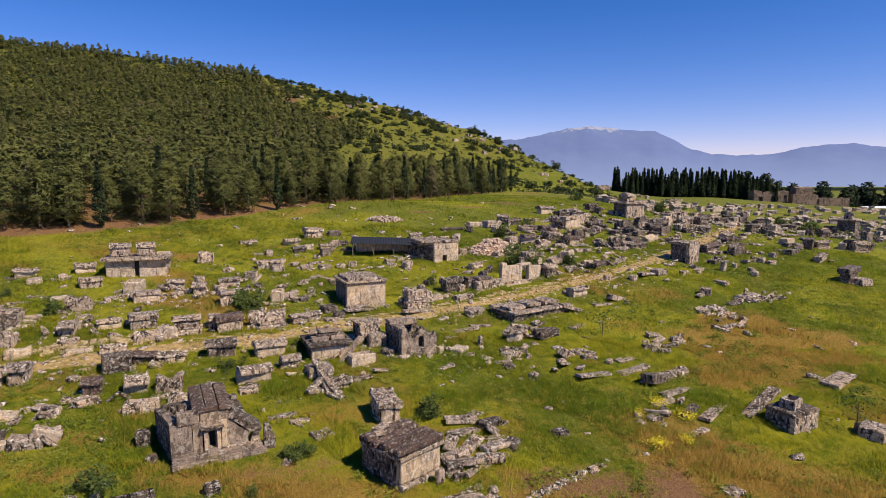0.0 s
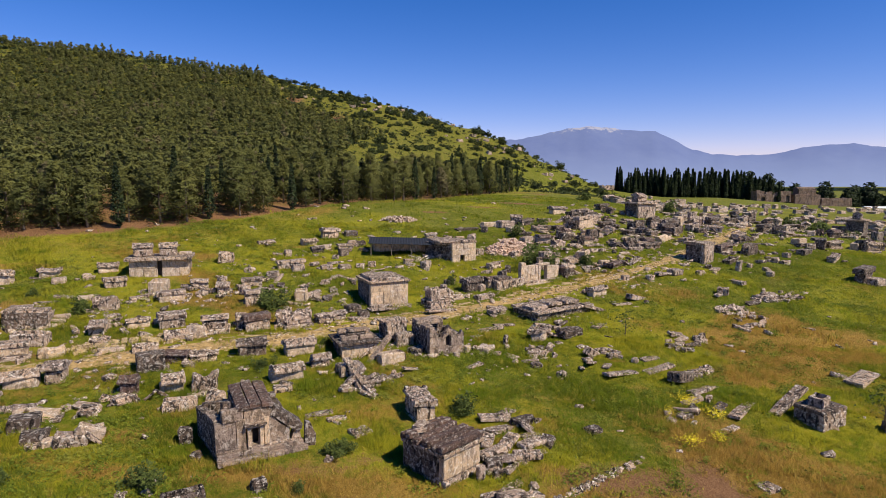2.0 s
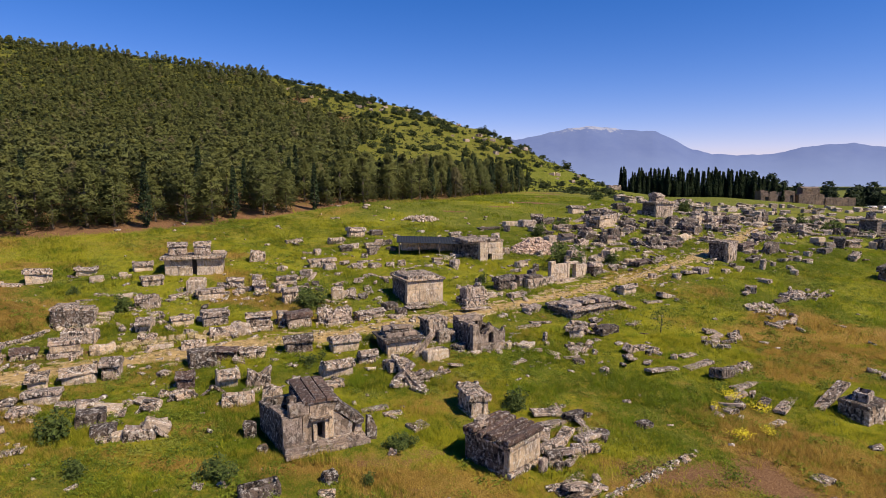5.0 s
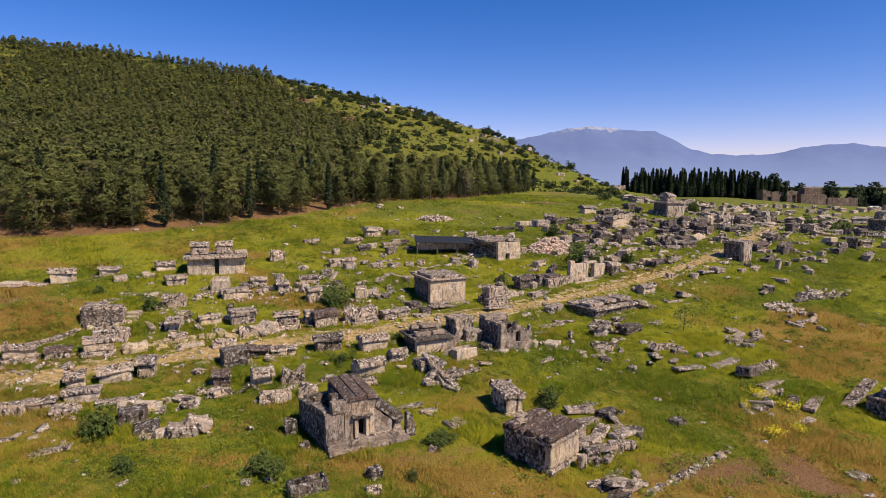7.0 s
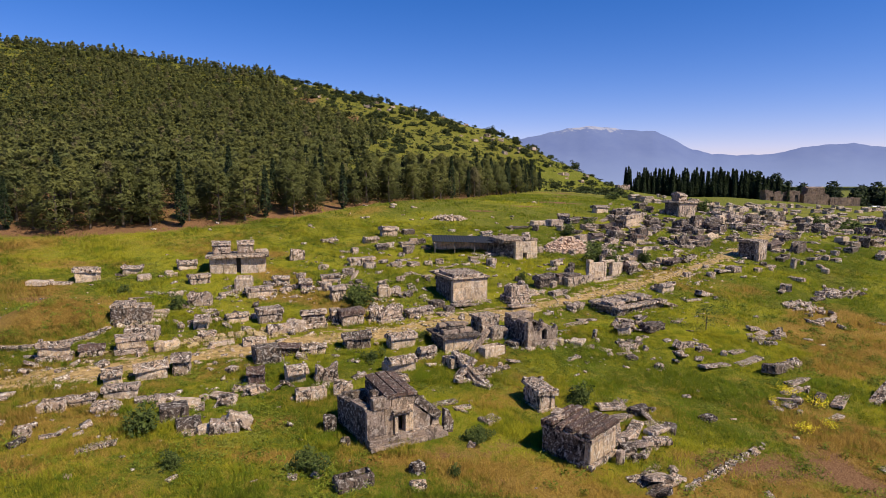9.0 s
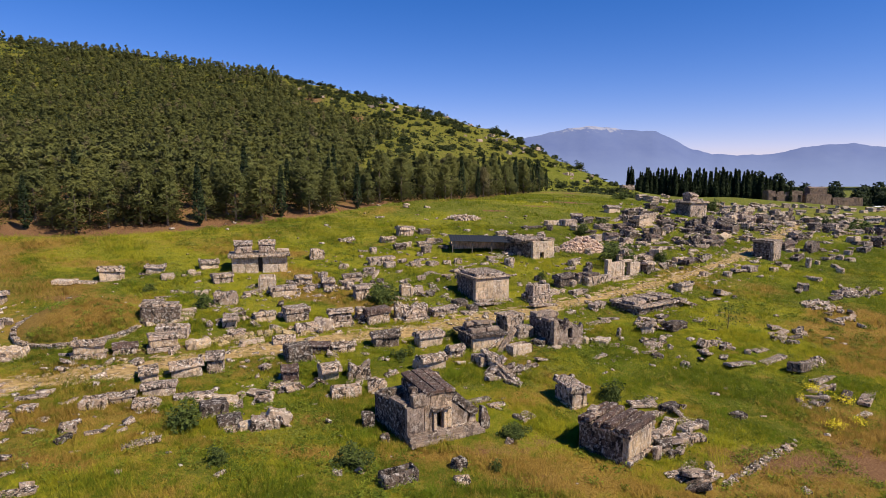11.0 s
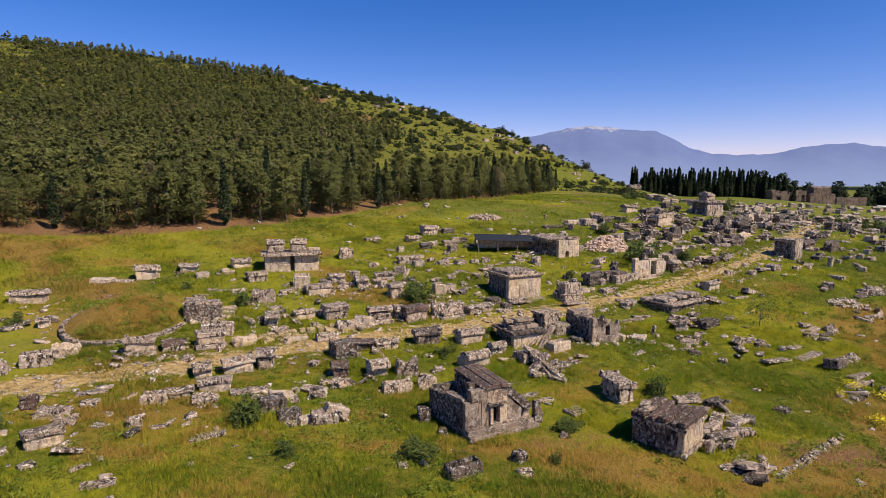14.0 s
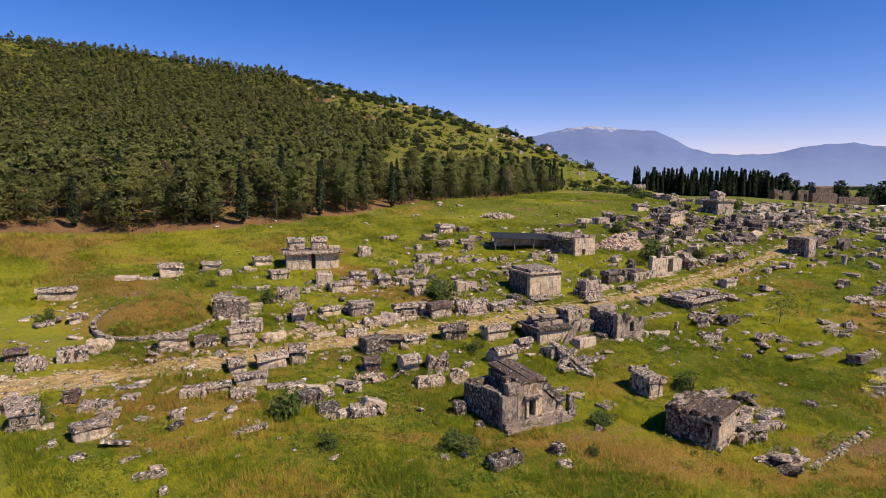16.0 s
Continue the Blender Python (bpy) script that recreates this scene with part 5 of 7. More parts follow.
def small_tomb():
    t = root("tall_sarcophagus", -3.75, 33.75, 28, 0.2)
    part("plinth", box_bm((1.35, 1.9, 0.38), None, 0.05, 3), STONE, t, "", pose(0.55, 0.5, 0))
    part("chest", box_bm((1.2, 1.85, 0.95), None, 0.03, 5), STONE, t, "", pose(0.55, 0.5, 0.34))
    cover = part("lid", prism_bm(2.1, 1.5, 0.14, 0.26, 0.03), STONE, t, "lid with corner knobs, tipped to one side", pose(0.55, 0.5, 1.3, 6, -7, 84))
    for sx in (-1, 1):
        for sy in (-1, 1):
            laid(cover, sx * 0.9, sy * 0.6, 0.2, 0.26, 0.26, 0.22, STONE, 0, "corner_knob")
    return tagged(t, "tall limestone sarcophagus with a tipped lid on its own plinth", "sarcophagus")


def long_platform():
    t = root("stepped_platform", 6.2, 50.6, 34, 0.1)
    wall_run(t, (0, 0.25), (7.0, 0.25), 0.0, 0.85, 0.5, DARK_STONE, 0.43, 1.3)
    wall_run(t, (0.25, 0.5), (0.25, 3.2), 0.0, 0.85, 0.5, DARK_STONE, 0.43, 1.1)
    wall_run(t, (6.75, 0.5), (6.75, 3.2), 0.0, 0.85, 0.5, STONE, 0.43, 1.1)
    wall_run(t, (0.3, 3.2), (6.9, 3.2), 0.0, 0.95, 0.5, STONE, 0.43, 1.3)
    part("infill", box_bm((6.2, 2.7, 0.7), None, 0.05, 5), STONE, t, "stone fill of the platform", pose(3.5, 1.75, 0))
    for x, w in ((0.75, 1.6), (2.5, 1.85), (4.4, 1.9), (6.25, 1.7)):
        part("cap_slab", box_bm((w - 0.04, 0.95, 0.2), None, 0.02, 4), STONE, t, "projecting grey cap slab", pose(x, 0.25, 0.85, 0, RNG.uniform(-1, 1), 0))
        part("cap_slab", box_bm((w - 0.06, 0.8, 0.22), None, 0.03, 4), STONE, t, "projecting grey cap slab", pose(x, 3.15, 0.93, 2, RNG.uniform(-2, 2), 2))
    part("cap_slab", box_bm((0.9, 2.2, 0.2), None, 0.02, 4), DARK_STONE, t, "projecting grey cap slab", pose(0.1, 1.7, 0.86))
    for x, w, y in ((1.1, 1.9, 1.5), (3.4, 2.0, 1.9), (5.6, 1.9, 1.8)):
        part("slab", box_bm((w, 1.5, 0.32), None, 0.06, 3), STONE, t, "", pose(x, y, 1.02, RNG.uniform(-4, 4), RNG.uniform(-4, 4), RNG.uniform(-12, 12)))
    return tagged(t, "long low stepped limestone platform strewn with slabs", "tomb")


def corniced_tomb():
    """The small tomb with a wide cornice and a beam leaning on it."""
    t = root("corniced_tomb", -9.5, 41.6, 24, 0.1)
    W, D = 2.75, 2.7
    wall_run(t, (0, 0.2), (W, 0.2), 0.0, 1.15, 0.4, TAN_STONE, 1.15, 1.6, gap=(1.55, 2.0, 0.4))
    # The left flank gets its shade from a darker stone colour.
    wall_run(t, (0.2, 0.4), (0.2, D), 0.0, 1.15, 0.4, DARK_STONE, 0.58, 1.0)
    wall_run(t, (W - 0.2, 0.4), (W - 0.2, D), 0.0, 1.15, 0.4, MID_STONE, 0.58, 1.0)
    wall_run(t, (0.4, D), (W - 0.4, D), 0.0, 1.15, 0.4, MID_STONE, 0.58, 1.0)
    part("frieze", box_bm((W + 0.16, D + 0.3, 0.13), None, 0.01, 5, 0.03), MID_STONE, t, "", pose(W / 2, D / 2 + 0.08, 1.15))
    part("cornice", box_bm((W + 0.55, D + 0.65, 0.17), None, 0.016, 6, 0.03), DARK_STONE, t, "wide worn cornice", pose(W / 2, D / 2 + 0.08, 1.27))
    for x, y, w, d in ((0.75, 0.8, 1.25, 0.62), (2.1, 0.85, 1.1, 0.6), (1.4, 2.0, 2.3, 0.8)):
        part("slab", box_bm((w, d, 0.34), None, 0.022, 4), MID_STONE, t, "", pose(x, y, 1.43, 0, RNG.uniform(-2, 2), RNG.uniform(-4, 4)))
    part("chest", box_bm((1.5, 1.5, 0.3), None, 0.03, 4), DARK_STONE, t, "", pose(1.3, 1.5, 1.6))
    part("slab", box_bm((1.75, 1.0, 0.22), None, 0.022, 4), MID_STONE, t, "", pose(1.55, 1.4, 1.92, -4, 3, 5))
    part("slab", box_bm((0.9, 0.8, 0.2), None, 0.022, 4), MID_STONE, t, "", pose(0.6, 1.6, 1.9, 3, -5, -8))
    part("leaning_slab", box_bm((3.0, 0.42, 0.32), None, 0.025, 5), MID_STONE, t, "leaning broken beam", pose(2.75, -0.35, 0.55, 0, -38, 26))
    return tagged(t, "small corniced limestone tomb with stacked slabs and a leaning beam", "tomb")


def stacked_tomb(x, y, yaw):
    """A chest with a broken rim on stacked courses."""
    t = root("stepped_sarcophagus", x, y, yaw, 0.15)
    for k, (w, d, z, h) in enumerate(((2.5, 1.6, 0.0, 0.34), (2.25, 1.4, 0.33, 0.30), (2.4, 1.5, 0.62, 0.16))):
        part("step", box_bm((w, d, h), None, 0.022, 4), STONE, t, "", pose(0.0, 0.0, z, 0, 0, RNG.uniform(-3, 3)))
    part("chest", trough_bm(2.0, 1.1, 1.05, 0.15, 0.03), STONE, t, "", pose(0.05, 0.05, 0.77))
    part("corner_stone", box_bm((0.45, 0.5, 0.3), None, 0.03, 3), STONE, t, "", pose(0.75, 0.2, 1.78, 0, 4, 6))
    return tagged(t, "open limestone sarcophagus raised on stacked stone courses", "sarcophagus", "sarcophagi of the necropolis")


def block_tomb(name, x, y, yaw, W, D, H, mat, cap=0.35, over=0.2, label="", top_block=False):
    t = root(name, x, y, yaw, 0.35)
    wall_run(t, (0, 0.25), (W, 0.25), 0.0, H, 0.5, mat, 0.75, 1.2)
    # Left wall in darker stone than the right, to paint its shaded side.
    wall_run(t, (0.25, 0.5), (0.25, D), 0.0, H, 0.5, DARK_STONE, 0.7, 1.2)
    wall_run(t, (W - 0.25, 0.5), (W - 0.25, D), 0.0, H, 0.5, STONE, 0.7, 1.2)
    wall_run(t, (0.4, D), (W - 0.4, D), 0.0, H, 0.5, STONE, 0.7, 1.2)
    part("cap_slab", box_bm((W + over * 2, D + over * 2, cap), None, 0.06, 4), STONE, t, "", pose(W / 2, D / 2 + 0.1, H))
    if top_block:
        part("chest", box_bm((W * 0.5, D * 0.5, 0.9), None, 0.08, 4), STONE, t, "", pose(W * 0.42, D / 2, H + cap))
        part("lid", prism_bm(W * 0.55, D * 0.55, 0.4, 0.25, 0.04), STONE, t, "", pose(W * 0.42, D / 2, H + cap + 0.88, 6, 5, 10))
    return tagged(t, label, "tomb")


def sunken_chamber():
    """A dark masonry chamber beside the burial mound."""
    t = root("sunken_chamber_tomb", -36.35, 44.2, 21, 0.45, (0, 4))
    wall_run(t, (0, 0.25), (3.0, 0.25), 0.0, 1.62, 0.5, DARK_STONE, 0.40, 0.8)
    wall_run(t, (0.25, 0.5), (0.25, 2.6), 0.0, 1.8, 0.5, DARK_STONE, 0.45, 0.9)
    wall_run(t, (2.8, 0.5), (2.8, 2.4), 0.0, 1.4, 0.45, STONE, 0.4, 0.9, ragged=0.15)
    wall_run(t, (0.4, 2.5), (2.8, 2.5), 0.0, 1.6, 0.4, STONE, 0.4, 0.9)
    for x, y, w, d, z in ((0.7, 0.7, 1.5, 1.0, 1.62), (2.1, 0.75, 1.2, 1.0, 1.60), (0.9, 1.8, 1.6, 1.0, 1.66), (2.3, 1.75, 1.1, 0.9, 1.5)):
        part("cap_slab", box_bm((w, d, 0.2), None, 0.03, 4), STONE, t, "worn grey cap slab", pose(x, y, z, RNG.uniform(-3, 3), RNG.uniform(-3, 3), RNG.uniform(-5, 5)))
    for i in range(4):
        part("step", box_bm((1.0, 0.4, 0.26), None, 0.03, 3), TAN_STONE, t, "tan step block", pose(3.55, 0.55 + 0.48 * i, 0.1 + 0.22 * i, 2, 2, -12))
    return tagged(t, "dark coursed masonry chamber with grey cap slabs beside the mound", "tomb")


def tumulus_kerb():
    """The curved kerb wall round the grassy burial mound."""
    cx, cy = TUMULUS
    t = new("tumulus_kerb")
    t.matrix_basis = pose(cx, cy, 0)
    z0 = float(ground(cx + 4.6, cy - 1))
    for k, (rad, h0, hh, mat) in enumerate(((4.42, -0.40, 0.66, TAN_STONE), (4.5, 0.26, 0.16, STONE))):
        m = 26
        for j in range(m):
            a = 2 * math.pi * (j + 0.5 * k) / m
            if math.cos(a - radians(60)) > 0.45:
                continue
            x, y = math.cos(a) * rad, math.sin(a) * rad
            laid(t, x, y, float(ground(cx + x * 1.04, cy + y * 1.04)) + h0, 2 * math.pi * rad / m - 0.02, 0.42, hh, mat, math.degrees(a) + 90, "kerb_stone")
    return tagged(t, "curved limestone kerb wall round a grassy burial mound", "burial mound")


house_tomb()
box_tomb()
square_tomb()
platform_tomb()
vault_tomb()
temple_tomb()
gate_building()
shelter()
podium_tomb()
small_tomb()
long_platform()
corniced_tomb()
tumulus_kerb()
block_tomb("masonry_tomb", 30.2, 71.9, 38, 2.4, 2.5, 2.7, STONE, 0.3, 0.12, "tall coursed limestone tomb with a flat cap beside the road")
block_tomb("tower_tomb", 30.6, 98.6, 22, 3.7, 3.4, 2.7, STONE, 0.3, 0.4, "large square limestone tomb with a chest on its roof", True)
block_tomb("corniced_box_tomb", 82.5, 118.0, 40, 3.0, 3.0, 3.3, DARK_STONE, 0.28, 0.3, "tall dark limestone tomb with a spreading cornice", True)
sunken_chamber()
stacked_tomb(-2.6, 54.0, 30)
block_tomb("pillar_tomb", -6.5, 45.2, 30, 1.75, 1.6, 1.75, STONE, 0.24, 0.1, "square upright limestone tomb with a flat cap slab")


def loose_lid(x, y, yaw, L, W, H):
    ob = mesh_object("gabled_cover_stone", prism_bm(L, W, H * 0.55, H * 0.45, 0.03, 0.16), STONE, None, pose(x, y, float(ground(x, y)) - 0.05, 2, 2, yaw))
    return tagged(ob, "loose gabled limestone cover stone lying in the grass", "cover stone", "loose lids")


# ---- sarcophagi, slabs and blocks, along the road and over the slope ----
sarcophagus(-14.31, 48.03, 29, 2.27, 1.02, 1.46, "broken", plinth=0.3)
sarcophagus(-11.77, 49.52, 29, 2.54, 1.15, 0.76, "barrel")
sarcophagus(-12.93, 42.86, 32, 2.23, 1.01, 1.28, "gable", mat=TAN_STONE)
sarcophagus(-10.99, 40.91, 23, 1.36, 0.60, 1.12, "askew")
stone_block(-22.35, 39.24, 27, 1.82, 1.50, 1.20, mat=DARK_STONE)
sarcophagus(-12.81, 38.48, 26, 2.12, 0.93, 1.29, "askew", mat=TAN_STONE)
sarcophagus(-5.95, 41.84, 36, 1.97, 0.91, 0.86, "none")
stone_block(-5.15, 45.12, 19, 1.37, 1.13, 1.01)
stone_block(-4.04, 43.59, 50, 1.25, 1.03, 0.52, mat=DARK_STONE)
sarcophagus(0.85, 58.54, 35, 2.09, 0.94, 1.57, "gable", mat=DARK_STONE)
loose_lid(-1.09, 55.96, 28, 1.96, 0.90, 0.53)
sarcophagus(2.88, 52.66, 40, 1.79, 0.77, 0.70, "flat")
sarcophagus(13.64, 58.90, 37, 2.21, 0.88, 1.05, "gable", mat=DARK_STONE)
sarcophagus(5.96, 47.37, 70, 1.90, 1.09, 1.06, "gable", mat=TAN_STONE, tilt=(-14, 10))
sarcophagus(8.62, 48.20, 32, 2.30, 1.00, 0.77, "broken", mat=DARK_STONE)
sarcophagus(9.47, 44.48, 40, 1.66, 0.64, 0.60, "none", tilt=(10, 28))
fallen_slab(1.96, 48.64, 19, 2.20, 0.75, 0.19, tilt=(-1, -5))
fallen_slab(3.22, 49.88, 19, 1.93, 0.75, 0.18, tilt=(-6, 2))
stone_post(2.93, 45.87, 37, 0.36, 0.91)
stone_block(1.23, 44.55, 62, 1.27, 1.05, 0.50, mat=TAN_STONE)
fallen_slab(0.25, 41.72, 37, 1.40, 0.60, 0.18, tilt=(-3, -6))
stone_block(4.82, 42.06, 17, 0.86, 0.71, 0.44, mat=DARK_STONE)
stone_block(6.48, 40.69, 55, 0.70, 0.58, 0.40)
fallen_slab(10.85, 41.18, 28, 2.83, 0.75, 0.21, tilt=(-5, 5), lift=0.12)
stone_block(12.62, 43.48, 60, 0.54, 0.44, 0.44)
fallen_slab(14.01, 44.23, 30, 1.77, 0.59, 0.18, tilt=(7, 4))
sarcophagus(15.34, 40.79, 39, 2.98, 1.00, 0.67, "none", mat=DARK_STONE, tilt=(-8, 12))
fallen_slab(14.13, 42.50, 32, 2.95, 0.75, 0.20, tilt=(-1, -3))
fallen_slab(13.57, 36.14, 29, 1.55, 0.53, 0.18, tilt=(7, -3))
fallen_slab(15.56, 34.34, 32, 1.62, 0.46, 0.18, tilt=(2, -2))
fallen_slab(17.59, 36.83, 47, 3.40, 0.75, 0.20, tilt=(-3, -0))
fallen_slab(16.08, 39.35, 35, 2.86, 0.74, 0.21, tilt=(-2, 2))
stone_block(6.90, 33.39, 27, 0.90, 0.74, 0.37, mat=DARK_STONE)
fallen_slab(20.76, 37.06, 28, 3.25, 0.75, 0.30, tilt=(0, -25), lift=0.55)
sarcophagus(29.10, 42.01, 39, 3.20, 1.15, 0.51, "flat")
stone_block(26.60, 34.84, 45, 1.64, 1.35, 0.86)
stone_block(26.09, 35.39, 24, 0.53, 0.44, 0.67, mat=DARK_STONE)
sarcophagus(47.00, 67.64, 41, 3.20, 1.15, 1.95, "flat", mat=DARK_STONE)
stone_block(47.87, 66.83, 25, 2.01, 1.65, 0.83)
sarcophagus(59.88, 85.59, 46, 3.20, 1.15, 1.51, "flat", mat=DARK_STONE, tilt=(4, 6))
sarcophagus(49.62, 77.01, 44, 3.20, 0.87, 0.98, "gable")
stone_block(27.76, 67.28, 23, 0.83, 0.69, 0.63)
stone_post(33.51, 69.97, 40, 0.67, 1.34)
stone_block(24.73, 67.01, 31, 1.51, 1.25, 0.72)
stone_block(18.25, 64.68, 17, 0.83, 0.68, 0.58)
stone_block(21.17, 64.98, 27, 0.90, 0.74, 0.59)
fallen_slab(23.58, 66.50, 30, 3.40, 0.75, 0.27, tilt=(2, 4), lift=0.10)
sarcophagus(35.69, 78.59, 37, 3.20, 1.15, 1.32, "gable", mat=DARK_STONE)
sarcophagus(39.26, 78.57, 40, 3.20, 1.05, 1.68, "broken", mat=DARK_STONE)
sarcophagus(34.28, 73.58, 46, 3.20, 0.97, 0.64, "none", mat=DARK_STONE)
sarcophagus(42.19, 87.57, 46, 3.20, 0.93, 1.12, "gable", mat=TAN_STONE)
sarcophagus(50.08, 95.54, 45, 3.20, 1.15, 1.41, "flat", mat=DARK_STONE)
sarcophagus(68.67, 134.27, 57, 3.20, 1.15, 2.30, "broken", mat=DARK_STONE)
sarcophagus(51.03, 87.21, 42, 3.20, 1.15, 0.88, "none", mat=TAN_STONE)
sarcophagus(55.65, 99.30, 54, 3.20, 1.15, 1.29, "gable")
sarcophagus(52.77, 85.48, 53, 3.20, 1.15, 0.68, "none")
sarcophagus(47.52, 79.97, 42, 3.20, 1.11, 0.84, "none", mat=DARK_STONE)
sarcophagus(103.43, 192.77, 64, 3.20, 1.15, 2.30, "broken")
sarcophagus(61.36, 127.92, 51, 3.20, 1.15, 2.30, "flat", mat=DARK_STONE)
sarcophagus(43.19, 98.81, 45, 3.20, 1.15, 1.63, "gable", mat=DARK_STONE)
sarcophagus(37.21, 92.10, 48, 3.20, 1.15, 1.08, "none")
sarcophagus(33.14, 88.92, 47, 3.20, 1.15, 1.18, "none", mat=DARK_STONE)
sarcophagus(27.62, 89.66, 47, 3.20, 1.15, 1.53, "broken", mat=DARK_STONE)
sarcophagus(25.87, 78.74, 34, 3.20, 1.15, 0.95, "flat", mat=DARK_STONE)
sarcophagus(29.37, 83.41, 46, 3.20, 1.05, 0.89, "broken")
sarcophagus(18.50, 69.30, 44, 3.20, 1.14, 0.69, "gable", mat=DARK_STONE)
fallen_slab(21.42, 71.27, 54, 3.40, 0.75, 0.21, tilt=(1, -7), lift=0.17)
stone_block(17.17, 69.40, 9, 1.17, 0.96, 0.72, mat=TAN_STONE)
sarcophagus(16.90, 97.62, 38, 3.20, 1.15, 1.34, "gable", mat=TAN_STONE)
sarcophagus(19.26, 88.83, 33, 3.20, 1.15, 1.85, "flat", mat=TAN_STONE, plinth=0.3)
sarcophagus(26.67, 106.52, 40, 2.4, 1.15, 1.3, "gable", mat=DARK_STONE)
sarcophagus(20.96, 97.81, 36, 2.54, 1.03, 1.19, "gable", mat=TAN_STONE)
sarcophagus(10.31, 88.85, 41, 2.76, 1.14, 1.00, "gable", mat=DARK_STONE)
sarcophagus(7.13, 86.49, 39, 2.75, 1.15, 0.96, "none")
sarcophagus(8.15, 84.09, 39, 2.54, 1.07, 0.77, "flat")
sarcophagus(11.99, 85.60, 29, 2.30, 1.03, 0.99, "broken")
sarcophagus(14.86, 80.89, 42, 2.88, 1.11, 0.99, "none", mat=DARK_STONE, tilt=(10, 12))
sarcophagus(9.14, 82.03, 32, 2.21, 0.99, 0.69, "flat", mat=DARK_STONE)
sarcophagus(13.55, 90.66, 38, 2.28, 0.95, 0.72, "flat")
sarcophagus(17.68, 91.85, 31, 2.23, 0.97, 0.93, "gable", mat=DARK_STONE)
sarcophagus(22.12, 93.87, 44, 2.81, 0.99, 1.11, "gable")
sarcophagus(1.28, 83.68, 27, 3.20, 1.15, 0.53, "flat", mat=DARK_STONE)
sarcophagus(4.64, 86.42, 28, 2.25, 1.03, 0.68, "none")
sarcophagus(-3.70, 78.54, 25, 1.63, 0.76, 0.79, "gable", mat=TAN_STONE)
sarcophagus(-16.87, 76.32, 31, 2.31, 1.06, 1.42, "gable")
sarcophagus(-14.33, 77.66, 29, 1.65, 0.76, 0.81, "none", mat=DARK_STONE)
sarcophagus(-14.07, 71.58, 27, 1.92, 0.88, 0.71, "flat")
sarcophagus(-12.92, 72.95, 31, 2.31, 1.07, 0.68, "broken", mat=DARK_STONE)
sarcophagus(-24.01, 72.51, 33, 2.28, 1.04, 0.52, "broken")
sarcophagus(-18.93, 73.11, 23, 1.92, 0.85, 0.92, "askew", mat=TAN_STONE)
sarcophagus(-17.05, 69.63, 27, 1.53, 0.69, 0.87, "gable", mat=DARK_STONE)
sarcophagus(-16.69, 71.01, 22, 1.98, 0.88, 0.73, "broken")
sarcophagus(-14.24, 54.38, 31, 1.20, 0.55, 0.86, "none", tilt=(6, -14))
fallen_slab(-12.90, 55.46, 16, 1.53, 0.66, 0.19, tilt=(1, -7))
stone_block(-10.24, 51.95, 37, 1.31, 1.08, 0.62, mat=DARK_STONE)
stone_block(-9.10, 50.61, 25, 0.94, 0.77, 0.60, mat=DARK_STONE)
stone_block(-29.86, 48.17, 50, 1.12, 0.92, 0.37)
stone_block(-33.54, 47.63, 31, 0.77, 0.63, 0.51, mat=PALE_STONE)
fallen_slab(-37.27, 51.06, 40, 1.95, 0.75, 0.24, tilt=(-6, 3))
fallen_slab(-36.30, 52.59, 7, 2.34, 0.75, 0.25, tilt=(1, 5))
stone_block(-34.42, 52.06, 29, 1.23, 1.01, 0.45, mat=TAN_STONE)
stone_block(-37.16, 57.38, 24, 1.01, 0.83, 0.39, mat=PALE_STONE)
stone_block(-39.61, 56.55, 31, 1.24, 1.02, 0.50, mat=PALE_STONE)
fallen_slab(-9.47, 49.92, 47, 1.84, 0.75, 0.20, tilt=(6, 5))
fallen_slab(-7.34, 52.21, 37, 3.40, 0.75, 0.18, tilt=(1, 6), lift=0.15)
sarcophagus(3.27, 60.13, 29, 1.91, 0.87, 1.26, "gable")
stone_block(4.31, 62.53, 52, 0.93, 0.76, 1.09, mat=DARK_STONE)
sarcophagus(13.67, 70.35, 42, 3.01, 1.14, 0.73, "broken")
sarcophagus(1.98, 56.55, 33, 2.01, 0.91, 0.50, "none")
fallen_slab(11.99, 54.33, 20, 2.57, 0.75, 0.32, tilt=(0, 18), lift=0.32)
fallen_slab(11.68, 50.53, 55, 2.25, 0.75, 0.20, tilt=(-4, 3))
fallen_slab(-2.25, 52.41, 33, 3.04, 0.75, 0.18, tilt=(-1, 5), lift=0.11)
sarcophagus(17.21, 57.73, 34, 2.22, 0.87, 0.50, "none", mat=DARK_STONE, tilt=(0, 16))
fallen_slab(15.44, 56.36, 23, 2.06, 0.75, 0.20, tilt=(-4, 1))
stone_block(-13.00, 64.31, 25, 1.29, 1.06, 0.47)
fallen_slab(-14.23, 65.72, 48, 1.79, 0.75, 0.23, tilt=(-4, 1))
sarcophagus(-6.08, 66.95, 33, 1.17, 0.54, 0.66, "flat", mat=TAN_STONE)
sarcophagus(-51.48, 48.00, 13, 2.86, 1.15, 1.27, "gable", mat=TAN_STONE)
sarcophagus(-44.9, 55.7, 27, 2.0, 1.2, 1.55, "gable", mat=TAN_STONE)
stone_block(-48.37, 53.96, 2, 1.82, 1.50, 0.47, mat=TAN_STONE)
fallen_slab(-46.65, 54.20, 9, 2.24, 0.75, 0.28, tilt=(2, 4))
stone_block(-39.40, 56.20, 6, 1.05, 0.86, 0.51, mat=PALE_STONE)
stone_block(-37.84, 58.03, 42, 0.75, 0.62, 0.42, mat=PALE_STONE)
fallen_slab(-48.57, 42.23, 40, 2.05, 0.75, 0.18, tilt=(0, -12), lift=0.17)
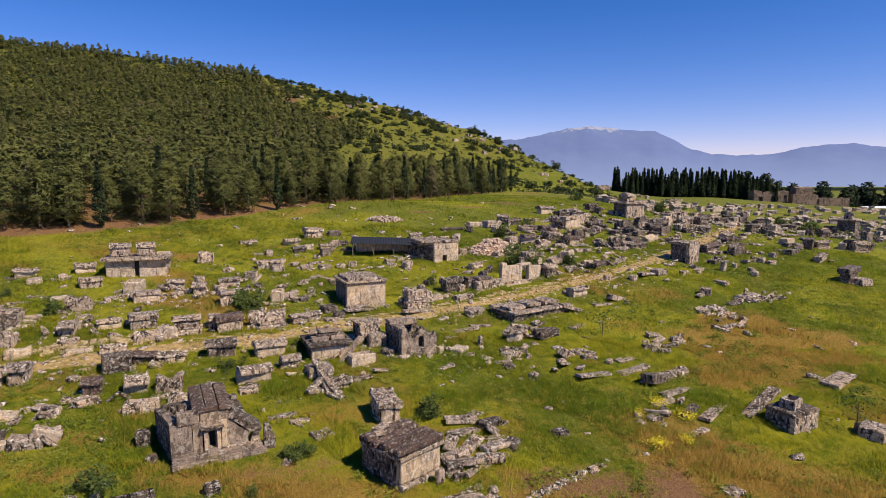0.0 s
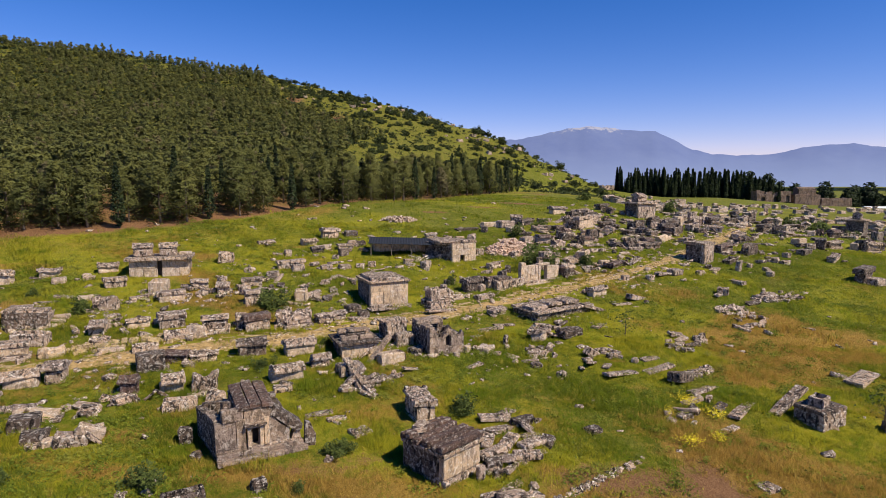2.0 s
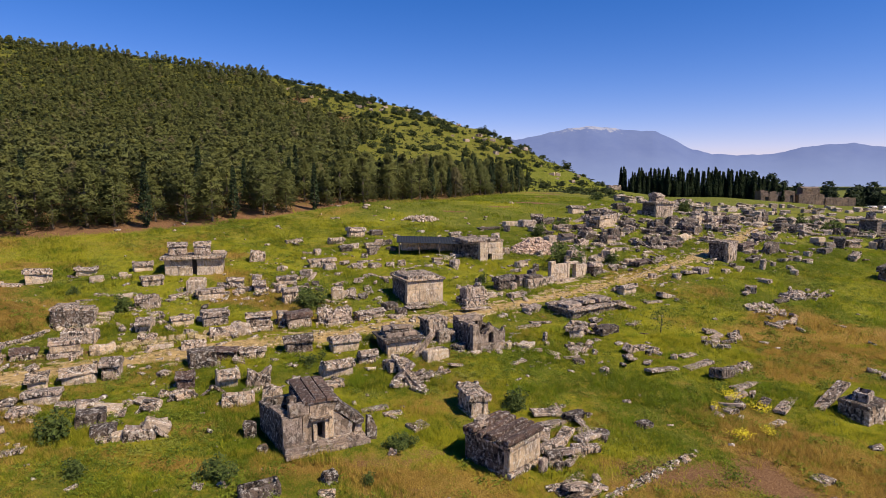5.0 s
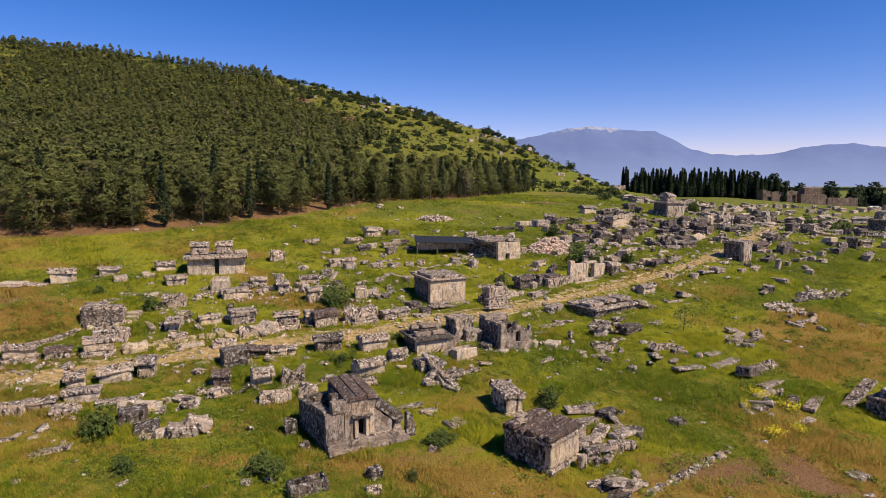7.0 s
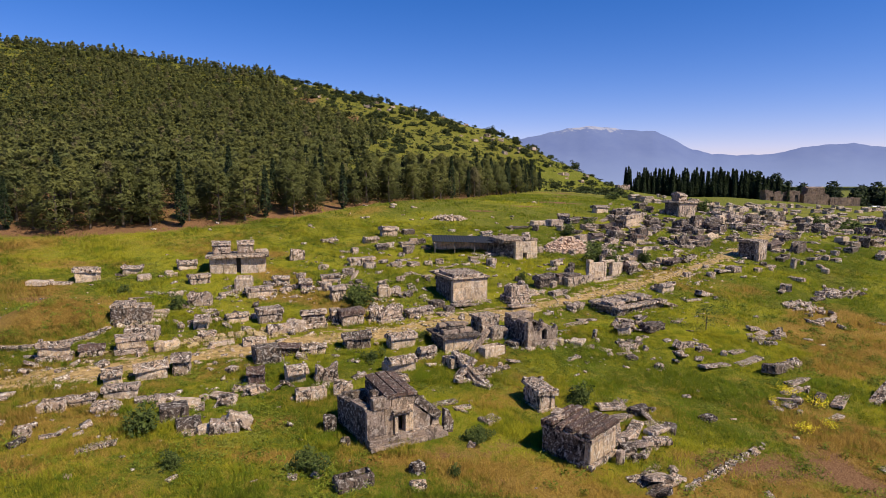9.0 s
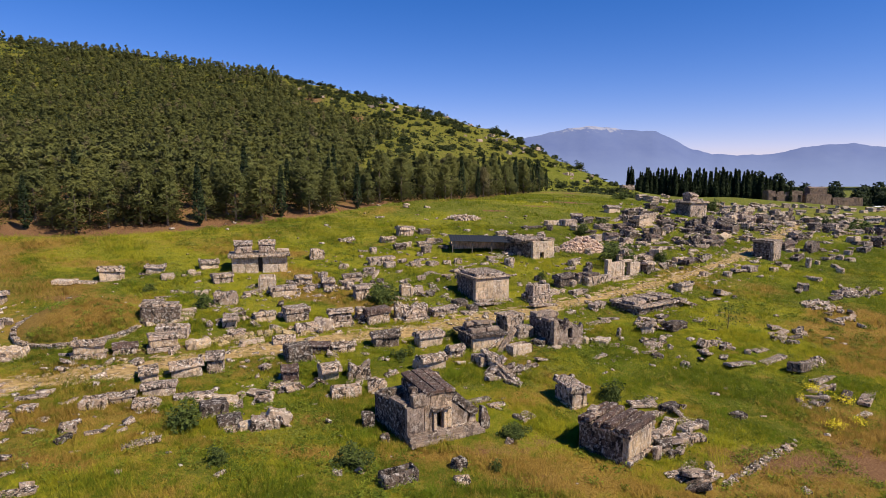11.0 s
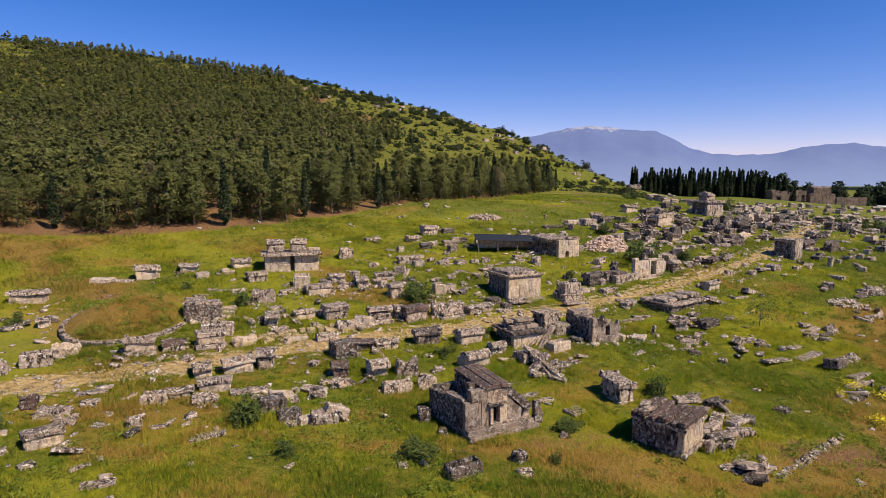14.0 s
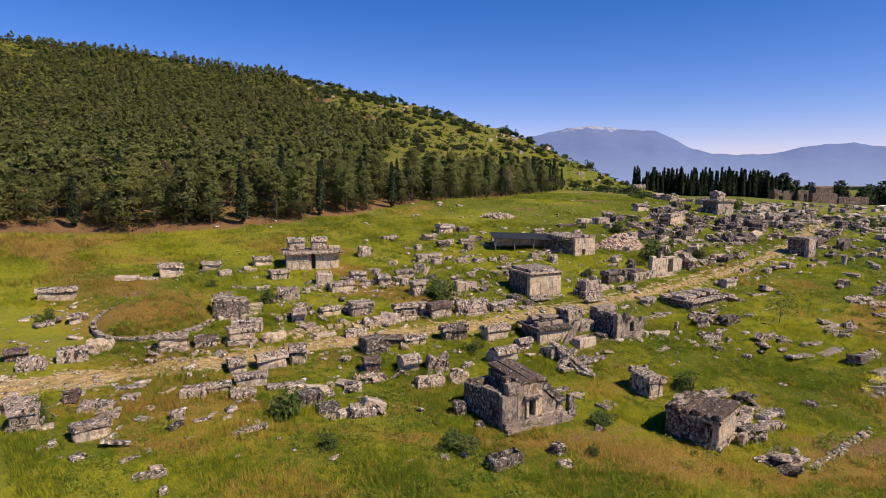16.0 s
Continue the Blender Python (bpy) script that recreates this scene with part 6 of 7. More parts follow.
fallen_slab(-27.33, 32.98, 21, 2.33, 0.75, 0.27, tilt=(-2, 1))
stone_block(-25.32, 30.92, 29, 1.53, 1.26, 0.81, mat=DARK_STONE)
stone_block(-25.16, 32.16, 23, 1.51, 1.25, 0.50, mat=TAN_STONE, tilt=(0, 14))
stone_block(-24.01, 29.82, 29, 1.31, 1.08, 0.58, mat=DARK_STONE)
stone_block(-22.96, 29.54, 26, 0.88, 0.73, 0.42, mat=TAN_STONE)
sarcophagus(-21.98, 29.64, 21, 1.60, 0.72, 0.76, "none", mat=DARK_STONE, tilt=(8, 8))
fallen_slab(-20.92, 29.82, 34, 0.96, 0.42, 0.18, tilt=(0, 50), lift=0.29)
fallen_slab(-27.85, 27.50, 27, 1.95, 0.75, 0.18, tilt=(-3, -4))
fallen_slab(-33.99, 25.13, 14, 1.41, 0.58, 0.24, tilt=(-20, 10), lift=0.16)
stone_block(-41.52, 28.63, 3, 1.71, 1.41, 0.72)
fallen_slab(-36.76, 32.03, 30, 1.73, 0.72, 0.20, tilt=(-5, 1))
stone_block(-35.99, 30.54, 5, 1.00, 0.82, 0.35)
fallen_slab(-30.82, 28.31, 37, 0.93, 0.37, 0.18, tilt=(-5, 2))
fallen_slab(-32.73, 24.09, 43, 0.99, 0.40, 0.18, tilt=(-5, -4))
fallen_slab(-31.13, 22.80, 19, 1.53, 0.63, 0.19, tilt=(5, -1))
stone_block(-27.61, 24.67, 21, 0.43, 0.36, 0.24, mat=PALE_STONE)
stone_post(-29.85, 21.42, 30, 0.39, 0.48)
sarcophagus(-14.03, 25.06, 29, 1.88, 0.87, 0.69, "none", mat=DARK_STONE)
stone_block(-10.95, 26.41, 41, 0.64, 0.53, 0.52, mat=DARK_STONE)
stone_block(-10.88, 25.17, 12, 0.77, 0.64, 0.41)
fallen_slab(0.40, 26.82, 13, 1.33, 0.47, 0.21, tilt=(14, 0))
fallen_slab(1.67, 26.61, 24, 2.50, 0.69, 0.21, tilt=(-12, 10), lift=0.22)
fallen_slab(1.20, 27.44, 47, 1.86, 0.56, 0.18, tilt=(4, -4))
stone_post(-0.19, 28.13, 39, 0.42, 0.91)
stone_block(0.56, 29.19, 17, 0.86, 0.71, 0.65, mat=DARK_STONE)
sarcophagus(2.93, 33.98, 36, 2.00, 0.88, 0.50, "broken", mat=DARK_STONE, tilt=(4, 6))
fallen_slab(1.06, 34.20, 19, 2.10, 0.75, 0.21, tilt=(8, 8), lift=0.15)
fallen_slab(1.60, 34.87, 48, 2.08, 0.75, 0.21, tilt=(-6, 1))
fallen_slab(1.18, 32.81, 38, 1.94, 0.75, 0.24, tilt=(-6, 6), lift=0.10)
fallen_slab(3.12, 32.38, 37, 1.78, 0.75, 0.24, tilt=(1, 6))
stone_block(3.87, 31.78, 59, 0.97, 0.80, 0.45, mat=DARK_STONE)
stone_block(2.58, 30.46, 35, 0.93, 0.77, 0.34, mat=PALE_STONE)
fallen_slab(-9.60, 33.86, 17, 1.66, 0.72, 0.18, tilt=(-5, -6))
fallen_slab(-8.47, 33.34, 28, 1.19, 0.51, 0.18, tilt=(-0, 3))
sarcophagus(-21.53, 30.25, 26, 1.42, 0.63, 0.86, "none", tilt=(0, 25))
fallen_slab(-22.32, 29.86, 11, 2.15, 0.75, 0.26, tilt=(4, -1))
fallen_slab(-23.08, 29.59, 33, 2.22, 0.75, 0.23, tilt=(-2, -2))
stone_block(-16.18, 30.43, 16, 0.73, 0.60, 0.96, mat=DARK_STONE)
stone_block(-15.08, 28.99, 7, 0.58, 0.48, 0.41, mat=DARK_STONE)
stone_block(-11.02, 26.54, 36, 0.73, 0.60, 0.60, mat=DARK_STONE)
stone_block(-8.20, 29.13, 2, 0.38, 0.31, 0.43, mat=PALE_STONE, tilt=(10, 24))
stone_block(-6.87, 32.00, 39, 1.15, 0.95, 0.30)
fallen_slab(-8.3, 38.9, -52, 2.3, 0.5, 0.26, tilt=(0, 34), lift=0.62)
fallen_slab(-8.10, 38.13, 20, 2.12, 0.75, 0.24, tilt=(0, -42), lift=0.57)
stone_block(-8.65, 39.91, 26, 1.72, 1.42, 0.73)
fallen_slab(-7.39, 38.41, -20, 1.60, 0.69, 0.20, tilt=(0, -30), lift=0.32)
fallen_slab(-7.74, 42.64, 27, 2.02, 0.75, 0.18, tilt=(0, -35), lift=0.46)
stone_block(-12.63, 36.97, 22, 1.20, 0.99, 0.29)
fallen_slab(-22.63, 34.67, 13, 1.05, 0.43, 0.18, tilt=(0, 20), lift=0.14)
stone_block(14.81, 28.54, 19, 1.04, 0.86, 0.25)
stone_block(-24.17, 37.30, 52, 0.75, 0.62, 0.46)



# along the road and round the burial mound
sarcophagus(-24.35, 46.95, 28, 2.03, 1.14, 1.30, "flat")
sarcophagus(-26.94, 46.69, 30, 1.72, 1.01, 0.84, "barrel")
loose_lid(-22.87, 44.68, 28, 2.02, 0.80, 0.76)
sarcophagus(-21.57, 45.15, 17, 1.54, 1.01, 1.02, "broken", mat=TAN_STONE)
sarcophagus(-20.42, 46.06, 20, 1.95, 1.01, 1.56, "gable", plinth=0.35)
sarcophagus(-17.45, 47.25, 26, 2.03, 1.32, 1.45, "flat")
sarcophagus(-18.89, 47.59, 25, 0.87, 1.06, 1.19, "flat")
sarcophagus(-15.37, 47.89, 19, 1.43, 1.01, 1.47, "broken", plinth=0.3)
sarcophagus(-32.53, 40.12, 30, 1.95, 1.06, 1.34, "flat", plinth=0.3)
sarcophagus(-32.88, 42.48, 12, 2.37, 1.14, 0.99, "none")
sarcophagus(-34.90, 39.27, 26, 1.60, 1.01, 0.85, "barrel")
sarcophagus(-29.34, 45.22, 9, 1.08, 1.32, 1.30, "askew")
sarcophagus(-28.15, 43.19, 17, 1.38, 1.01, 0.62, "broken")
sarcophagus(-30.19, 40.79, 28, 1.67, 1.01, 0.79, "broken")
fallen_slab(-26.50, 41.85, 34, 1.75, 0.80, 0.3, mat=TAN_STONE)
loose_lid(-24.11, 42.02, 26, 1.72, 0.80, 0.70)
sarcophagus(-29.07, 36.08, 22, 1.98, 1.06, 1.22, "gable", mat=DARK_STONE)
sarcophagus(-27.50, 37.13, 20, 1.14, 1.50, 1.48, "gable")
sarcophagus(-31.18, 35.20, 30, 1.12, 1.32, 1.05, "gable", mat=TAN_STONE)
sarcophagus(-29.53, 33.15, 16, 1.92, 0.88, 0.90, "flat", mat=TAN_STONE)
sarcophagus(-16.26, 42.24, 22, 2.03, 1.01, 1.41, "gable", mat=DARK_STONE)
sarcophagus(-21.05, 40.59, 8, 1.50, 1.14, 0.92, "gable", mat=ROOF_SLAB)
sarcophagus(-19.39, 41.00, 24, 1.89, 0.88, 0.84, "barrel")
sarcophagus(-22.10, 35.90, 23, 1.11, 0.88, 1.25, "gable", mat=ROOF_SLAB)
sarcophagus(-19.64, 36.59, 15, 1.36, 1.14, 1.29, "askew", mat=TAN_STONE)
sarcophagus(-17.56, 36.65, 8, 1.50, 1.23, 1.26, "broken")
sarcophagus(-18.04, 34.00, 22, 1.92, 0.88, 0.76, "none", mat=DARK_STONE)
sarcophagus(-16.07, 34.52, 16, 1.21, 0.88, 0.96, "broken")
sarcophagus(-33.93, 56.08, 36, 1.96, 1.01, 1.03, "flat")
sarcophagus(-29.09, 54.94, 14, 1.48, 1.76, 1.21, "none")
sarcophagus(-27.03, 52.97, 30, 2.30, 1.01, 1.04, "flat")
sarcophagus(-25.85, 56.40, 25, 1.56, 1.01, 1.02, "gable")
sarcophagus(-23.23, 55.61, 23, 1.17, 1.67, 1.13, "gable")
sarcophagus(-21.14, 57.72, 19, 1.89, 1.01, 0.84, "flat")
sarcophagus(-19.58, 52.97, 29, 1.39, 1.01, 1.43, "flat", plinth=0.3)
sarcophagus(-15.36, 54.00, 11, 1.05, 1.50, 1.11, "none")
sarcophagus(-26.20, 64.61, 16, 1.69, 1.01, 1.28, "broken")
sarcophagus(-18.77, 63.71, 24, 2.89, 1.01, 1.01, "flat")
sarcophagus(-41.68, 58.34, 18, 1.80, 1.01, 0.93, "gable", mat=TAN_STONE)
sarcophagus(-36.84, 60.19, 31, 1.88, 1.01, 1.07, "gable", mat=TAN_STONE)
sarcophagus(-44.36, 56.19, 31, 0.98, 1.23, 1.32, "gable", mat=TAN_STONE)
sarcophagus(-31.43, 50.05, 9, 2.08, 1.01, 1.29, "broken", mat=DARK_STONE)
sarcophagus(-39.70, 26.74, 24, 1.31, 1.06, 1.39, "flat", plinth=0.35)
sarcophagus(-35.72, 25.97, 42, 1.75, 0.88, 1.06, "flat", mat=TAN_STONE)
sarcophagus(-39.18, 29.96, 25, 0.82, 0.79, 0.98, "broken", mat=ROOF_SLAB)
sarcophagus(-37.24, 29.13, 13, 1.98, 1.01, 0.71, "broken")
sarcophagus(-36.17, 28.43, 13, 1.29, 1.01, 0.52, "broken")
sarcophagus(-42.74, 35.88, 29, 1.89, 1.06, 1.02, "none")
sarcophagus(-41.95, 37.89, 13, 1.66, 1.01, 1.01, "broken")
sarcophagus(-44.26, 34.02, 28, 1.75, 1.01, 0.96, "broken")
sarcophagus(-46.34, 35.48, 29, 1.34, 1.01, 0.99, "gable", mat=ROOF_SLAB)
sarcophagus(-36.84, 38.17, 23, 1.91, 1.01, 1.36, "gable", plinth=0.35)
sarcophagus(-32.53, 31.27, 11, 1.47, 1.01, 0.71, "broken")
sarcophagus(-31.26, 31.98, 19, 1.55, 0.79, 0.73, "barrel")
sarcophagus(-29.47, 31.37, 16, 1.55, 1.01, 0.56, "broken")
sarcophagus(-32.18, 28.23, 25, 0.80, 0.70, 0.64, "none")
sarcophagus(-46.68, 42.71, 25, 0.81, 0.97, 0.91, "gable", mat=TAN_STONE)


BUSHES = ((-16.6, 26.1, 1.19), (-23.1, 26.0, 0.9), (-26.2, 29.0, 1.55), (-8.1, 29.6, 0.85), (-17.8, 51.6, 1.9), (8.4, 67.5, 2.66), (-7.5, 30.2, 0.7), (-48.7, 42.7, 1.04), (-39.5, 27.7, 0.98), (-14.7, 39.8, 0.86), (7.9, 81.1, 1.78), (-11.3, 44.3, 0.8), (12.6, 86.9, 1.49), (-32.8, 49.1, 1.31), (43.4, 119.2, 2.46), (-1.4, 59.9, 1.03), (-39.5, 52.8, 0.76), (-1.0, 34.5, 1.36), (14.8, 69.5, 1.39), (-9.1, 26.4, 0.6))
SAPLING = (25.7, 35.1)
FLOWERS = ((14.2, 37.4, 1.2, 1.3, 840), (15.4, 35.9, 1.2, 1.1, 720), (12.3, 32.2, 1.1, 1.0, 720), (14.2, 32.8, 0.6, 0.8, 300), (12.4, 35.9, 0.5, 0.7, 192))


# ---- heaps, scattered stones ----
rubble_pile(-8.6, 87.0, 2.6, 1.1, 0.7, 130, 0.32, PALE_STONE, 10, "heap of pale cream stone rubble on the meadow")
rubble_pile(6.2, 73.2, 3.2, 1.8, 1.7, 700, 0.30, PINK_STONE, 20, "high heap of broken pinkish limestone")
rubble_pile(31.6, 59.6, 1.9, 0.8, 0.6, 90, 0.32, STONE, 10)
rubble_pile(26.2, 55.6, 1.8, 1.6, 0.25, 60, 0.35, PALE_STONE, 10)
rubble_pile(16.5, 41.8, 2.2, 0.6, 0.2, 60, 0.3, STONE, 35)
rubble_pile(-34.6, 45.4, 1.8, 0.8, 0.25, 34, 0.42, TAN_STONE, 30)
rubble_pile(-26.0, 43.0, 4.5, 0.9, 0.04, 60, 0.4, PAVING_STONE, 25, "broken tan paving and rubble beside the road")
for sx, sy, sw, sl in ((0.6, 30.2, 25, 1.7), (1.5, 31.0, 60, 1.9), (2.5, 30.0, 10, 1.6), (1.2, 29.6, -20, 1.3), (2.9, 31.2, 35, 1.8), (0.4, 31.3, 80, 1.4)):
    fallen_slab(sx, sy, sw, sl, 0.7, 0.3, (RNG.uniform(-12, 12), RNG.uniform(-14, 14)), None, 0.22)
for sx, sy, sw, sl, tip, up in ((-7.4, 37.6, -46, 2.2, (4, 26), 0.42), (-7.9, 38.0, -58, 1.9, (-6, 30), 0.45), (-6.8, 38.0, 15, 1.7, (8, -16), 0.3), (-8.3, 37.2, 40, 1.4, (-5, 12), 0.1), (-7.0, 36.8, -30, 1.3, (3, 6), 0.0), (-7.6, 38.4, 70, 1.6, (12, 18), 0.35)):
    fallen_slab(sx, sy, sw, sl, 0.5, 0.3, tip, None, up)
rubble_pile(5.9, 28.5, 4.2, 0.22, 0.05, 120, 0.2, STONE, 35.4, "line of low foundation stones in the bare earth")


def build_scatter():
    """Small stones strewn between the tombs."""
    rng = np.random.default_rng(21)
    unit_box = np.array([[a, b, c] for a in (-1, 1) for b in (-1, 1) for c in (-1, 1)], float)
    quads = np.array([[0, 1, 3, 2], [4, 6, 7, 5], [0, 4, 5, 1], [2, 3, 7, 6], [0, 2, 6, 4], [1, 5, 7, 3]])
    sets = {0: ([], []), 1: ([], [])}
    n = 0
    while n < 2500:
        x, y = rng.uniform(-55, 75), rng.uniform(23, 118)
        d = float(off_road(x, y))
        dense = 1.0 * math.exp(-((d - 8) / 11.0) ** 2) + 0.7 * math.exp(-((d + 6) / 6.0) ** 2) + 0.10
        if x > 12 and d < -4:
            dense *= 0.35
        if y > 95 and x < 20:
            dense *= 0.1
        if x < -36 and y > 50:
            dense *= 0.25
        if math.hypot(x + 40.6, y - 43.7) < 5.2:
            continue
        if rng.uniform() > dense * (0.6 + 0.5 * float(wave(x, y, 3.0, 6))):
            continue
        k = min(rng.lognormal(-1.6, 0.5), 0.55) * (1 + 0.6 * float(ss(55, 100, y)))
        s = np.array([k * rng.uniform(0.8, 2.2), k * rng.uniform(0.7, 1.2), k * rng.uniform(0.25, 0.6)]) * 0.6
        v = unit_box * s * rng.uniform(0.7, 1.1, (8, 3))
        e = np.array(Euler((rng.normal() * 0.2, rng.normal() * 0.2, rng.uniform(0, 6.28))).to_matrix())
        v = v @ e.T + np.array([x, y, float(ground(x, y)) + s[2] * 0.4])
        V, Fc = sets[0 if rng.uniform() < 0.75 else 1]
        Fc.append(quads + 8 * len(V))
        V.append(v)
        n += 1
    for key, mat, label in ((0, STONE, "grey limestone fragments strewn in the grass"), (1, PALE_STONE, "pale limestone fragments strewn in the grass")):
        V, Fc = sets[key]
        tagged(soup("stone_fragments", np.concatenate(V), np.concatenate(Fc), mat), label, "stones", kind="stuff")
    # gravel trodden into the road
    V, Fc = [], []
    for _ in range(1000):
        x = rng.uniform(-60, 44)
        y = float(road_y(x)) + rng.normal() * 1.3
        k = rng.uniform(0.04, 0.16)
        e = np.array(Euler((0, 0, rng.uniform(0, 6.28))).to_matrix())
        v = (unit_box * np.array([k * rng.uniform(1, 2), k, k * 0.5]) * rng.uniform(0.6, 1.1, (8, 3))) @ e.T
        Fc.append(quads + 8 * len(V))
        V.append(v + np.array([x, y, float(ground(x, y)) + 0.03]))
    tagged(soup("gravel", np.concatenate(V), np.concatenate(Fc), PAVING_STONE), "tan gravel and stone chips on the road", "gravel", kind="stuff")
    # larger loose slabs among the farther tombs
    count = 0
    while count < 190:
        x, y = rng.uniform(-30, 72), rng.uniform(52, 116)
        d = float(off_road(x, y))
        if not (2.5 < d < 24 or (-14 < d < -2.5 and x > 25)) or (y > 84 and x < 14) or rng.uniform() > 0.75 + 0.3 * float(wave(x, y, 5, 1)):
            continue
        yaw = 35 + rng.normal() * 35
        if rng.uniform() < 0.5:
            fallen_slab(x, y, yaw, rng.uniform(1.0, 2.2), rng.uniform(0.5, 0.9), rng.uniform(0.2, 0.4), (rng.uniform(-10, 10), rng.uniform(-10, 10)), None, 0.1)
        else:
            stone_block(x, y, yaw, rng.uniform(0.6, 1.3), rng.uniform(0.5, 0.9), rng.uniform(0.35, 0.9), DARK_STONE if rng.uniform() < 0.3 else None)
        count += 1
    # crowded tombs above the road, below the tower tomb
    crowd = 0
    while crowd < 58:
        x, y = rng.normal() * 9 + 22, rng.normal() * 9 + 90
        d = float(off_road(x, y))
        if d < 3.2 or d > 26 or x < 8 or y > 112 or (27 < x < 37 and 95 < y < 106):
            continue
        if crowd % 3 < 2:
            sarcophagus(x, y, 38 + rng.normal() * 22, rng.uniform(1.6, 2.5), rng.uniform(0.9, 1.3), rng.uniform(0.7, 1.5), ("gable", "none", "broken", "flat", "askew")[crowd % 5], DARK_STONE if crowd % 2 else None, 0.3 if crowd % 4 == 0 else 0.0)
        fallen_slab(x + rng.normal(), y + rng.normal(), 38 + rng.normal() * 40, rng.uniform(1.0, 2.3), rng.uniform(0.5, 0.9), rng.uniform(0.18, 0.34), (rng.normal() * 9, rng.normal() * 12), DARK_STONE if crowd % 2 else None, 0.15)
        crowd += 1
    # farther sarcophagi on the right of the road's end
    count = 0
    while count < 80:
        x, y = rng.uniform(28, 92), rng.uniform(84, 140)
        d = float(off_road(x, y))
        if d < -26 or d > 22 or abs(d) < 2.5 or (x > 66 and y < 100) or (27 < x < 37 and 95 < y < 106):
            continue
        sarcophagus(x, y, 40 + rng.normal() * 25, rng.uniform(1.7, 2.5), rng.uniform(0.9, 1.3), rng.uniform(0.7, 1.7), ("gable", "broken", "flat", "none", "gable", "askew")[count % 6], DARK_STONE if rng.uniform() < 0.45 else None, 0.3 if count % 4 == 0 else 0.0)
        count += 1


build_scatter()


def build_debris():
    """Broken slabs and blocks that lie against the sarcophagi."""
    rng = np.random.default_rng(33)
    for x, y, yaw, L, W in PLACED[:190]:
        if rng.uniform() > 0.5:
            continue
        side = rng.choice((-1, 1))
        a = radians(yaw)
        u, v = rng.uniform(-0.6, 0.6) * L, side * (W * 0.5 + rng.uniform(0.25, 0.7))
        px, py = x + u * math.cos(a) - v * math.sin(a), y + u * math.sin(a) + v * math.cos(a)
        if abs(float(off_road(px, py))) < 1.5:
            continue
        mat = DARK_STONE if rng.uniform() < 0.35 else None
        if rng.uniform() < 0.55:
            lean = rng.uniform(5, 38)
            fallen_slab(px, py, yaw + rng.normal() * 25, rng.uniform(0.7, 1.6), rng.uniform(0.35, 0.7), rng.uniform(0.15, 0.28), (rng.normal() * 8, lean), mat, 0.25 * math.sin(radians(lean)))
        else:
            stone_block(px, py, yaw + rng.normal() * 30, rng.uniform(0.4, 0.9), rng.uniform(0.35, 0.6), rng.uniform(0.25, 0.55), mat, (rng.normal() * 8, rng.normal() * 8))


build_debris()


def build_far_necropolis():
    """The tombs that run on over the plateau to the cypress grove."""
    rng = np.random.default_rng(64)
    bm = bmesh.new()
    count = 0
    while count < 150:
        x, y = rng.uniform(40, 205), rng.uniform(118, 300)
        if x < 0.42 * y - 28 or x > 0.86 * y or rng.uniform() > 0.5 + 0.6 * float(wave(x, y, 13, 5)) or rng.uniform() < float(ss(170, 330, y)):
            continue
        L, W, H = rng.uniform(2.2, 3.6), rng.uniform(1.2, 1.9), rng.uniform(0.8, 1.7)
        m = pose(x, y, float(ground(x, y)) - 0.15, rng.normal() * 3, rng.normal() * 3, 40 + rng.normal() * 30)
        rough_box(bm, (L, W, H), m, 0.06, 2)
        if count % 3 == 0:
            rough_box(bm, (L * 1.12, W * 1.15, 0.3), m @ pose(0, 0, H - 0.02, 3, 4, 6), 0.05, 2)
        elif count % 3 == 1:
            for side in (-1, 1):
                rough_box(bm, (L * 1.1, W * 0.66, 0.22), m @ pose(0, side * W * 0.28, H + 0.05, -side * 28, 0, 0), 0.03, 1)
        elif rng.uniform() < 0.6:
            rough_box(bm, (L * 0.8, W * 0.5, 0.26), m @ pose(L * 0.4, -W * 0.7, 0.1, 0, 25, 30), 0.05, 1)
        count += 1
    tagged(mesh_object("far_tombs", bm, STONE), "weathered limestone tombs scattered over the far plateau", "tombs", kind="stuff")
    shrubs = tree_model("bush", "bush", 97, 1.6, 1.2, 500, 0.25, SCRUB, "leafy green bush among the far tombs", "bush")
    tagged(shrubs, group="bushes among the tombs")
    used = set()
    for _ in range(26):
        x, y = rng.uniform(30, 120), rng.uniform(95, 190)
        stand(shrubs, x, y, rng.uniform(0, 360), rng.uniform(0.7, 1.8), used)


build_far_necropolis()


# ---- bushes, flowers, the lone sapling ----
def bushes():
    models = [tree_model("bush", "bush", 90 + i, 1.2, 0.85, 1200, 0.12, SCRUB, "leafy green bush growing among the tombs", "bush") for i in range(2)]
    for p in models:
        tagged(p, group="bushes among the tombs")
    used = set()
    for x, y, s in BUSHES:
        stand(models[int(abs(x * 7)) % 2], x, y, x * 40, s, used)


def sapling(x, y, h):
    rng = np.random.default_rng(3)
    t = root("sapling", x, y, 0)
    part("trunk", trunk_bm(h * 0.85, 0.05, 9, rng, 0.35), BARK, t)
    V, Fc = sprays(rng, rng.normal(size=(260, 3)) * np.array([0.55, 0.55, 0.5]) + np.array([0, 0, h * 0.78]), 0.13)
    soup("crown", V, Fc, SCRUB, t)
    tagged(t, "thin young tree with sparse leaves in the meadow", "tree")


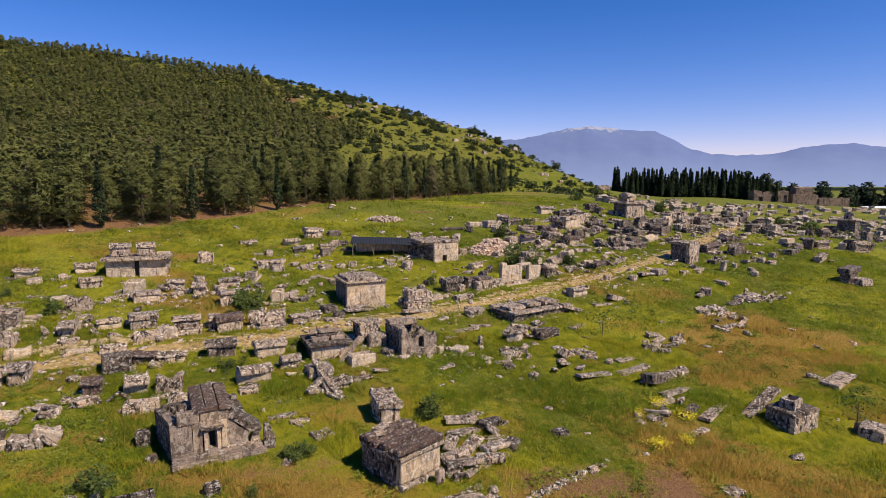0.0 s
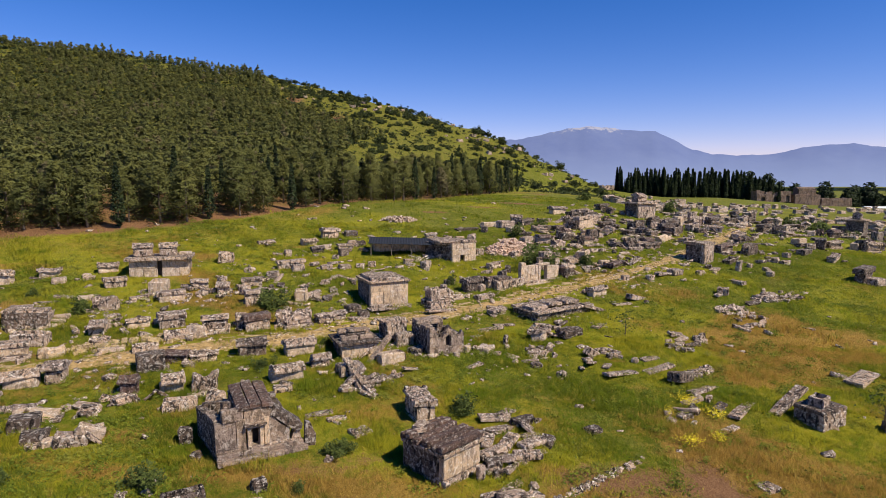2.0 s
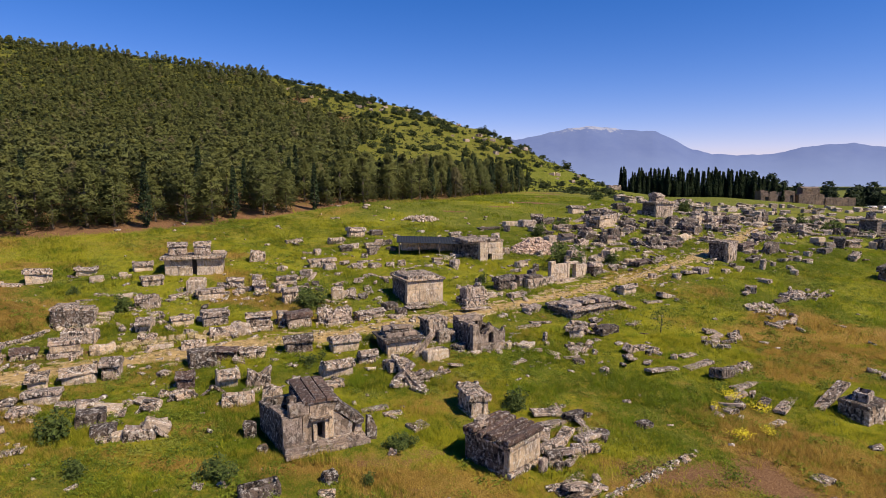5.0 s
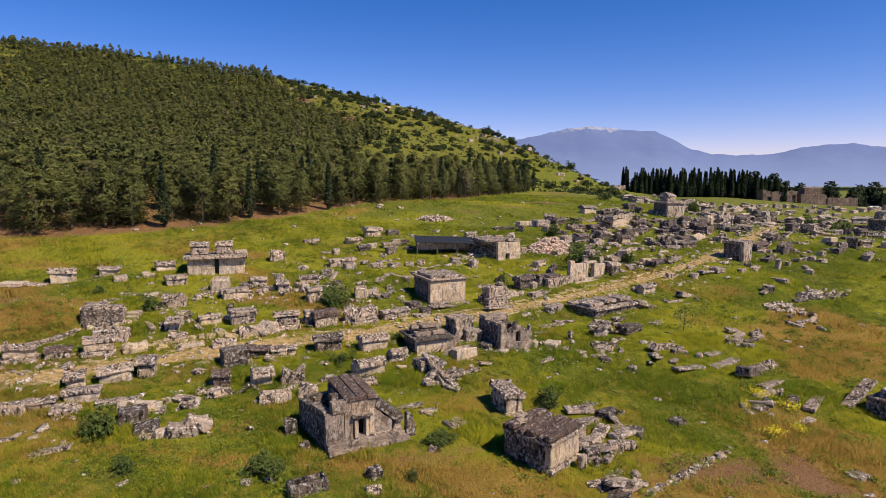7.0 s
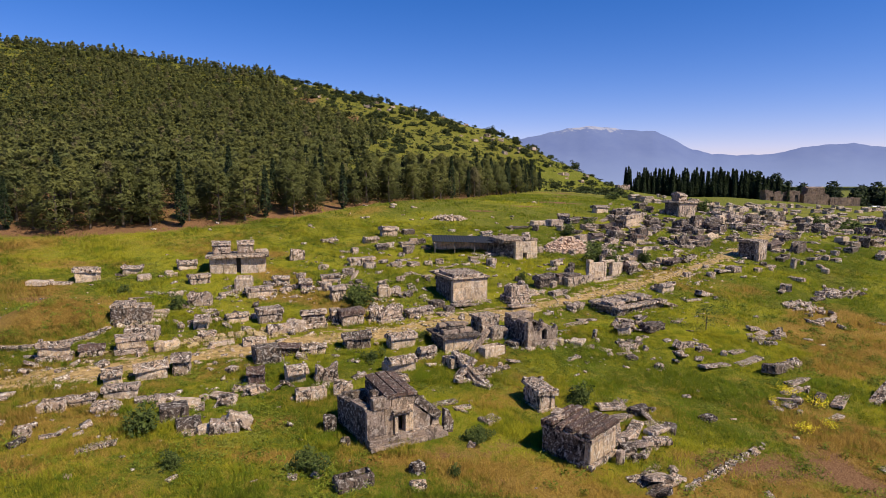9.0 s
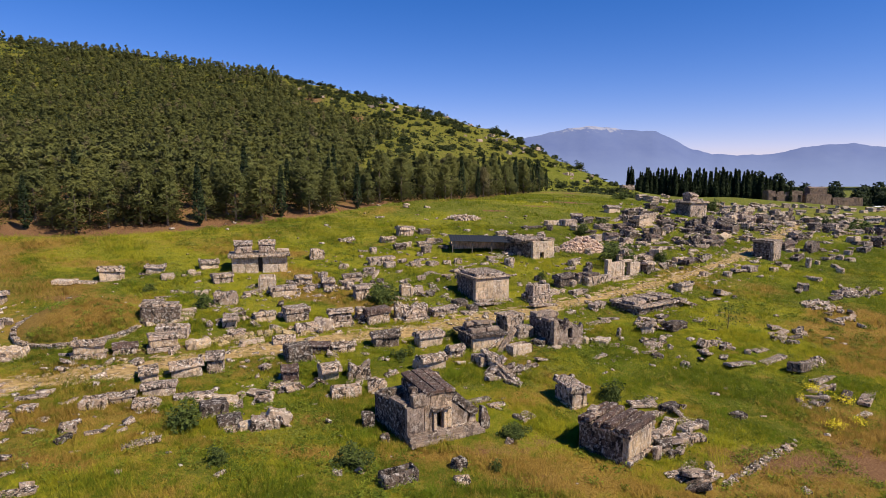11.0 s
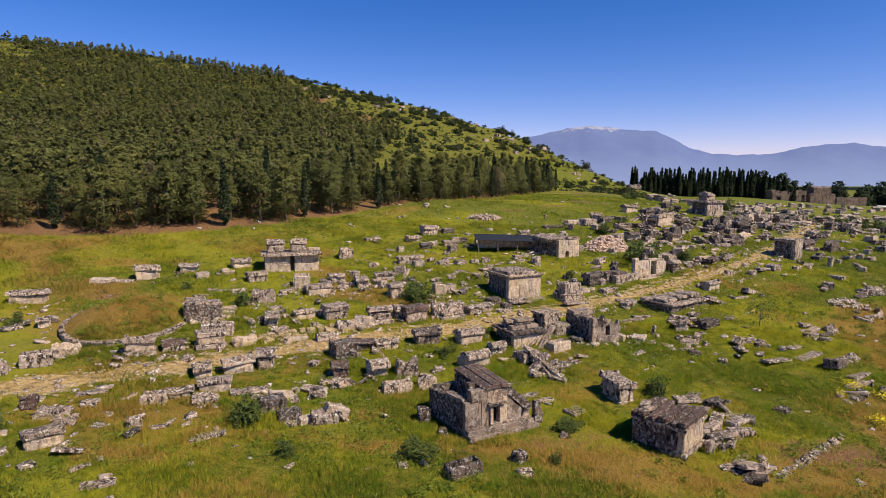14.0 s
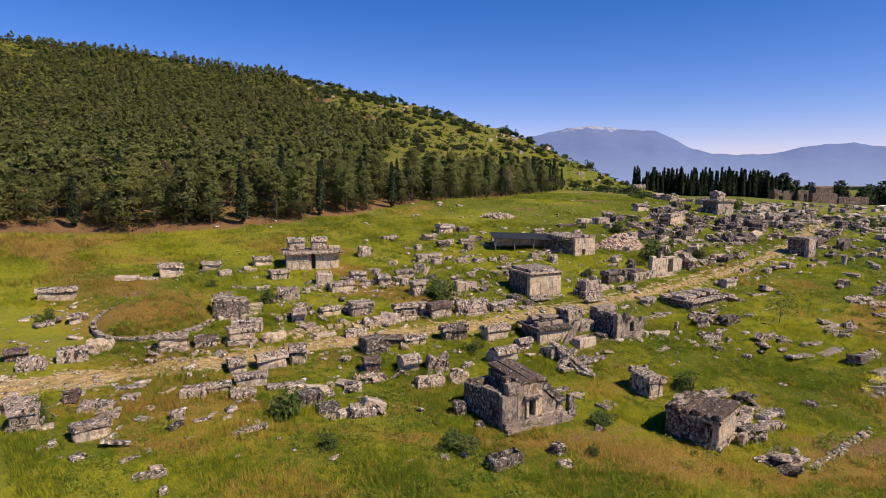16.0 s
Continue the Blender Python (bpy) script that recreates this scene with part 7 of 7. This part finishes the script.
def flowers(x, y, rx, ry, n):
    rng = np.random.default_rng(int(x * 10))
    p = rng.normal(size=(n, 2)) * np.array([rx, ry]) * 0.30 + np.array([x, y])
    z = ground(p[:, 0], p[:, 1]) + rng.uniform(0.25, 0.6, n)
    V, Fc = sprays(rng, np.column_stack([p, z]), 0.065)
    tagged(soup("flowers", V, Fc, FLOWER), "patch of bright yellow wild flowers", "flowers", kind="stuff")


bushes()
sapling(*SAPLING, 2.6)
sapling(13.4, 48.5, 1.9)
for fx, fy, rx, ry, n in FLOWERS:
    flowers(fx, fy, rx, ry, n // 2)


# ---- grass ----
def build_grass():
    rng = np.random.default_rng(2)
    out = []
    for n, x0, x1, y0, y1, h0, h1, spread, blades, wide in ((170000, -42, 36, 20, 48, 0.10, 0.33, 0.26, 6, 0.019), (110000, -70, 60, 46, 84, 0.12, 0.34, 0.42, 5, 0.032), (22000, -70, 100, 80, 150, 0.14, 0.34, 0.8, 4, 0.10)):
        x, y = rng.uniform(x0, x1, n), rng.uniform(y0, y1, n)
        ok = (x > -y * 0.82 - 19) & (x < y * 0.82 + 3) & ((np.abs(off_road(x, y)) > 1.05 + 0.7 * wave(x, y, 0.9, 2)) | (rng.uniform(0, 1, n) < 0.30 * (wave(x, y, 1.2, 6) > 0.1))) & (y < foot(x) - 1)
        dry, bare, lush = zones(x, y)
        ok &= rng.uniform(0, 1, n) > bare * 1.1
        ok &= rng.uniform(0, 1, n) < 0.45 + 0.55 * (wave(x, y, 1.3, 9) > -0.15)
        x, y = x[ok], y[ok]
        k = len(x)
        tall = rng.uniform(h0, h1, k) * (0.65 + 0.75 * (wave(x, y, 2.0, 3) > 0.15) + 0.45 * (wave(x, y, 0.9, 8) > 0.3))
        for b in range(blades):
            a = rng.uniform(0, 2 * np.pi, k)
            bx, by = x + rng.normal(size=k) * spread * 0.5, y + rng.normal(size=k) * spread * 0.5
            z = ground(bx, by) - 0.02
            h = tall * rng.uniform(0.6, 1.1, k)
            w = wide * rng.uniform(0.6, 1.3, k)
            lean = rng.uniform(0.35, 1.05, k) * h
            c, s = np.cos(a), np.sin(a)
            out.append(np.stack([np.stack([bx - s * w, by + c * w, z], -1), np.stack([bx + s * w, by - c * w, z], -1), np.stack([bx + c * lean, by + s * lean, z + h], -1)], 1).reshape(-1, 3))
    V = np.concatenate(out)
    tagged(soup("grass", V, np.arange(len(V)).reshape(-1, 3), GRASS, zone=True), "tall wild meadow grass, green with golden dry seed heads", "grass", kind="stuff")


build_grass()


def build_weeds():
    """Leafy clumps that stand above the grass, thickest round the stones."""
    rng = np.random.default_rng(14)
    pts = []
    n = 0
    while n < 2700:
        x, y = rng.uniform(-44, 52), rng.uniform(21, 82)
        if abs(float(off_road(x, y))) < 2 or x > y * 0.82 + 2 or x < -y * 0.82 - 18 or rng.uniform() > 0.35 + 0.6 * float(wave(x, y, 4.0, 12)):
            continue
        h, r = rng.uniform(0.2, 0.55), rng.uniform(0.25, 0.75)
        k = int(26 + 60 * r)
        p = rng.normal(size=(k, 3)) * np.array([r * 0.5, r * 0.5, h * 0.35])
        p[:, 2] = np.abs(p[:, 2]) + 0.05
        pts.append(p + np.array([x, y, float(ground(x, y))]))
        n += 1
    V, Fc = sprays(rng, np.concatenate(pts), 0.13, 0.22)
    tagged(soup("weeds", V, Fc, WEED), "leafy green weeds standing among the grass", "weeds", kind="stuff")


build_weeds()


# ---- paving of the road ----
def build_paving():
    rng = np.random.default_rng(4)
    meshes = []
    for _ in range(6):
        bm = box_bm((1, 1, 1), None, 0.03, 1, 0.06)
        me = bpy.data.meshes.new("paving_slab")
        bm.to_mesh(me)
        bm.free()
        me.materials.append(PAVING_STONE)
        meshes.append(me)
    made = 0
    while made < 300:
        x = rng.uniform(-58, 40)
        d = rng.choice([-1.35, 1.35, rng.uniform(-1.2, 1.2)], p=[0.3, 0.4, 0.3]) + rng.normal() * 0.12
        y = float(road_y(x)) + d / 0.84
        yaw = math.degrees(math.atan2(float(road_y(x + 0.5) - road_y(x - 0.5)), 1)) + rng.normal() * 7
        ob = new("paving_slab", meshes[made % 6])
        ob.parent = ROAD_OB
        ob.matrix_basis = pose(x, y, float(ground(x, y)) - 0.11, rng.normal() * 1.5, rng.normal() * 2, yaw) @ Matrix.Diagonal((rng.uniform(0.5, 1.4), rng.uniform(0.3, 0.6), rng.uniform(0.12, 0.19), 1))
        made += 1


build_paving()


# ---- broken stones strewn over the open slope beyond the road ----
def build_slope_ruins():
    rng = np.random.default_rng(71)
    clusters = ((1.6, 29.3, 2.0, 0.9, 10), (1.0, 26.4, 1.4, 0.6, 7), (5.5, 45.0, 3.2, 1.6, 18), (7.5, 49.5, 2.6, 1.4, 14), (11.0, 44.0, 2.6, 0.9, 12),
                (14.5, 37.0, 2.4, 0.8, 12), (18.0, 47.5, 2.8, 1.0, 16), (25.5, 52.0, 3.0, 1.1, 16), (33.0, 60.5, 3.4, 1.3, 18), (-6.5, 39.0, 2.4, 1.2, 14), (-23.0, 33.2, 3.2, 0.9, 14),
                (-19.0, 47.6, 4.2, 0.9, 18), (-29.0, 46.5, 3.4, 1.0, 16), (-22.0, 55.5, 5.0, 1.6, 22), (-12.0, 60.0, 5.0, 1.8, 22), (14.0, 66.0, 4.5, 1.5, 18), (21.0, 72.0, 5.0, 1.6, 18))
    for cx, cy, rx, ry, n in clusters:
        for _ in range(n):
            u, v = rng.normal() * rx * 0.6, rng.normal() * ry * 0.6
            x, y = cx + u * 0.84 - v * 0.54, cy + u * 0.54 + v * 0.84
            if abs(float(off_road(x, y))) < 1.5:
                continue
            mat = (None, None, DARK_STONE, PALE_STONE)[int(rng.uniform(0, 4))]
            yaw, tip = 32 + rng.normal() * 40, (rng.normal() * 9, rng.normal() * 12)
            if rng.uniform() < 0.5:
                fallen_slab(x, y, yaw, rng.uniform(0.7, 1.7), rng.uniform(0.3, 0.65), rng.uniform(0.12, 0.28), tip, mat, 0.12)
            else:
                stone_block(x, y, yaw, rng.uniform(0.35, 0.8), rng.uniform(0.3, 0.55), rng.uniform(0.25, 0.55), mat, tip)


build_slope_ruins()
